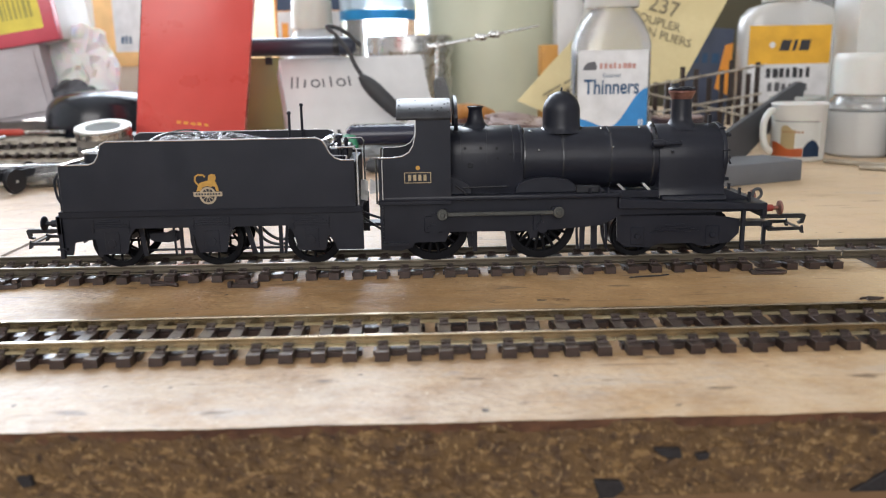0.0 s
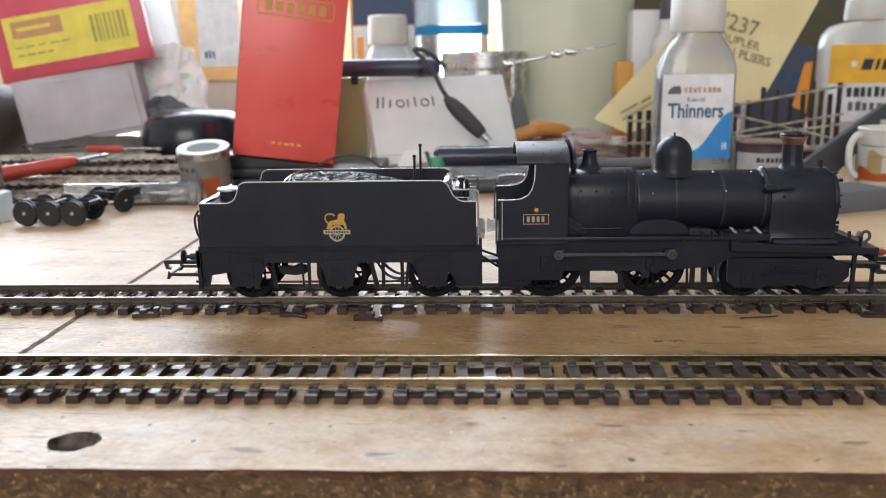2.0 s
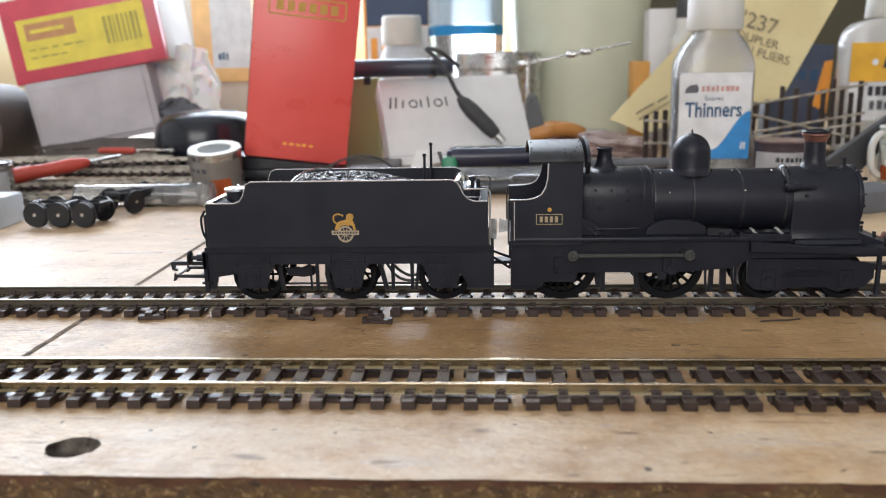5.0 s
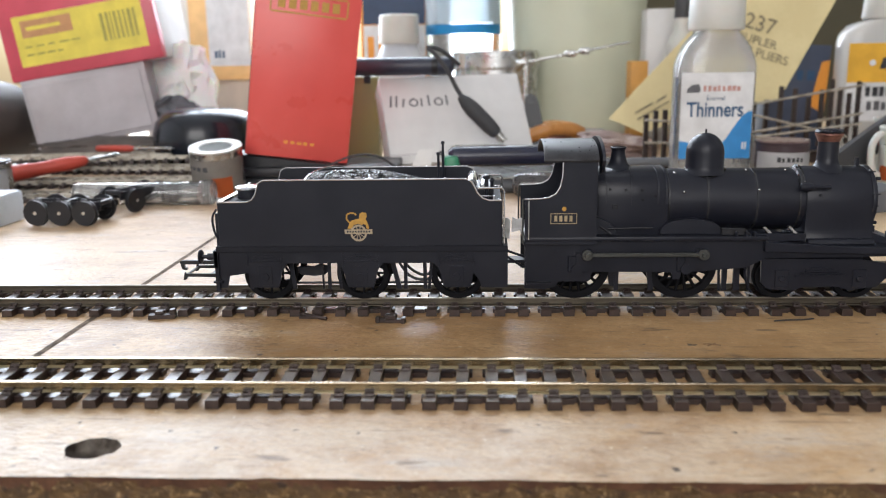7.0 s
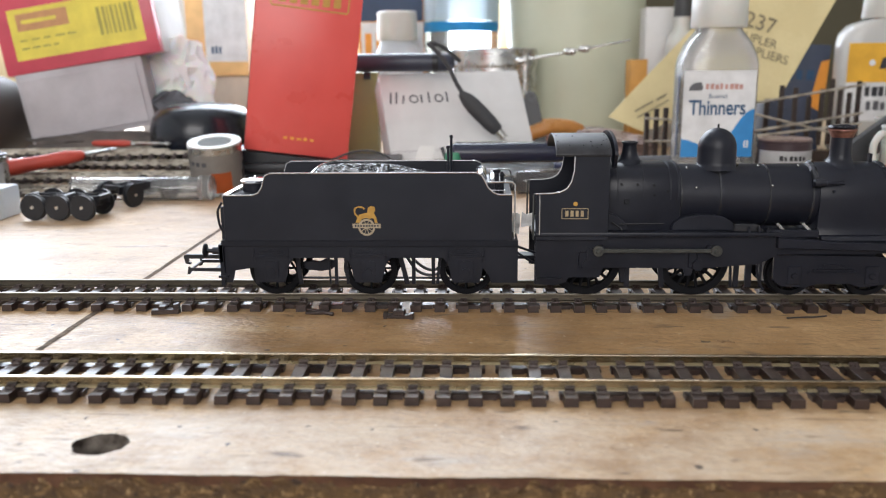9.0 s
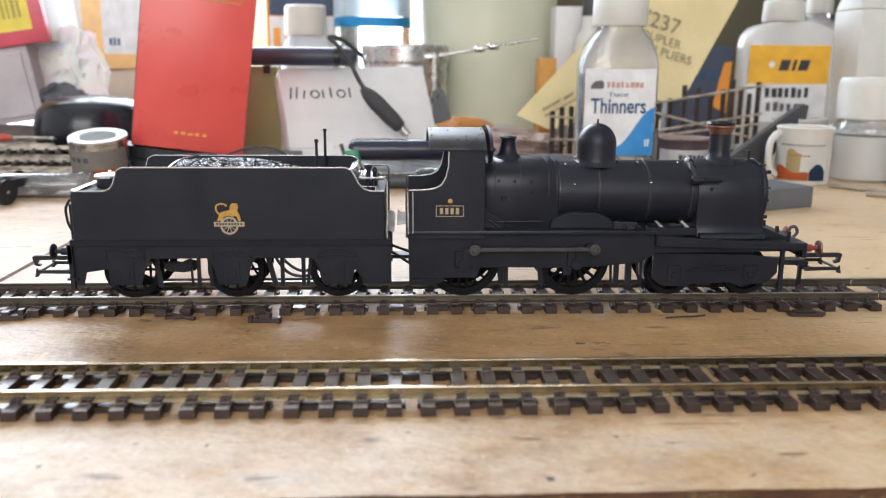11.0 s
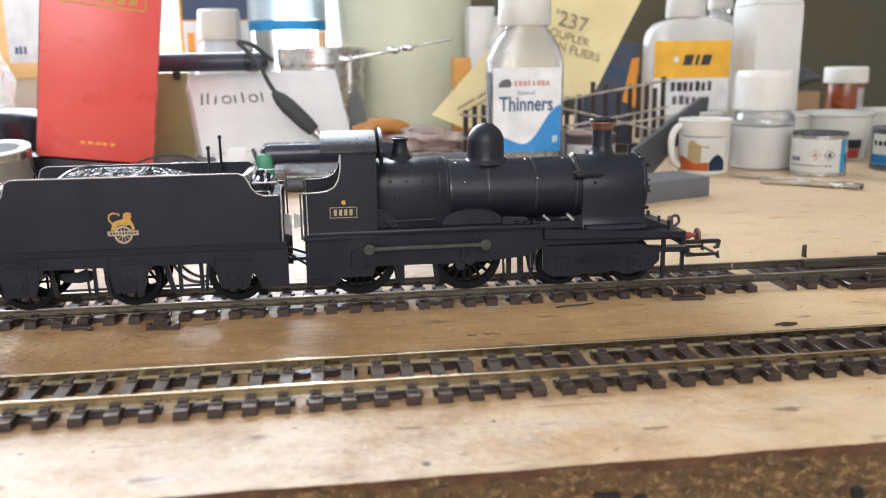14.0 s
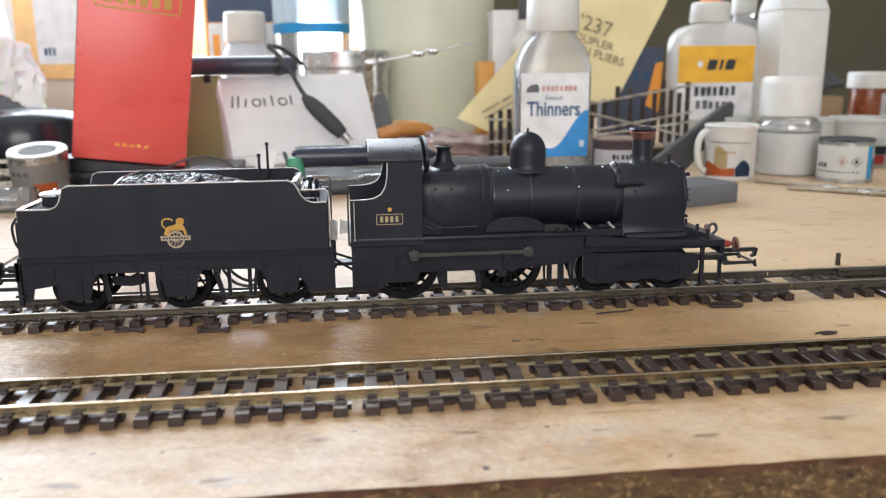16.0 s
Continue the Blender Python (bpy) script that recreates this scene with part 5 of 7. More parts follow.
    P("cylinder_block", bev(box(bmesh.new(), 106, 129, -9.8, 9.8, 15.5, 21), 0.4))
    # front beam
    P("buffer_beam", bev(box(bmesh.new(), 141.6, 143.2, -16, 16, 18.2, 22.9), 0.2), M_BLACK)
    for y in (-11.5, 11.5):
        buffer(e, 143.4 + X, y, 20.4, 1, True)
    coupler(e, 147.8 + X, 1, 15.2)
    P("coupling_arm", bev(prism(bmesh.new(), [(131, 14.6), (149.6, 14.2), (151.0, 13.4), (150.6, 12.5), (138, 12.7), (131, 13.0)], "y", -2.6, 2.6), 0.15), M_BLACKPL)
    bm = tube(bmesh.new(), curve_points([(144.2, 3, 19), (146.6, 3, 20.2), (148.6, 3, 22.2), (148.0, 3, 24.2), (146.2, 3, 24.0), (145.4, 3, 21.6), (144.3, 3, 20.6)]), 0.55, 8)
    P("vacuum_pipe", bm, M_RUBBER, "curved vacuum hose")
    for y in (-13.5, -5, 5, 13.5):
        P("lamp_iron", box(bmesh.new(), 137.6, 138.4, y - 0.5, y + 0.5, 22.6, 26.2))
    for y in (-13.8, 13.8):
        P("guard_iron", box(bmesh.new(), 135.8, 137.0, y - 0.6, y + 0.6, 7.2, 20.4))
    P("coupling_link", box(bmesh.new(), 147, 148.2, -4, -3, 6.5, 13.5))
    return e


engine()
# ---- things on the bench behind the tracks ----
def card_box(name, x, y, z, w, d, h, material, label, category="box", ry=0, rx=0, rz=0, lid=None, group=""):
    """A folded card box standing on its base; x, y is the middle of the base's front edge."""
    b = thing(name, x, y, z, label, category, group, rx, ry, rz)
    part("carton", bev(box(bmesh.new(), -w / 2, w / 2, 0, d, 0, h), 0.5, 2), material, b)
    bm = bmesh.new()
    box(bm, -w / 2 + 0.4, w / 2 - 0.4, 0.4, d - 0.4, h - 0.1, h + 0.35)
    part("end_flap", bm, material, b, smooth=0)
    return b


def patch(name, parent, outline, material, y=-0.12, label=""):
    """A flat printed area on a front face: outline in x, z."""
    bm = bmesh.new()
    prism(bm, outline, "y", y, y + 0.1)
    return part(name, bm, material, parent, label, smooth=0)


def rect(x0, x1, z0, z1):
    return [(x0, z0), (x1, z0), (x1, z1), (x0, z1)]


def bars(parent, x0, x1, z, h, material, pieces, y=-0.14, seed=1):
    """A line of unreadable print as short bars."""
    rng = random.Random(seed)
    bm = bmesh.new()
    step = (x1 - x0) / pieces
    for k in range(pieces):
        a = x0 + k * step
        box(bm, a, a + step * rng.uniform(0.55, 0.85), y - 0.05, y, z, z + h * rng.uniform(0.75, 1.0))
    return part("print_line", bm, material, parent, smooth=0)


# red upright box with gold mark
b = card_box("red_box", -114.7, 256, 22.4, 65.8, 34, 142, M_REDBOX, "tall red card model box with gold printing, leaning", rx=-1, ry=7.56, rz=9.6)
bm = bmesh.new()
for x0, x1, z0, z1 in ((-23, 24, 101.5, 102.5), (-23, 24, 90.5, 91.5), (-24, -23, 91.5, 101.5), (24, 25, 91.5, 101.5)):
    box(bm, x0, x1, -0.2, -0.05, z0, z1)
part("gold_border", bm, M_GOLD, b, smooth=0)
for k in range(6):
    part("gold_mark", box(bmesh.new(), -19 + 6.8 * k, -19 + 6.8 * k + 4.6, -0.2, -0.05, 93.5, 99.6), M_GOLD, b, smooth=0)
bars(b, -9, 12, 9.2, 2.0, M_ORANGE, 5, seed=3)
part("box_edge", box(bmesh.new(), -33.2, -32.9, 0.3, 33.6, 0.5, 141), M_INK, b, smooth=0)

b = thing("black_case", -112, 246, 0, "flat black plastic case lying on the bench", "case")
part("case_body", bev(box(bmesh.new(), -44, 62, 0, 62, 0, 11), 1.5, 2), M_BLACKPL, b)
part("case_lid", bev(box(bmesh.new(), -44, 62, 0.5, 61.5, 11.3, 17.6), 1.5, 2), M_BLACKPL, b)
# Added wedge: keeps the gap under the leaning box dark.
part("case_flap", bev(prism(bmesh.new(), [(-43, 17.7), (26, 17.7), (26, 18.1), (-43, 26.6)], "y", 6, 50), 0.3), M_BLACKPL, b, "black wedge added to darken the gap under the red box")

# crimson box with yellow end label on a pale tray
TILT = -9.0
b = card_box("pale_card_tray", -314.5, 407, 23, 102, 90, 56.5, M_GREYCARD, "pale grey card tray tipped on the heap of track", ry=TILT, rz=7)
part("tray_flap", bev(box(bmesh.new(), -48, 46, -1.2, -0.2, 4, 52), 0.3), M_GREYCARD, b, "worn pale flap")
part("tray_stain", bev(box(bmesh.new(), -38, -22, -1.5, -1.3, 0.5, 4.5), 0.2), M_DARKGREY, b, "dark scuff on the tray")
b = card_box("crimson_box", -317, 405, 80.4, 126.5, 10, 67, M_CRIMSON, "crimson model box with a yellow end label and white inner tray", rx=-3, ry=TILT, rz=4)
part("inner_tray", bev(box(bmesh.new(), -62, 62, 10.2, 92, 1.2, 65), 0.8, 2), M_CARD, b, "white inner tray")
patch("end_label", b, rect(-52, 54, 10.4, 50.6), M_YELLOW, label="yellow printed end label")
patch("label_mark", b, rect(-46, -4, 33, 46.5), M_FADEDRED, -0.25)
bars(b, -42, -8, 38.5, 3.0, M_YELLOW, 1, -0.28, 2)
bars(b, -46, 2, 25, 1.6, M_FADED, 5, -0.28, 4)
bars(b, -46, -12, 18.5, 1.6, M_FADED, 4, -0.28, 5)
rng = random.Random(6)
x = 19
while x < 46:
    w = rng.uniform(1.2, 3.0)
    part("barcode_bar", box(bmesh.new(), x, x + w, -0.3, -0.22, 20, 42), M_FADED, b, smooth=0)
    x += w + rng.uniform(1.2, 2.2)


def crumpled(name, x, y, z, sx, sy, sz, material, label, category, seed, amount=0.35, rz=0):
    bm = bmesh.new()
    bmesh.ops.create_icosphere(bm, subdivisions=4, radius=1)
    for v in bm.verts:
        n1 = Vector(noise.noise_vector(v.co * 1.6 + Vector((seed, 0, 0))))
        ridge = abs(noise.noise(v.co * 3.1 + Vector((0, seed, 0))))
        v.co = v.co * (1 - 0.35 * ridge) + n1 * amount
    zmin = min(v.co.z for v in bm.verts)
    for v in bm.verts:
        v.co = Vector((v.co.x * sx, v.co.y * sy, (v.co.z - zmin) * sz / 2))
    return solid(name, bm, material, label, category, at=pose(x * MM, y * MM, z * MM, 0, 0, rz), smooth=25)


crumpled("plastic_bag", -259, 452, 20, 35, 20, 84, M_BAG, "crumpled white plastic bag beside the tray", "bag", 3.1, 0.2)
# Added filler heap: darkens the bright stretch of bench below the tray.
crumpled("brown_cloth", -284, 404, 0, 96, 36, 27, M_DARKHEAP, "dark grey-brown filler heap under the tray", "cloth", 6.3, 0.3)
crumpled("dark_cloth", -258, 425, 28, 23, 14, 28, M_GREYCLOTH, "dark scrap of cloth under the plastic bag", "cloth", 8.4)
bm = lathe(bmesh.new(), [(33, -30), (36, -28), (36, 40), (33, 44)], 40, axis="y")
solid("brown_roll", bm, M_ROLL, "dark brown cardboard roll lying on its side", "roll", at=pose(-413 * MM, 395 * MM, 36 * MM))

b = card_box("beige_carton", -262, 590, 0, 66, 60, 67, M_BEIGE, "plain beige carton on the bench", "box")
b = card_box("orange_framed_box", -262, 586, 67.5, 62, 50, 96, M_PALEORANGE, "orange-edged box with a white window panel", "box")
patch("panel", b, rect(-12, 31, 14, 92), M_LABEL)
bars(b, -6, 6, 22, 8, M_INKBLUE, 3, -0.28, 9)
card_box("white_carton", -322, 600, 0, 58, 50, 150, M_CARD, "tall plain white carton near the window", "box")

# black dish and open tin
bm = lathe(bmesh.new(), [(26, 0), (33, 3), (38.5, 10), (41, 20), (41, 29), (38.5, 37), (33, 42.5), (22, 45.5), (8, 46.5), (0.4, 46.6)], 48)
solid("black_dish", bm, M_GLOSSBLACK, "upturned round glossy black plastic dish", "dish", at=pose(-206 * MM, 354 * MM, 0) @ Matrix.Diagonal((0.95, 0.95, 1.10, 1)))


def paint_tin(x, y, r, h, label, lidmat, bodymat=None, opened=False, z=0, rz=0, rx=0):
    t = thing("paint_tin", x, y, z, label, "paint tin", "paint tins", rz=rz, rx=rx)
    part("can", lathe(bmesh.new(), [(r * 0.97, 0), (r, 0.6), (r, 1.4), (r * 0.975, 1.8), (r * 0.975, h - 3), (r, h - 2.6), (r, h - 1.6), (r * 0.96, h - 1.2)], 40), bodymat or M_TIN, t)
    if opened:
        bm = lathe(bmesh.new(), [(r * 0.96, h - 1.3), (r * 1.0, h - 0.6), (r * 0.98, h), (r * 0.68, h - 0.2), (r * 0.62, h - 1.2), (r * 0.6, h - 5), (0.3, h - 5)], 40)
        part("ring_lid", bm, M_WHITE, t, "bright white ring lid")
        part("well", lathe(bmesh.new(), [(r * 0.6, h - 4), (r * 0.61, h - 0.6), (r * 0.3, h - 0.9), (0.2, h - 1.0)], 32), M_WELL, t, "dark well of the lid")
    else:
        bm = lathe(bmesh.new(), [(r * 0.95, h - 1.3), (r * 0.99, h - 0.5), (r * 0.97, h), (r * 0.88, h), (r * 0.85, h - 1.3), (r * 0.8, h - 1.3), (r * 0.78, h - 0.3), (0.3, h - 0.2)], 40)
        part("lid", bm, lidmat, t, "pressed lid")
    return t


def wrap(parent, r, a0, a1, z0, z1, material, name="paper_label", label="", n=18, wave=None):
    """A label round a tin or bottle, as part of a cylinder; angles in degrees, -90 is the front."""
    bm = bmesh.new()
    lo, hi = [], []
    for k in range(n + 1):
        a = radians(a0 + (a1 - a0) * k / n)
        top = wave(k / n) if wave else z1
        lo.append(bm.verts.new((r * math.cos(a), r * math.sin(a), z0)))
        hi.append(bm.verts.new((r * math.cos(a), r * math.sin(a), top)))
    for k in range(n):
        bm.faces.new((lo[k], lo[k + 1], hi[k + 1], hi[k]))
    bmesh.ops.solidify(bm, geom=bm.faces, thickness=-0.12)
    return part(name, bm, material, parent, label)


def wrap_bars(parent, r, a0, a1, z, h, material, pieces, seed=1):
    rng = random.Random(seed)
    step = (a1 - a0) / pieces
    bm = bmesh.new()
    for k in range(pieces):
        a, c = a0 + k * step, a0 + k * step + step * rng.uniform(0.5, 0.8)
        hh = h * rng.uniform(0.8, 1)
        q = [radians(v) for v in (a, c)]
        bm.faces.new([bm.verts.new((r * math.cos(v), r * math.sin(v), w)) for v, w in ((q[0], z), (q[1], z), (q[1], z + hh), (q[0], z + hh))])
    return part("print_line", bm, material, parent, smooth=0)


t = paint_tin(-160, 238, 16.4, 31, "opened paint tin with a bright ring lid, tipped forward", M_TIN, M_TIN, opened=True, z=3.2, rx=11)
wrap(t, 16.3, -170, -10, 5, 26, M_OLDLABEL)
wrap(t, 16.45, -88, -44, 2.5, 15, M_REDORANGE, "orange_patch")
wrap_bars(t, 16.5, -150, -90, 19, 3.0, M_GREYINK, 4)
t = paint_tin(-291, 205, 14, 29, "small paint tin with dark lid and pale label", M_LIDDARK)
wrap(t, 14.1, -170, -10, 4, 24, M_LABEL)

# clear wallet, wagon underframes, heap of loose track
b = thing("clear_wallet", -254, 139, 0, "clear pale blue plastic packet on the bench", "packet")
part("packet_body", bev(box(bmesh.new(), -40, 4.5, 0, 30, 0, 17), 2, 2), M_FROST, b)


def underframe(x, y, rz, wheels, label):
    w = thing("wagon_underframe", x, y, 0, label, "model wagon", "loose underframes", rz=rz)
    bm = bmesh.new()
    for x in (wheels[0] - 7, (wheels[0] + wheels[-1]) / 2, wheels[-1] + 6):
        box(bm, x, x + 1.6, -6.2, 6.2, 10.5, 13)
    for s in (-1, 1):
        box(bm, wheels[0] - 7, wheels[-1] + 7, s * 5.5 - 0.6, s * 5.5 + 0.6, 7.5, 12.6)
    part("chassis", bev(bm, 0.4), M_BLACKPL, w)
    for x in wheels:
        for s in (-1, 1):
            ob = part("wheel", lathe(bmesh.new(), [(6.6, -1.2), (6.6, 0.6), (7.2, 0.7), (7.2, 1.2), (5.4, 1.2), (5.0, 0.4), (2, 0.4), (1.5, 1.4), (0.2, 1.4)], 28, axis="y"), M_BLACKPL, w)
            ob.matrix_local = pose(x * MM, s * 10.5 * MM, 7.2 * MM, 0, 0, 180 if s > 0 else 0)
            part("hub", cyl(bmesh.new(), (0, -1.6 * 1, 0), (0, 0.4, 0), 0.9, n=10), M_BRIGHT, ob)
        part("axle", cyl(bmesh.new(), (x, -11.5, 7.2), (x, 11.5, 7.2), 0.9, n=10), M_BRIGHT, w)
    return w


underframe(-217.6, 157, -3, [-13.5, 0, 13.5], "black six-wheel model underframe on the bench")
underframe(-199, 205, 68, [-14, 14], "black four-wheel model underframe on the bench")


def loose_track(x, y, z, length, rz, label, rx=0, ry=0, name="loose_track"):
    t = thing(name, x, y, z, label, "model track", "loose track pieces", rx, ry, rz)
    for s in (-GAUGE, GAUGE):
        part("rail", prism(bmesh.new(), rail_profile(s), "x", -length / 2, length / 2), M_OLDRAIL, t, smooth=25)
    k = -length / 2 + 4
    while k < length / 2 - 2:
        o = new("sleeper", SLEEPER)
        o.parent = t
        o.location = (k * MM, 0, 0)
        k += PITCH
    return t


loose_track(-250, 238, 0.0, 150, 7, "length of loose model track on the bench")
loose_track(-262, 262, 5.1, 160, 3, "length of loose model track lying on the heap")
loose_track(-248, 290, 10.2, 150, -4, "length of loose model track lying on the heap")
loose_track(-300, 318, 15.3, 170, 9, "length of loose model track lying on the heap")
loose_track(-330, 246, 0.0, 80, 30, "short piece of loose track on the bench")
loose_track(-230, 308, 15.4, 110, 12, "length of loose model track lying on the heap")
b = thing("clear_tube", -200, 213, 0, "clear plastic tube lying on the bench", "tube", rz=-1)
part("tube_wall", lathe(bmesh.new(), [(6.5, -42), (7, -41), (7, 38), (6.5, 39), (6.2, 38), (6.2, -40), (0.2, -40.5)], 24, (0, 0, 7.05), "x"), M_GLASS, b)
part("tube_cap", lathe(bmesh.new(), [(7.3, 36), (7.5, 36.5), (7.5, 43), (6.8, 43.6)], 24, (0, 0, 7.6), "x"), M_GLASS, b)
b = thing("screwdriver", -288, 258, 11, "screwdriver with red plastic grip resting on loose track", "tool", ry=-8, rz=26)
bm = lathe(bmesh.new(), [(2.6, -32), (4.8, -30), (5.4, -12), (4.4, 4), (5.0, 20), (3.2, 30), (1.4, 32)], 20, (0, 0, 6), "x")
part("grip", bm, M_OLDRED, b)
part("blade", cyl(bmesh.new(), (31, 0, 6), (52, 0, 6), 1.4, 1.2, 10), M_TIN, b)
b = thing("red_tool", -262, 320, 20.6, "small red and silver tool on the heap", "tool", rz=-6)
part("grip", lathe(bmesh.new(), [(1.2, -16), (2.3, -14), (2.5, 10), (1.6, 14)], 16, (0, 0, 3.4), "x"), M_OLDRED, b)
part("shaft", cyl(bmesh.new(), (13, 0, 3.4), (44, 0, 3.4), 1.3, n=10), M_BRIGHT, b)

# tilted white card box, olive box, dark handle with lead
b = thing("white_card_box", -57, 297, 12.6, "white card box propped up at a slant", "box", rx=-33, ry=-1, rz=17)
part("carton", bev(box(bmesh.new(), 0, 106, 0, 22, 0, 70), 0.5, 2), M_CARD, b)
part("lid_seam", box(bmesh.new(), -0.2, 106.2, -0.15, 21, 7.0, 7.5), M_GREYCARD, b, smooth=0)
bm = bmesh.new()
for k, (x, h, loop) in enumerate(((5, 9, 0), (9, 9, 0), (14, 6.5, 0), (20, 6.5, 1), (28, 6.5, 0), (33.5, 8.5, 0), (38.5, 6.5, 1), (47, 8, 0))):
    z = 45.5
    if loop:
        for q in range(12):
            a, c = 2 * math.pi * q / 12, 2 * math.pi * (q + 1) / 12
            prism(bm, [(x + 3 + r * math.cos(v), z + 3.2 + r * math.sin(v)) for r, v in ((2.3, a), (3.5, a), (3.5, c), (2.3, c))], "y", -0.14, -0.02)
    else:
        prism(bm, [(x, z), (x + 1.3, z), (x + 1.3 + 1.4 * (k < 3), z + h), (x + 1.4 * (k < 3), z + h)], "y", -0.14, -0.02)
part("grey_wordmark", bm, M_GREYINK, b, smooth=0)
b = card_box("olive_box", -93, 350, 0, 42, 40, 72, M_OLIVE, "translucent olive-yellow plastic box", "box", rz=4)
part("black_clip", bev(box(bmesh.new(), 11, 16, -2, 0, 67.5, 73), 0.4), M_BLACKPL, b)
b = thing("felt_marker", -50, 357, 73, "dark blue-grey marker pen lying across the boxes", "tool")
part("barrel", lathe(bmesh.new(), [(5.2, -42), (6.4, -40), (6.4, 30), (5.6, 34), (3.0, 36)], 24, (0, -24, 6.5), "x"), M_SLATE, b)
part("collar", lathe(bmesh.new(), [(6.6, 20), (6.9, 20.4), (6.9, 24), (6.6, 24.4)], 24, (0, -24, 6.5), "x"), M_BLACKPL, b)
b = thing("black_lead", -12, 318, 0, "thin black lead with a barrel plug", "cable")
part("cord", tube(bmesh.new(), curve_points([(2, 5, 80), (-10, -4, 90), (-19, -9, 92), (-13, -12, 86), (-6, -13, 77), (0, -14, 65), (5, -14, 57)]), 1.5, 8), M_RUBBER, b)
part("strain_relief", lathe(bmesh.new(), [(1.7, 0), (2.6, 6), (4.2, 10)], 16), M_RUBBER, b).matrix_local = look((4 * MM, -14 * MM, 59 * MM), (-20 * MM, -10 * MM, 100 * MM)) @ pose(0, 0, 0)
bm = lathe(bmesh.new(), [(2.2, -3), (4.6, 3), (5.6, 10), (5.4, 26), (4.4, 33), (3.6, 34)], 20)
pl = part("plug", bm, M_RUBBER, b, "tapered black plug")
pl.matrix_local = look((4.5 * MM, -14 * MM, 57 * MM), (-17 * MM, -13.5 * MM, 79 * MM))
tip = part("plug_tip", cyl(bmesh.new(), (0, 0, 33), (0, 0, 41), 2.9, n=14), M_BRIGHT, pl, "silver plug tip")
b = thing("looped_wire", -92, 240, 18, "loop of thin black wire in front of the red box", "cable")
part("cord", tube(bmesh.new(), curve_points([(-14, 2, -6), (4, 1, 3), (20, 2, 8), (34, 3, 6), (44, 6, -2), (50, 10, -10)]), 0.8, 6), M_RUBBER, b)


# bottles by the window
def water_bottle():
    b = thing("water_bottle", -14, 640, 0, "clear plastic water bottle with a blue band", "bottle")
    part("shell", hollow(lathe(bmesh.new(), [(36, 0), (40, 4), (40, 60), (38, 66), (40, 72), (40, 190), (30, 215), (14, 235), (13.5, 250)], 44), 0.6), M_GLASS, b)
    wrap(b, 40.2, -180, 0, 110, 120, M_AQUA, "blue_band", "bright blue printed band", 30)
    wrap(b, 40.2, -180, 0, 120.5, 185, M_PALEBLUE, "printed_sleeve", "pale blue printed sleeve", 30)
    part("screw_cap", lathe(bmesh.new(), [(14.6, 236), (14.8, 240), (14.8, 252), (14, 253)], 28), M_AQUA, b)


water_bottle()
b = card_box("printed_carton", -90, 660, 0, 74, 40, 190, M_ORANGE, "orange and navy printed carton near the window", "box")
patch("panel", b, rect(-34, 34, 66, 122), M_LABEL)
patch("navy_area", b, rect(-34, 34, 123, 170), M_NAVY)
bars(b, -30, -6, 84, 34, M_ORANGE, 2, -0.3, 4)


def capped_bottle(x, y, r, h, cap_r, cap_h, body, cap, label, z=0):
    b = thing("capped_bottle", x, y, z, label, "bottle")
    part("bottle_body", lathe(bmesh.new(), [(r * 0.92, 0), (r, 2), (r, h * 0.82), (r * 0.8, h * 0.95), (cap_r * 0.85, h), (cap_r * 0.85, h + cap_h * 0.5)], 36), body, b)
    bm = lathe(bmesh.new(), [(cap_r, h + 1), (cap_r * 1.02, h + 2), (cap_r * 0.98, h + cap_h - 1.5), (cap_r * 0.9, h + cap_h), (0.3, h + cap_h + 0.1)], 48)
    part("screw_cap", bm, cap, b, "ribbed cap")
    return b


capped_bottle(-79, 600, 25, 100, 20.5, 30, M_FROST, M_WHITE, "translucent bottle with a white screw cap")
b = thing("slim_bottle", 190, 520, 0, "slim white bottle with a dark cap", "bottle")
part("bottle_body", lathe(bmesh.new(), [(13, 0), (14, 1.5), (14, 92), (12, 100), (7.5, 106), (7, 120)], 32), M_WHITE, b)
part("screw_cap", lathe(bmesh.new(), [(7.6, 118), (7.8, 119), (7.4, 134), (6.5, 135), (0.3, 135.2)], 32), M_DARKGREY, b, "dark cap")
card_box("white_box", 176, 548, 0, 26, 30, 128, M_CARD, "small plain white box", "box")
card_box("orange_box", 149, 500, 0, 15, 26, 80, M_DULLORANGE, "small dull orange box", "box")

# sage tub, tin and helping-hand arm
b = thing("sage_tub", 108, 655, 0, "tall pale sage green plastic tub", "tub")
part("tub_wall", lathe(bmesh.new(), [(64, 0), (68, 3), (74, 150), (79, 256), (75, 256), (70, 150), (64, 8), (0.5, 7)], 64), M_SAGE, b)
part("rolled_rim", lathe(bmesh.new(), [(78.5, 255), (81.5, 257), (81.5, 266), (79, 268), (76, 266), (75.5, 256.5)], 64), M_SAGE, b)
b = thing("tinplate_can", 20, 575, 0, "plain silver tin behind the white box", "tin")
part("can", lathe(bmesh.new(), [(41, 0), (42, 1), (41.4, 2.5), (41.4, 74), (43, 76), (43, 90.5), (41.5, 92), (40, 89.5), (0.4, 89.4)], 56), M_TIN, b)
b = thing("helping_hand", 46, 490, 0, "metal helping-hand stand with a jointed arm", "tool")
part("base", bev(box(bmesh.new(), -16, 16, -12, 12, 0, 7), 1.5, 2), M_DARKGREY, b)
part("post", cyl(bmesh.new(), (0, 0, 6), (0, 0, 84), 2.6, n=16), M_BRIGHT, b)
arm = part("arm", cyl(bmesh.new(), (-4, 0, 80), (92, 0, 97), 1.5, 0.9, 12), M_TIN, b, "thin bright rod")
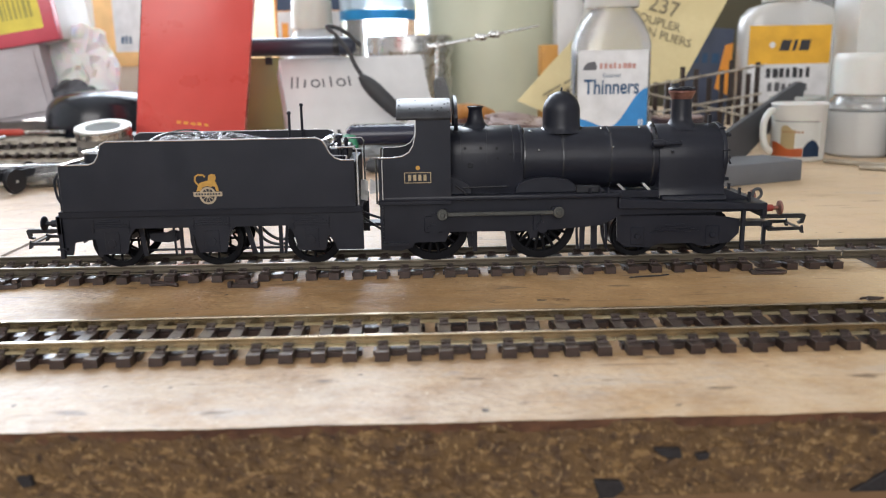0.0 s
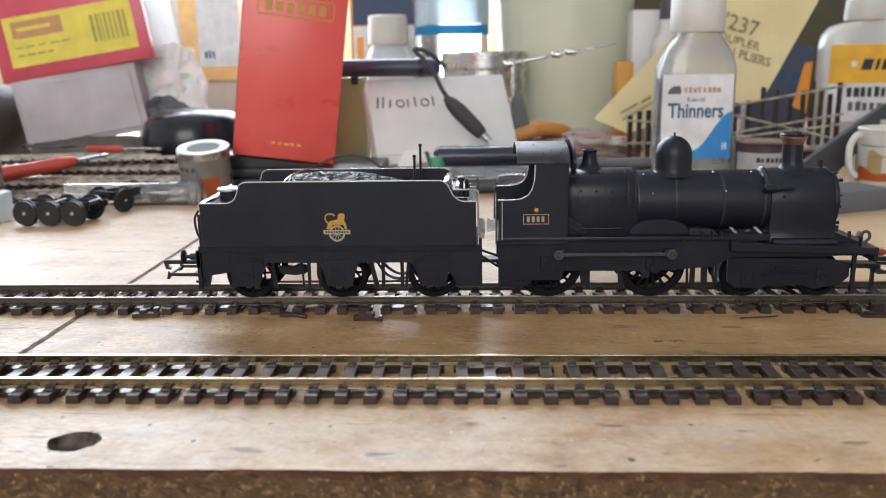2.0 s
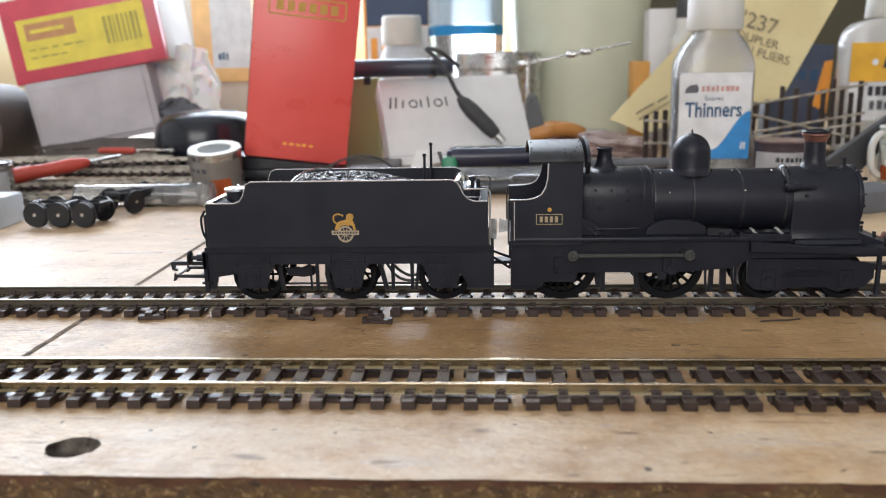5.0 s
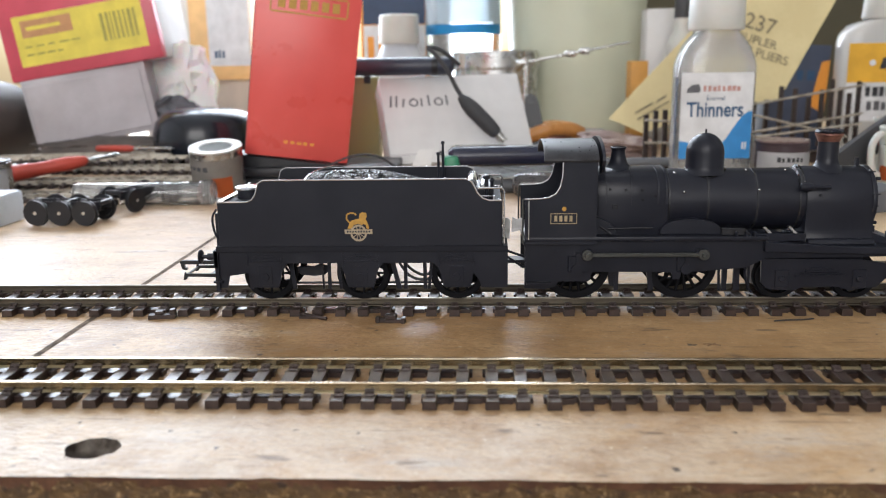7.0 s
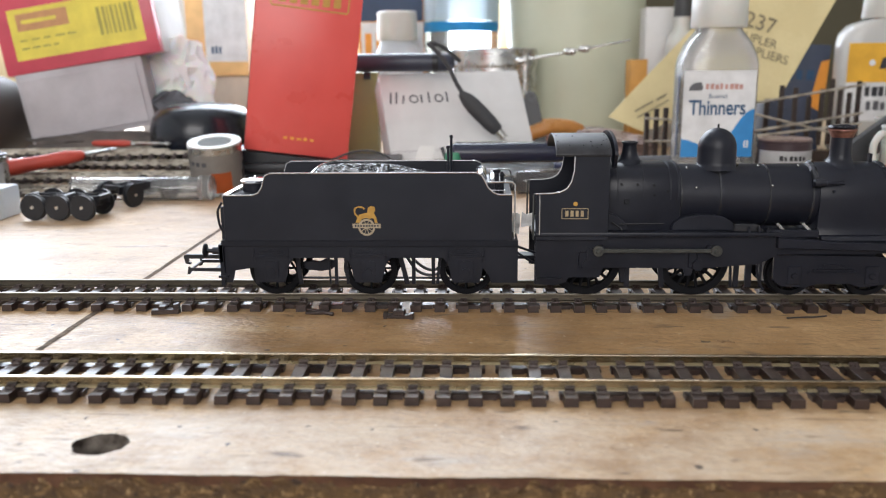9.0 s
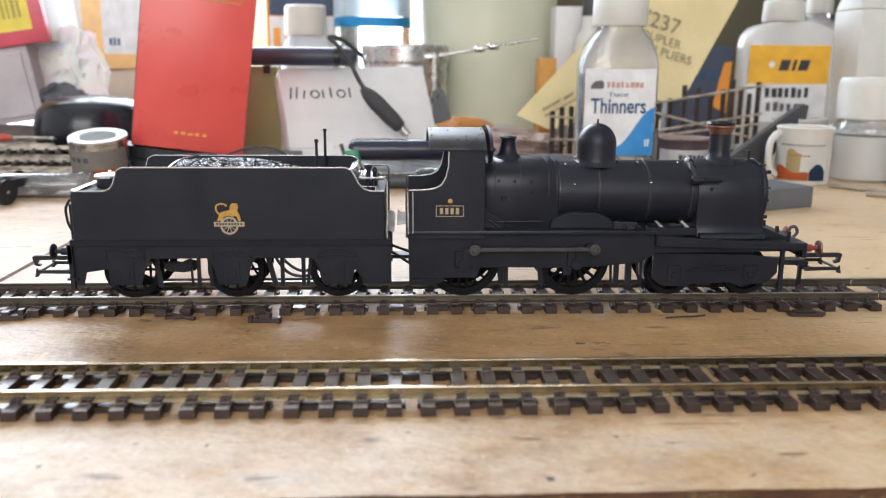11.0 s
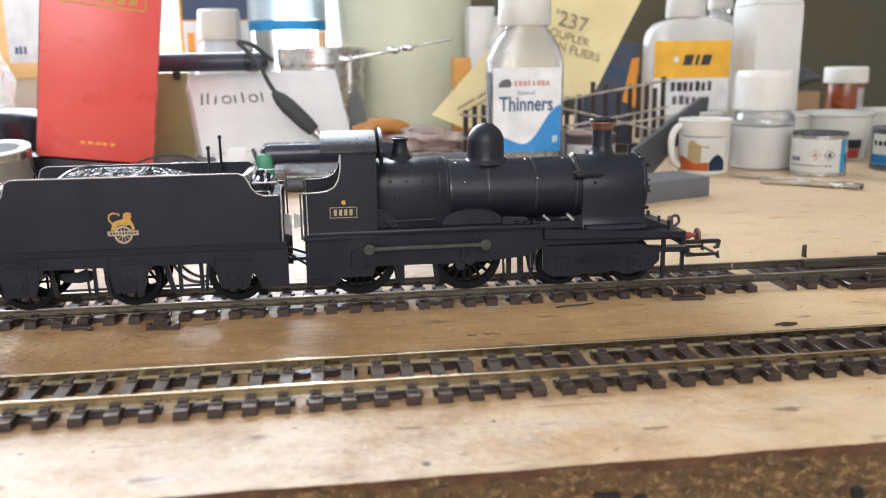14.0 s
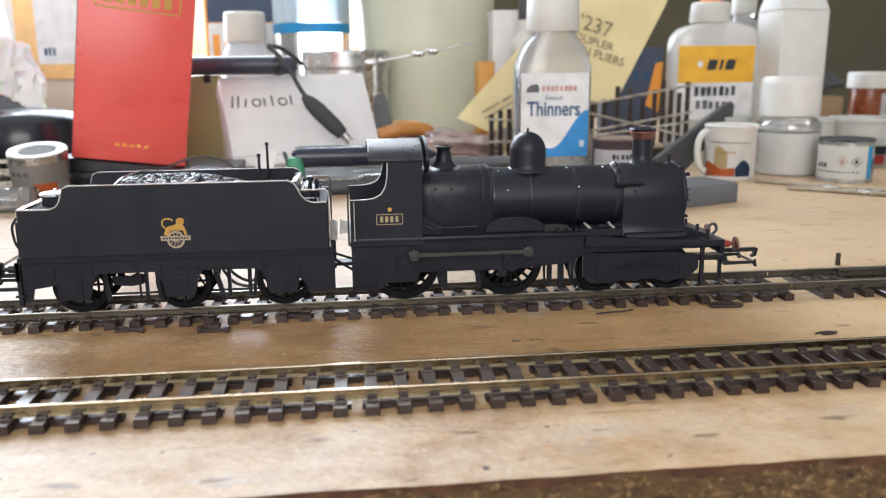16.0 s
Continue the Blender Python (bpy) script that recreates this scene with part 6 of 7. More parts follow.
for u in (0.0, 0.45, 0.58):
    x = -4 + 96 * u
    part("joint", lathe(bmesh.new(), [(1.6, -5), (3.0, -3.5), (3.2, 3.5), (1.6, 5)], 14, (x, 0, 80 + 17 * u), "x"), M_TIN, arm)
b = thing("black_tag", 55, 430, 0, "black plastic tag with a hole, standing upright", "tag", rx=-8, ry=-9)
bm = prism(bmesh.new(), [(-11, 0), (9, 0), (6, 48), (4.5, 54), (0, 57), (-4.5, 54), (-6, 48)], "y", 0, 2)
part("tag_plate", bev(bm, 0.3), M_BLACKPL, b)
part("eyelet", lathe(bmesh.new(), [(1.6, -0.2), (2.4, -0.3), (2.4, 2.3), (1.6, 2.2)], 16, (0, 0, 50), "y"), M_DARKGREY, b)

# clutter between the boxes and the yellow sheet
crumpled("brown_packet", 92, 470, 0, 60, 26, 22, M_PINK, "crumpled pinkish brown packet", "packet", 5.5, 0.3, 6)
crumpled("clear_packet", 104, 400, 0, 44, 24, 22, M_TINTED, "crumpled brown-tinted plastic packet", "packet", 2.2, 0.35, -5)
b = thing("pliers", 66, 440, 10, "small pliers with orange handles", "pliers", rz=14)
for s in (-1, 1):
    part("handle", tube(bmesh.new(), curve_points([(-22, 5 * s, 10), (-6, 9 * s, 15), (12, 7 * s, 15), (24, 2 * s, 11)]), 6.0, 12), M_GRIP, b, "orange plastic grip")
part("jaws", bev(box(bmesh.new(), 22, 46, -4, 4, 8, 14), 1), M_BRIGHT, b)


def pen(x, y, z, length, rz, body, label, r=4.2, ry=0):
    p = thing("pen", x, y, z, label, "pen", "pens and tools", rz=rz, ry=ry)
    part("barrel", lathe(bmesh.new(), [(r * 0.6, -length / 2), (r, -length / 2 + 3), (r, length * 0.2), (r * 0.8, length * 0.4), (1.0, length / 2)], 20, (0, 0, r), "x"), body, p)
    part("clip", bev(box(bmesh.new(), -length * 0.48, -length * 0.1, -0.8, 0.8, 2 * r, 2 * r + 0.8), 0.2), M_BRIGHT, p)
    return p


pen(30, 256, 16.4, 92, 3, M_GLOSSNAVY, "thick glossy dark blue marker lying on the clutter", 6.6)
pen(56, 250, 0, 120, 3, M_DARKGREY, "grey tool lying on the bench", 4.5)
pen(70, 285, 0, 110, -4, M_BLACKPL, "black pen lying on the bench", 4.0)
pen(112, 300, 9, 100, 5, M_GREY, "grey flat tool across the clutter", 3.4)
pen(90, 320, 0, 90, -12, M_BLUEPL, "blue pen lying on the bench", 4.2)
b = thing("smoky_vial", 38, 232, 0, "smoky clear plastic vial lying on the bench", "vial", rz=-4)
part("vial_wall", lathe(bmesh.new(), [(2.5, -14), (6.0, -12.5), (7.4, -9), (7.4, 12), (6.6, 14.5), (4.2, 16), (4.0, 22)], 28, (0, 0, 7.6), "x"), M_SMOKE, b)
part("vial_cap", lathe(bmesh.new(), [(4.6, 20), (4.9, 20.6), (4.9, 27), (4.2, 27.6)], 24, (0, 0, 7.6), "x"), M_DARKGREY, b, "dark grey cap")
b = thing("white_tag", -31, 250, 17.5, "small folded white card tag on the black case", "tag", rx=-18, rz=4)
part("tag_front", bev(prism(bmesh.new(), [(-8, 0), (4, 0), (7, 11), (-3.5, 11)], "y", 0, 0.6), 0.1), M_CARD, b)
b = thing("green_peg", -11.5, 250, 0, "small green plastic peg standing on the bench", "peg", ry=-6)
part("peg_body", bev(box(bmesh.new(), -5, 5, -4, 4, 0, 24.5), 2.5, 2), M_GREENPL, b)
part("pin", cyl(bmesh.new(), (-4, 0, 18), (-6, 0, 28), 1.2, n=10), M_DARKGREY, b)
crumpled("grey_wrap", 22, 300, 0, 34, 18, 16, M_FROST, "crumpled clear wrapping on the bench", "packet", 9.3, 0.3, 0)


# yellowed paper sheet
def paper_sheet():
    s = thing("yellow_sheet", 0, 0, 0, "creased yellowed paper packet with printed lines, leaning", "paper")
    pts = [(111, 34), (139, 22), (176, 34), (214, 44), (250, 47), (276, 88), (300, 126), (322, 168), (240, 168), (212, 136), (180, 104), (146, 70)]
    bm = bmesh.new()
    f = bm.faces.new([bm.verts.new((u, 0, v)) for u, v in pts])
    bmesh.ops.triangulate(bm, faces=[f])
    bmesh.ops.subdivide_edges(bm, edges=bm.edges, cuts=3, use_grid_fill=True)
    for v in bm.verts:
        v.co.y = 412 + 0.32 * v.co.z + 1.8 * noise.noise(v.co * 0.03) + 0.0012 * (v.co.x - 200) ** 2 * 0.3
    bmesh.ops.solidify(bm, geom=bm.faces, thickness=0.5)
    part("sheet", bm, M_PAPER, s, smooth=50)
    return s


s = paper_sheet()
for body, size, x, z in (("'237", 19, 235, 109), ("COUPLER", 10.6, 229, 96.8), ("ON PLIERS", 10.6, 236, 84.5)):
    letters("lettering", body, size, M_OLDINK, s, x, 410.2 + 0.32 * z, z, rx=72, ry=17, bold=0.02, squeeze=0.95)


# faint printed strokes low on the sheet
for x0, z0, x1, z1, w in ((132, 38.5, 147, 46.5, 0.9), (140, 36.5, 160, 47.5, 0.7), (150, 47.5, 158, 52, 1.1), (134, 33.5, 140, 36.8, 0.8)):
    stroke = [(x0, z0 - w), (x1, z1 - w), (x1 + 0.6, z1 + w), (x0 + 0.4, z0 + w)]
    bm = bmesh.new()
    bm.faces.new([bm.verts.new((u, 410.6 + 0.32 * v, v)) for u, v in stroke])
    part("print_stroke", bm, M_OLDINK, s, smooth=0)

# thinners bottle
def thinners():
    b = thing("thinners_bottle", 157.2, 284, 0, "clear plastic bottle of thinners with blue and white label", "bottle", "labelled bottles")
    W, D = 25.4, 16.5

    def ring(bm, w, d, z, n=44):
        out = []
        for k in range(n):
            a = 2 * math.pi * k / n
            c, q = math.cos(a), math.sin(a)
            out.append(bm.verts.new((w * math.copysign(abs(c) ** 0.55, c), d * math.copysign(abs(q) ** 0.55, q), z)))
        return out

    def loft(levels):
        bm = bmesh.new()
        rings = [ring(bm, *v) for v in levels]
        for a, c in zip(rings, rings[1:]):
            for k in range(len(a)):
                bm.faces.new((a[k], a[(k + 1) % len(a)], c[(k + 1) % len(a)], c[k]))
        bm.faces.new(rings[0][::-1])
        bm.faces.new(rings[-1])
        return bm
    part("shell", hollow(loft([(W - 3, D - 3, 0), (W, D, 2.5), (W, D, 76), (W - 1.5, D - 0.6, 82), (W - 5, D - 2, 90), (15.5, 13.5, 96), (13.5, 13.2, 98), (13.5, 13.2, 104)]), 0.9), M_HAZE, b)
    part("liquid", loft([(W - 4.2, D - 4.2, 1.2), (W - 1.2, D - 1.2, 3.5), (W - 1.2, D - 1.2, 66)]), M_LIQUID, b)
    bm = lathe(bmesh.new(), [(17, 99.5), (17.6, 100.5), (17.2, 122), (16, 124), (0.4, 124.2)], 60)
    part("screw_cap", bm, M_WHITE, b, "white ribbed cap")
    Y = -D - 0.25
    part("paper_label", bev(box(bmesh.new(), -24.3, 21.0, Y, Y + 0.18, 18.5, 73), 0.03), M_LABEL, b, "white label", 0)
    part("side_label", box(bmesh.new(), -W - 0.25, -W - 0.05, -D + 6.5, -D + 9.5, 18.5, 70), M_NAVY, b, "", 0)
    wave = [(-24.3, 18.5), (21.0, 18.5), (21.0, 49)] + [(21.0 - 45.3 * u, 49 - 25 * (0.5 - 0.5 * math.cos(min(1, u / 0.55) * math.pi)) + 6 * (0.5 - 0.5 * math.cos(max(0, (u - 0.55) / 0.45) * math.pi))) for u in [k / 20 for k in range(1, 21)]]
    patch("blue_wave", b, wave, M_BLUE, Y - 0.14, "blue wave on the label")
    letters("lettering", "Thinners", 13.2, M_INKBLUE, b, -2.4, Y - 0.1, 49.5, bold=0.26, squeeze=0.76)
    letters("lettering", "Enamel", 4.3, M_INKBLUE, b, -2.4, Y - 0.1, 57, squeeze=0.95)
    bars(b, -10.4, 13.6, 61.4, 3.9, M_PINKINK, 8, Y - 0.02, 3)
    patch("brand_mark", b, [(-21, 60.6), (-13, 60.6), (-12.0, 62.6), (-13.4, 66), (-18, 65.4), (-20.5, 63.0)], M_GREYINK, Y - 0.14)
    bars(b, 15.5, 19, 24.5, 5, M_LABEL, 2, Y - 0.16, 3)


thinners()


# crossing pieces standing on edge behind the bottle
def edge_track():
    t = thing("loose_crossing", 126, 352, 0, "loose track crossing standing on its edge", "model track", "loose track pieces", rz=14)
    L = 182
    for z0, z1, x0, x1 in ((41, 60, 40, L), (20, 38, 40, L), (38, 33, 0, 60), (21, 19, 0, 60), (46, 20, 60, L - 12), (20, 30, 62, L)):
        part("rail", tube(bmesh.new(), [(x0, -2.6, z0), (x1, -2.6, z1)], 1.0, 6), M_OLDRAIL, t)
    xs = [2, 9.5, 17, 24.5, 74, 81.5, 89, 100, 112, 124, 136, 147, 155, 163, 171, 179]
    for i, x in enumerate(xs):
        h = 46 + 6 * math.sin(i * 1.7) if x > 30 else 41.5 + 2.5 * math.sin(i)
        o = part("sleeper", bev(box(bmesh.new(), -1.7, 1.7, -1.2, 1.0, 6 + 0.05 * x, h + 0.08 * x), 0.2), M_SLEEPER, t, smooth=0)
        o.location = (x * MM, 0, 0)
    part("support_sleeper", bev(box(bmesh.new(), 0, L, 1.1, 3.2, 0, 9), 0.3), M_SLEEPER, t, smooth=0)


edge_track()
t = paint_tin(197, 262, 16.5, 31, "paint tin with pinkish brown lid and pale label", M_TINTED, M_LIDDARK)
wrap(t, 16.4, -172, -8, 5.5, 24, M_LABEL)
wrap_bars(t, 16.6, -118, -58, 18, 3.2, M_INK, 6, 2)
wrap_bars(t, 16.6, -112, -66, 13, 2.6, M_INK, 5, 3)
t = paint_tin(176, 300, 15.5, 33, "paint tin with brown lid behind the slab", M_LIDDARK)
wrap(t, 15.4, -172, -8, 5, 26, M_LABEL)
wrap_bars(t, 15.6, -120, -60, 14, 4, M_INK, 5, 8)

# grey foam bar and wedge
bm = bev(box(bmesh.new(), -34, 118, 0, 30, 0, 11.5), 0.6, 2)
rough_up(bm, 0.15, 0.3)
solid("grey_bar", bm, M_GREY, "long grey foam sanding bar lying on the bench", "bar", at=pose(133 * MM, 136 * MM, 0, 0, 0, 21.5))
b = thing("dark_wedge", 226, 262, 0, "dark grey plastic strip leaning on the jars", "strip", rz=38)
bm = prism(bmesh.new(), [(-4, 0), (24, 0), (98, 38), (100, 48), (91, 49.5), (-4, 17)], "y", -2, 2)
part("strip", bev(bm, 0.4), M_DARKGREY, b)


# mug, jar, tins and bottles on the far side
def mug(x, y):
    m = thing("white_mug", x, y, 0, "small white mug with a red, yellow and blue print", "mug")
    part("cup", lathe(bmesh.new(), [(15.6, 0), (16.6, 1.2), (17.4, 35.4), (18.1, 36.4), (17.4, 37.2), (16.2, 36.4), (15.4, 4), (0.4, 3.4)], 44), M_WHITE, m)
    part("handle", tube(bmesh.new(), curve_points([(-16, 0, 31), (-20, -2, 32), (-24, -2, 25), (-23.5, -2, 12), (-19, -1, 6), (-15.4, 0, 6.5)]), 2.3, 12), M_WHITE, m)
    wrap(m, 17.3, -184, -62, 3, 25.5, M_WHITELABEL, "print_ground")
    wrap(m, 17.45, -150, -120, 6, 23, M_BUFF, "buff_print", "", 10, lambda u: 22 + 1.5 * math.sin(5 * u))
    wrap(m, 17.55, -176, -103, 3.2, 9, M_REDORANGE, "red_print", "", 14, lambda u: 12 - 4.5 * u + 1.2 * math.sin(8 * u))
    wrap(m, 17.65, -102, -66, 3.2, 14, M_NAVY, "blue_print", "", 10, lambda u: 9 + 5 * math.sin(3.1 * u))
    wrap(m, 17.5, -168, -70, 25.6, 26.1, M_GREYINK, "print_line")
    wrap_bars(m, 17.65, -146, -100, 18.6, 1.3, M_FADEDRED, 6, 4)


mug(282, 275)


def jar(x, y):
    j = thing("screw_jar", x, y, 0, "clear jar with a white screw cap and white contents", "jar")
    part("glass", hollow(lathe(bmesh.new(), [(19.5, 0), (21.6, 1.6), (22, 4), (22, 30.2)], 56), 1.1), M_MILK, j, "glass clouded by the powder")
    part("glass_neck", hollow(lathe(bmesh.new(), [(22, 30.3), (22, 34), (21.2, 37), (18.6, 39.2), (18.2, 40), (18.2, 44)], 56), 1.1), M_GLASS, j, "clear glass shoulder")
    part("contents", lathe(bmesh.new(), [(18.4, 1.6), (20.3, 2.6), (20.7, 5), (20.7, 29.6), (14, 30.6), (0.3, 30.2)], 48), M_POWDER, j, "white powder")
    bm = lathe(bmesh.new(), [(19.4, 41), (20.1, 41.6), (19.9, 63), (19.6, 66), (18.2, 68.2), (0.3, 68.6)], 72)
    part("screw_cap", bm, M_WHITE, j, "large white cap")


jar(332, 291)
t = paint_tin(352, 250, 17.8, 28.5, "squat paint tin with dark lid and warning label", M_DARKGREY, M_TIN)
wrap(t, 17.6, -212, -70, 3.0, 24.5, M_WHITELABEL)
wrap(t, 17.7, -74, -60, 3.0, 24.5, M_AQUA, "blue_stripe")
for a in (-128, -100):
    bm = bmesh.new()
    q = radians(a)
    c = Vector((17.85 * math.cos(q), 17.85 * math.sin(q), 14.5))
    tx = Vector((-math.sin(q), math.cos(q), 0))
    for k in range(4):
        d0, d1 = [(1, 0), (0, 1), (-1, 0), (0, -1)][k], [(0, 1), (-1, 0), (0, -1), (1, 0)][k]
        bm.faces.new([bm.verts.new(c + tx * d[0] * w + Vector((0, 0, d[1] * w))) for d, w in ((d0, 3.2), (d1, 3.2), (d1, 3.7), (d0, 3.7))])
    bm.faces.new([bm.verts.new(c + tx * 1.3 * u + Vector((0, 0, 1.5 * v))) for u, v in ((-1, -1), (1, -1), (0.7, 0.6), (0, 1.2), (-0.7, 0.6))])
    part("warning_mark", bm, M_PINKINK if a < -110 else M_GREYINK, t, smooth=0)
wrap_bars(t, 17.85, -186, -158, 10, 3, M_GREYINK, 3, 5)
wrap_bars(t, 17.85, -186, -90, 7, 1.0, M_GREYINK, 11, 8)
t = paint_tin(419, 260, 19, 29, "dark paint tin with white and blue label", M_DARKGREY, M_DARKGREY)
wrap(t, 19.0, -192, -50, 4, 25, M_WHITELABEL)
wrap(t, 19.15, -192, -50, 4.2, 11, M_BLUE, "blue_stripe")
wrap_bars(t, 19.2, -184, -110, 17, 4, M_INK, 6, 7)


def pot(x, y, r, h, label):
    p = thing("white_pot", x, y, 0, label, "pot", "white pots")
    part("cup", lathe(bmesh.new(), [(r * 0.8, 0), (r * 0.84, 1), (r, h - 3), (r * 1.06, h - 2.4), (r * 1.06, h), (r * 0.95, h), (r * 0.8, 3), (0.3, 2.5)], 40), M_POTWHITE, p)
    return p


p = pot(415, 330, 24, 36, "white plastic pot with a red and green print")
for name, m, a0, a1, z0, z1 in (("green_print", M_SLATE, -104, -70, 9.4, 16), ("red_print", M_REDBOX, -102, -72, 2, 9)):
    o = wrap(p, 24, a0, a1, z0, z1, m, name)
    for v in o.data.vertices:
        k = (0.845 + 0.16 * (v.co.z / MM - 1) / 32) if v.co.z > 1 * MM else 0.845
        v.co.x, v.co.y = v.co.x * k, v.co.y * k
pot(380, 345, 20, 35, "plain white plastic pot behind the jar")
pot(304, 330, 18, 39, "plain white plastic pot behind the mug")
pot(468, 345, 22, 36, "plain white plastic pot among the tins")


def glue_bottle():
    g = thing("glue_bottle", 350.5, 462, 0, "white glue bottle with orange label and cap", "bottle", "labelled bottles")
    bm = bmesh.new()
    n = 44
    rings = []
    for w, d, z in ((39, 15, 0), (42, 17, 3), (42, 17, 92), (40.5, 16.4, 100), (34, 15, 107), (23, 14, 110.5), (17, 13.5, 112)):
        rings.append([bm.verts.new((w * math.copysign(abs(math.cos(2 * math.pi * k / n)) ** 0.5, math.cos(2 * math.pi * k / n)), d * math.copysign(abs(math.sin(2 * math.pi * k / n)) ** 0.5, math.sin(2 * math.pi * k / n)), z)) for k in range(n)])
    for a, c in zip(rings, rings[1:]):
        for k in range(n):
            bm.faces.new((a[k], a[(k + 1) % n], c[(k + 1) % n], c[k]))
    bm.faces.new(rings[0][::-1])
    bm.faces.new(rings[-1])
    part("bottle_body", bm, M_MILK, g)
    part("collar_cap", lathe(bmesh.new(), [(17, 112), (17.6, 113), (16.8, 128), (15.5, 129.5), (8, 130)], 44, (-6, 0, 0)), M_WHITE, g)
    part("nozzle", lathe(bmesh.new(), [(9, 129), (9, 140), (7, 156), (5, 157)], 28, (-6, 0, 0)), M_ORANGE, g, "orange nozzle cap")
    Y = -17.2
    part("paper_label", box(bmesh.new(), -40, 30, Y, Y + 0.15, 28, 92), M_LABEL, g, "", 0)
    patch("orange_panel", g, rect(-40, 30, 60, 92), M_AMBERCARD, Y - 0.14, "orange panel")
    bm = bmesh.new()
    for k, (a, w) in enumerate(((-14, 8.4), (-3, 3), (2.5, 8.6))):
        prism(bm, [(a, 71), (a + w, 71), (a + w + 2.2, 80), (a + 2.2, 80)], "y", Y - 0.3, Y - 0.2)
    part("brand_mark", bm, M_INK, g, smooth=0)
    part("brand_dot", lathe(bmesh.new(), [(2.6, Y - 0.32), (2.6, Y - 0.2)], 18, (-20, 0, 76), "y"), M_LABEL, g)
    bars(g, -24, 16, 48.5, 9, M_INK, 7, Y - 0.15, 11)
    bars(g, -22, 14, 37, 8, M_GREYINK, 6, Y - 0.15, 13)


glue_bottle()
b = thing("white_gable_carton", 404, 420, 0, "plain white gable-topped carton", "carton")
part("carton", bev(box(bmesh.new(), -20.5, 20.5, -14, 30, 0, 120), 0.8, 2), M_WHITE, b)
bm = prism(bmesh.new(), [(-14, 120.2), (30, 120.2), (10, 146), (10, 158), (6, 158), (6, 146)], "x", -20.5, 20.5)
part("gable", bev(bm, 0.5), M_WHITE, b)
b = thing("hazy_bottle", 404, 520, 0, "tall hazy clear plastic bottle behind the glue", "bottle")
part("bottle_body", hollow(lathe(bmesh.new(), [(20, 0), (21.5, 2), (21.5, 96), (19, 108), (13, 116), (10, 119), (10, 128)], 40), 0.8), M_HAZE, b)
part("screw_cap", lathe(bmesh.new(), [(11.4, 122), (11.8, 123), (11.6, 138), (10.8, 139), (0.3, 139.2)], 36), M_WHITE, b, "white cap")
b = card_box("navy_packet", 280, 478, 0, 50, 26, 92, M_DUSKY, "dusky navy packet with orange corner", "packet", ry=3)
patch("orange_corner", b, [(12, 40), (25, 34), (25, 80), (18, 78)], M_ORANGE)
bars(b, -20, 16, 62, 9, M_INKBLUE, 4, -0.15, 6)
b = thing("pill_bottle", 536, 512, 0, "amber pill bottle with a white cap", "bottle")
part("bottle_body", lathe(bmesh.new(), [(16, 0), (17, 1.5), (17, 50), (16, 54)], 36), M_AMBER, b)
wrap(b, 17.2, -80, -20, 6, 46, M_LABEL)
part("screw_cap", lathe(bmesh.new(), [(20, 51), (20.4, 52), (20.2, 65), (19, 66.4), (0.3, 66.6)], 56), M_WHITE, b, "white cap")
b = card_box("brown_packet_box", 483, 500, 0, 40, 24, 43, M_BROWN, "small brown card box", "box")
crumpled("dark_tangle", 480, 512, 43.5, 23, 10, 25, M_DARKGREY, "dark tangled wire on the brown box", "wire", 4.4, 0.4)
card_box("pale_packet", 590, 500, 0, 60, 30, 24, M_BEIGE, "low pale packet on the bench", "packet")


# sticks in front of the jars
def stick(x0, y0, x1, y1, r, material, label):
    d = math.degrees(math.atan2(y1 - y0, x1 - x0))
    ln = math.hypot(x1 - x0, y1 - y0)
    s = thing("modelling_stick", x0, y0, 0, label, "stick", "modelling sticks", rz=d)
    part("shaft", tube(bmesh.new(), [(0, 0, r), (ln * 0.7, 0, r + 0.5), (ln, 0, r + 0.2)], r, 10), material, s)
    part("ferrule", cyl(bmesh.new(), (ln * 0.7, 0, r + 0.5), (ln * 0.84, 0, r + 0.3), r * 1.25, n=12), M_BRIGHT, s)


stick(290, 252, 327, 196, 1.4, M_DRIFT, "thin pale brush handle on the bench")
stick(294, 216, 337, 181, 1.5, M_DRIFT, "thin greyed brush handle on the bench")
stick(314, 203, 341, 183, 1.6, M_DARKGREY, "short dark rod on the bench")


# ---- small bits on the board ----
def bit(name, x, y, pieces, material, label, category="scrap", rz=0):
    b = thing(name, x, y, 0, label, category, "scraps on the board", rz=rz)
    for p in pieces:
        part("scrap_piece", bev(p, 0.15), material, b)
    return b


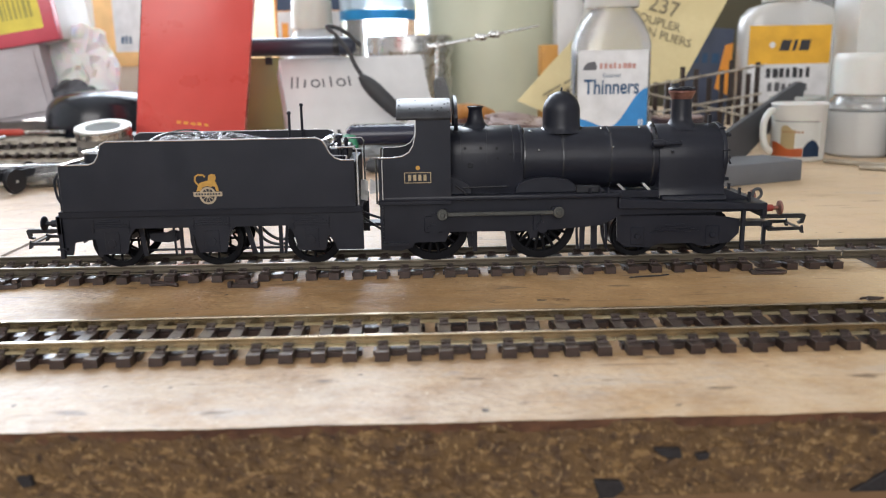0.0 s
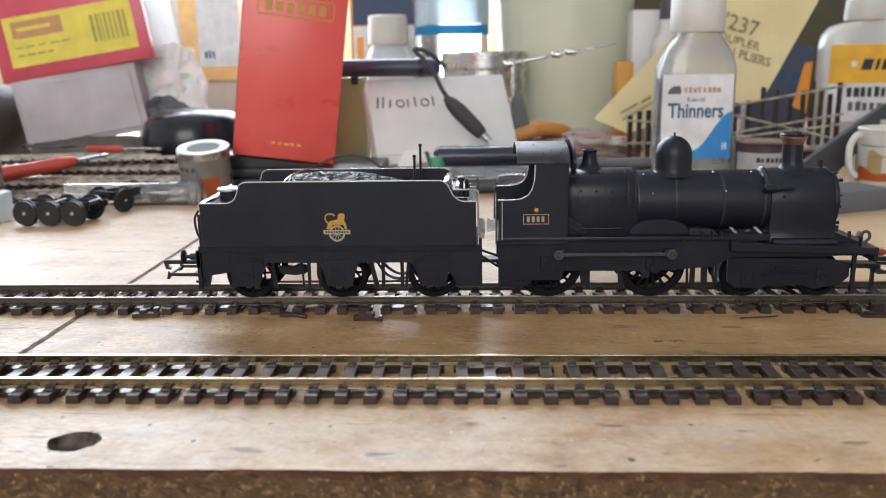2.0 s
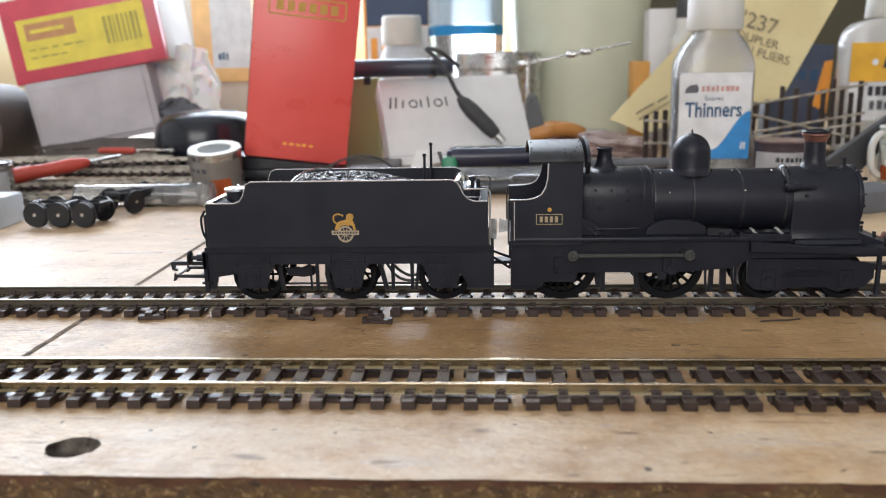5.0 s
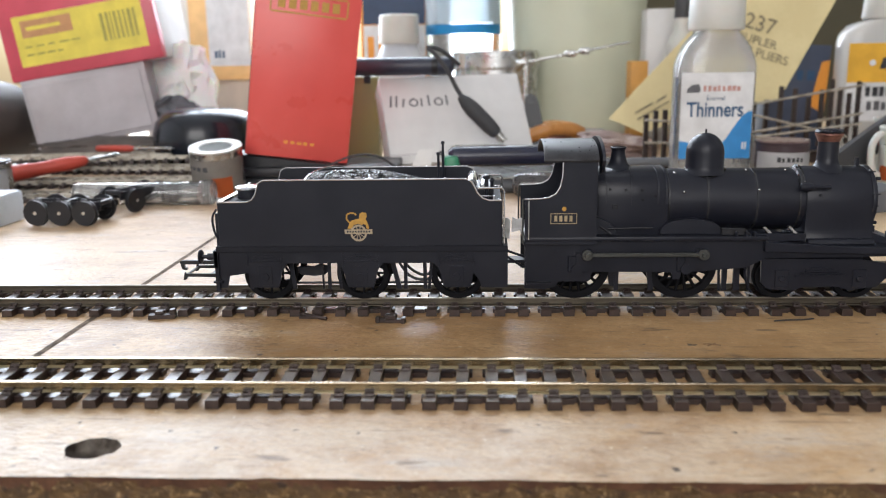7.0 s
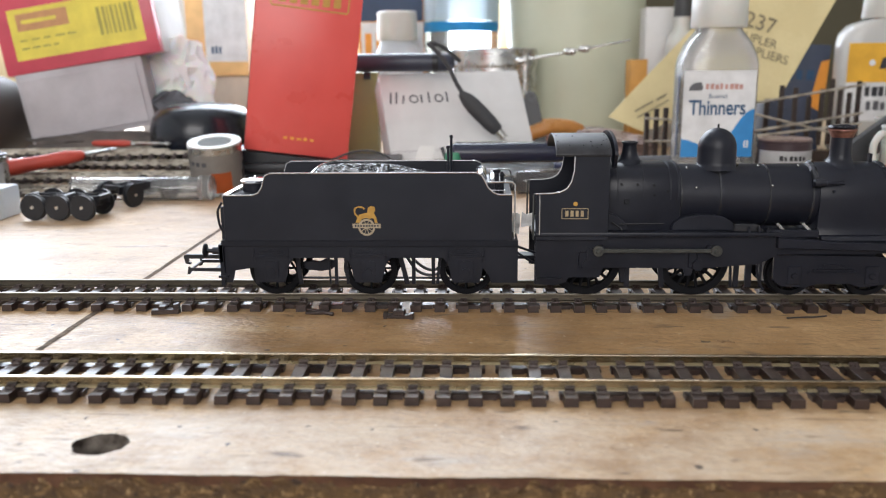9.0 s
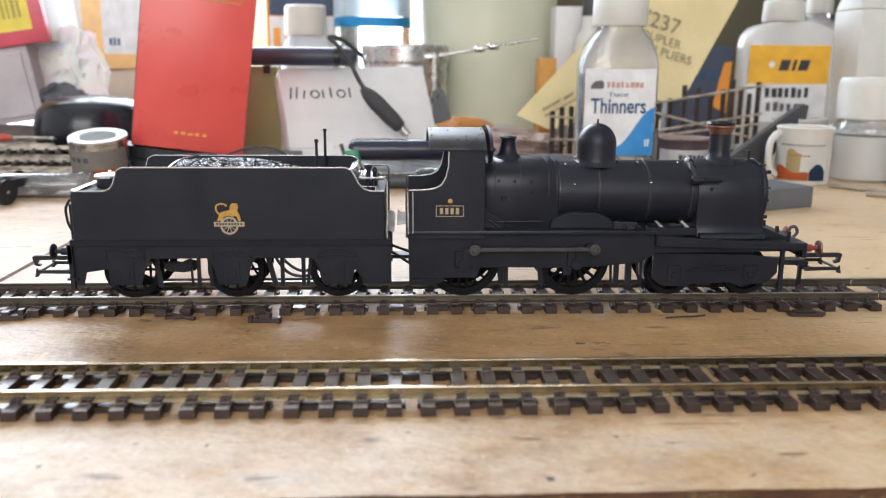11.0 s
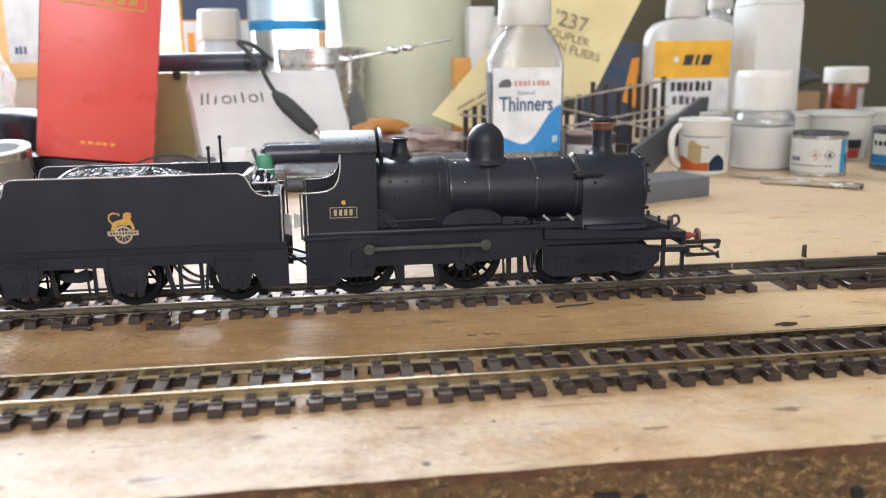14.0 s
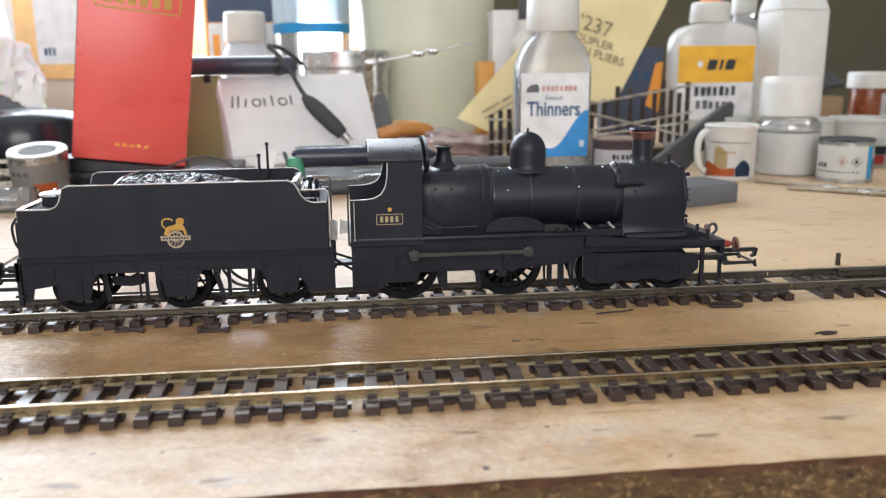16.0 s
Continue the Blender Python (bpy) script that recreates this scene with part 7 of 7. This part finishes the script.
bit("rail_chair", -101.5, -15.5, [box(bmesh.new(), -4.5, 4.5, -1.6, 1.6, 0.02, 1.5), box(bmesh.new(), -2.2, 0.2, -1.2, 1.8, 1.5, 2.6), box(bmesh.new(), 2.4, 4.2, -0.6, 1.9, 1.5, 3.0)], M_SLEEPER, "broken black plastic track fitting on the board", rz=6)
bit("plastic_sprue", -53, -14.5, [tube(bmesh.new(), [(-7, 4.2, 0.7), (-2, 1.2, 0.8), (3, -1.6, 0.7), (7.5, -4.0, 0.75)], 0.7, 6), box(bmesh.new(), -2, 4, -2.4, -0.4, 0.02, 0.9)], M_SLEEPER, "thin dark plastic sprue on the board")
bit("track_clip", -24, -20, [box(bmesh.new(), -4.5, 4.5, -1.2, 1.2, 0.02, 1.3), box(bmesh.new(), -1.8, 1.8, -1.4, 1.6, 1.3, 2.7), box(bmesh.new(), -5, -3.6, -1.6, 0.6, 0.02, 2.0), box(bmesh.new(), 3.4, 4.8, -1.8, 0.8, 0.02, 1.9)], M_SLEEPER, "small black plastic track clip on the board", rz=-4)
bit("bent_wire", 105, -19, [tube(bmesh.new(), curve_points([(-6.5, -1.0, 0.35), (-2, -0.2, 0.4), (3, 0.4, 0.35), (7, 1.6, 0.35)]), 0.28, 6)], M_INK, "short bent wire on the board")
bit("grey_clip", 144, -17.5, [prism(bmesh.new(), [(-5.6, -1.6), (4.6, -2.0), (6.2, -0.4), (4.4, 1.6), (-5.4, 1.8)], "z", 0.02, 1.1), box(bmesh.new(), -4, 3, -1.0, 1.0, 1.1, 1.7)], M_SLEEPER, "dark brown plastic track clip beside the rails", rz=-3)
bit("plastic_sprue", 161.5, -49, [tube(bmesh.new(), [(-3.6, 0.5, 0.4), (-0.4, 0.9, 0.5), (3.4, -0.3, 0.4)], 0.4, 6), box(bmesh.new(), -1.8, 2.4, -0.9, 0.9, 0.02, 0.55)], M_SLEEPER, "flat dark plastic scrap near the rails", rz=8)
bit("wood_splinter", 73, -42, [tube(bmesh.new(), [(-2.4, 0.5, 0.2), (0.5, 0, 0.3), (2.6, -0.9, 0.2)], 0.22, 5), tube(bmesh.new(), [(-1.6, -1.4, 0.2), (1.4, 0.8, 0.25)], 0.2, 5)], M_BROWN, "tiny dark splinter on the board")
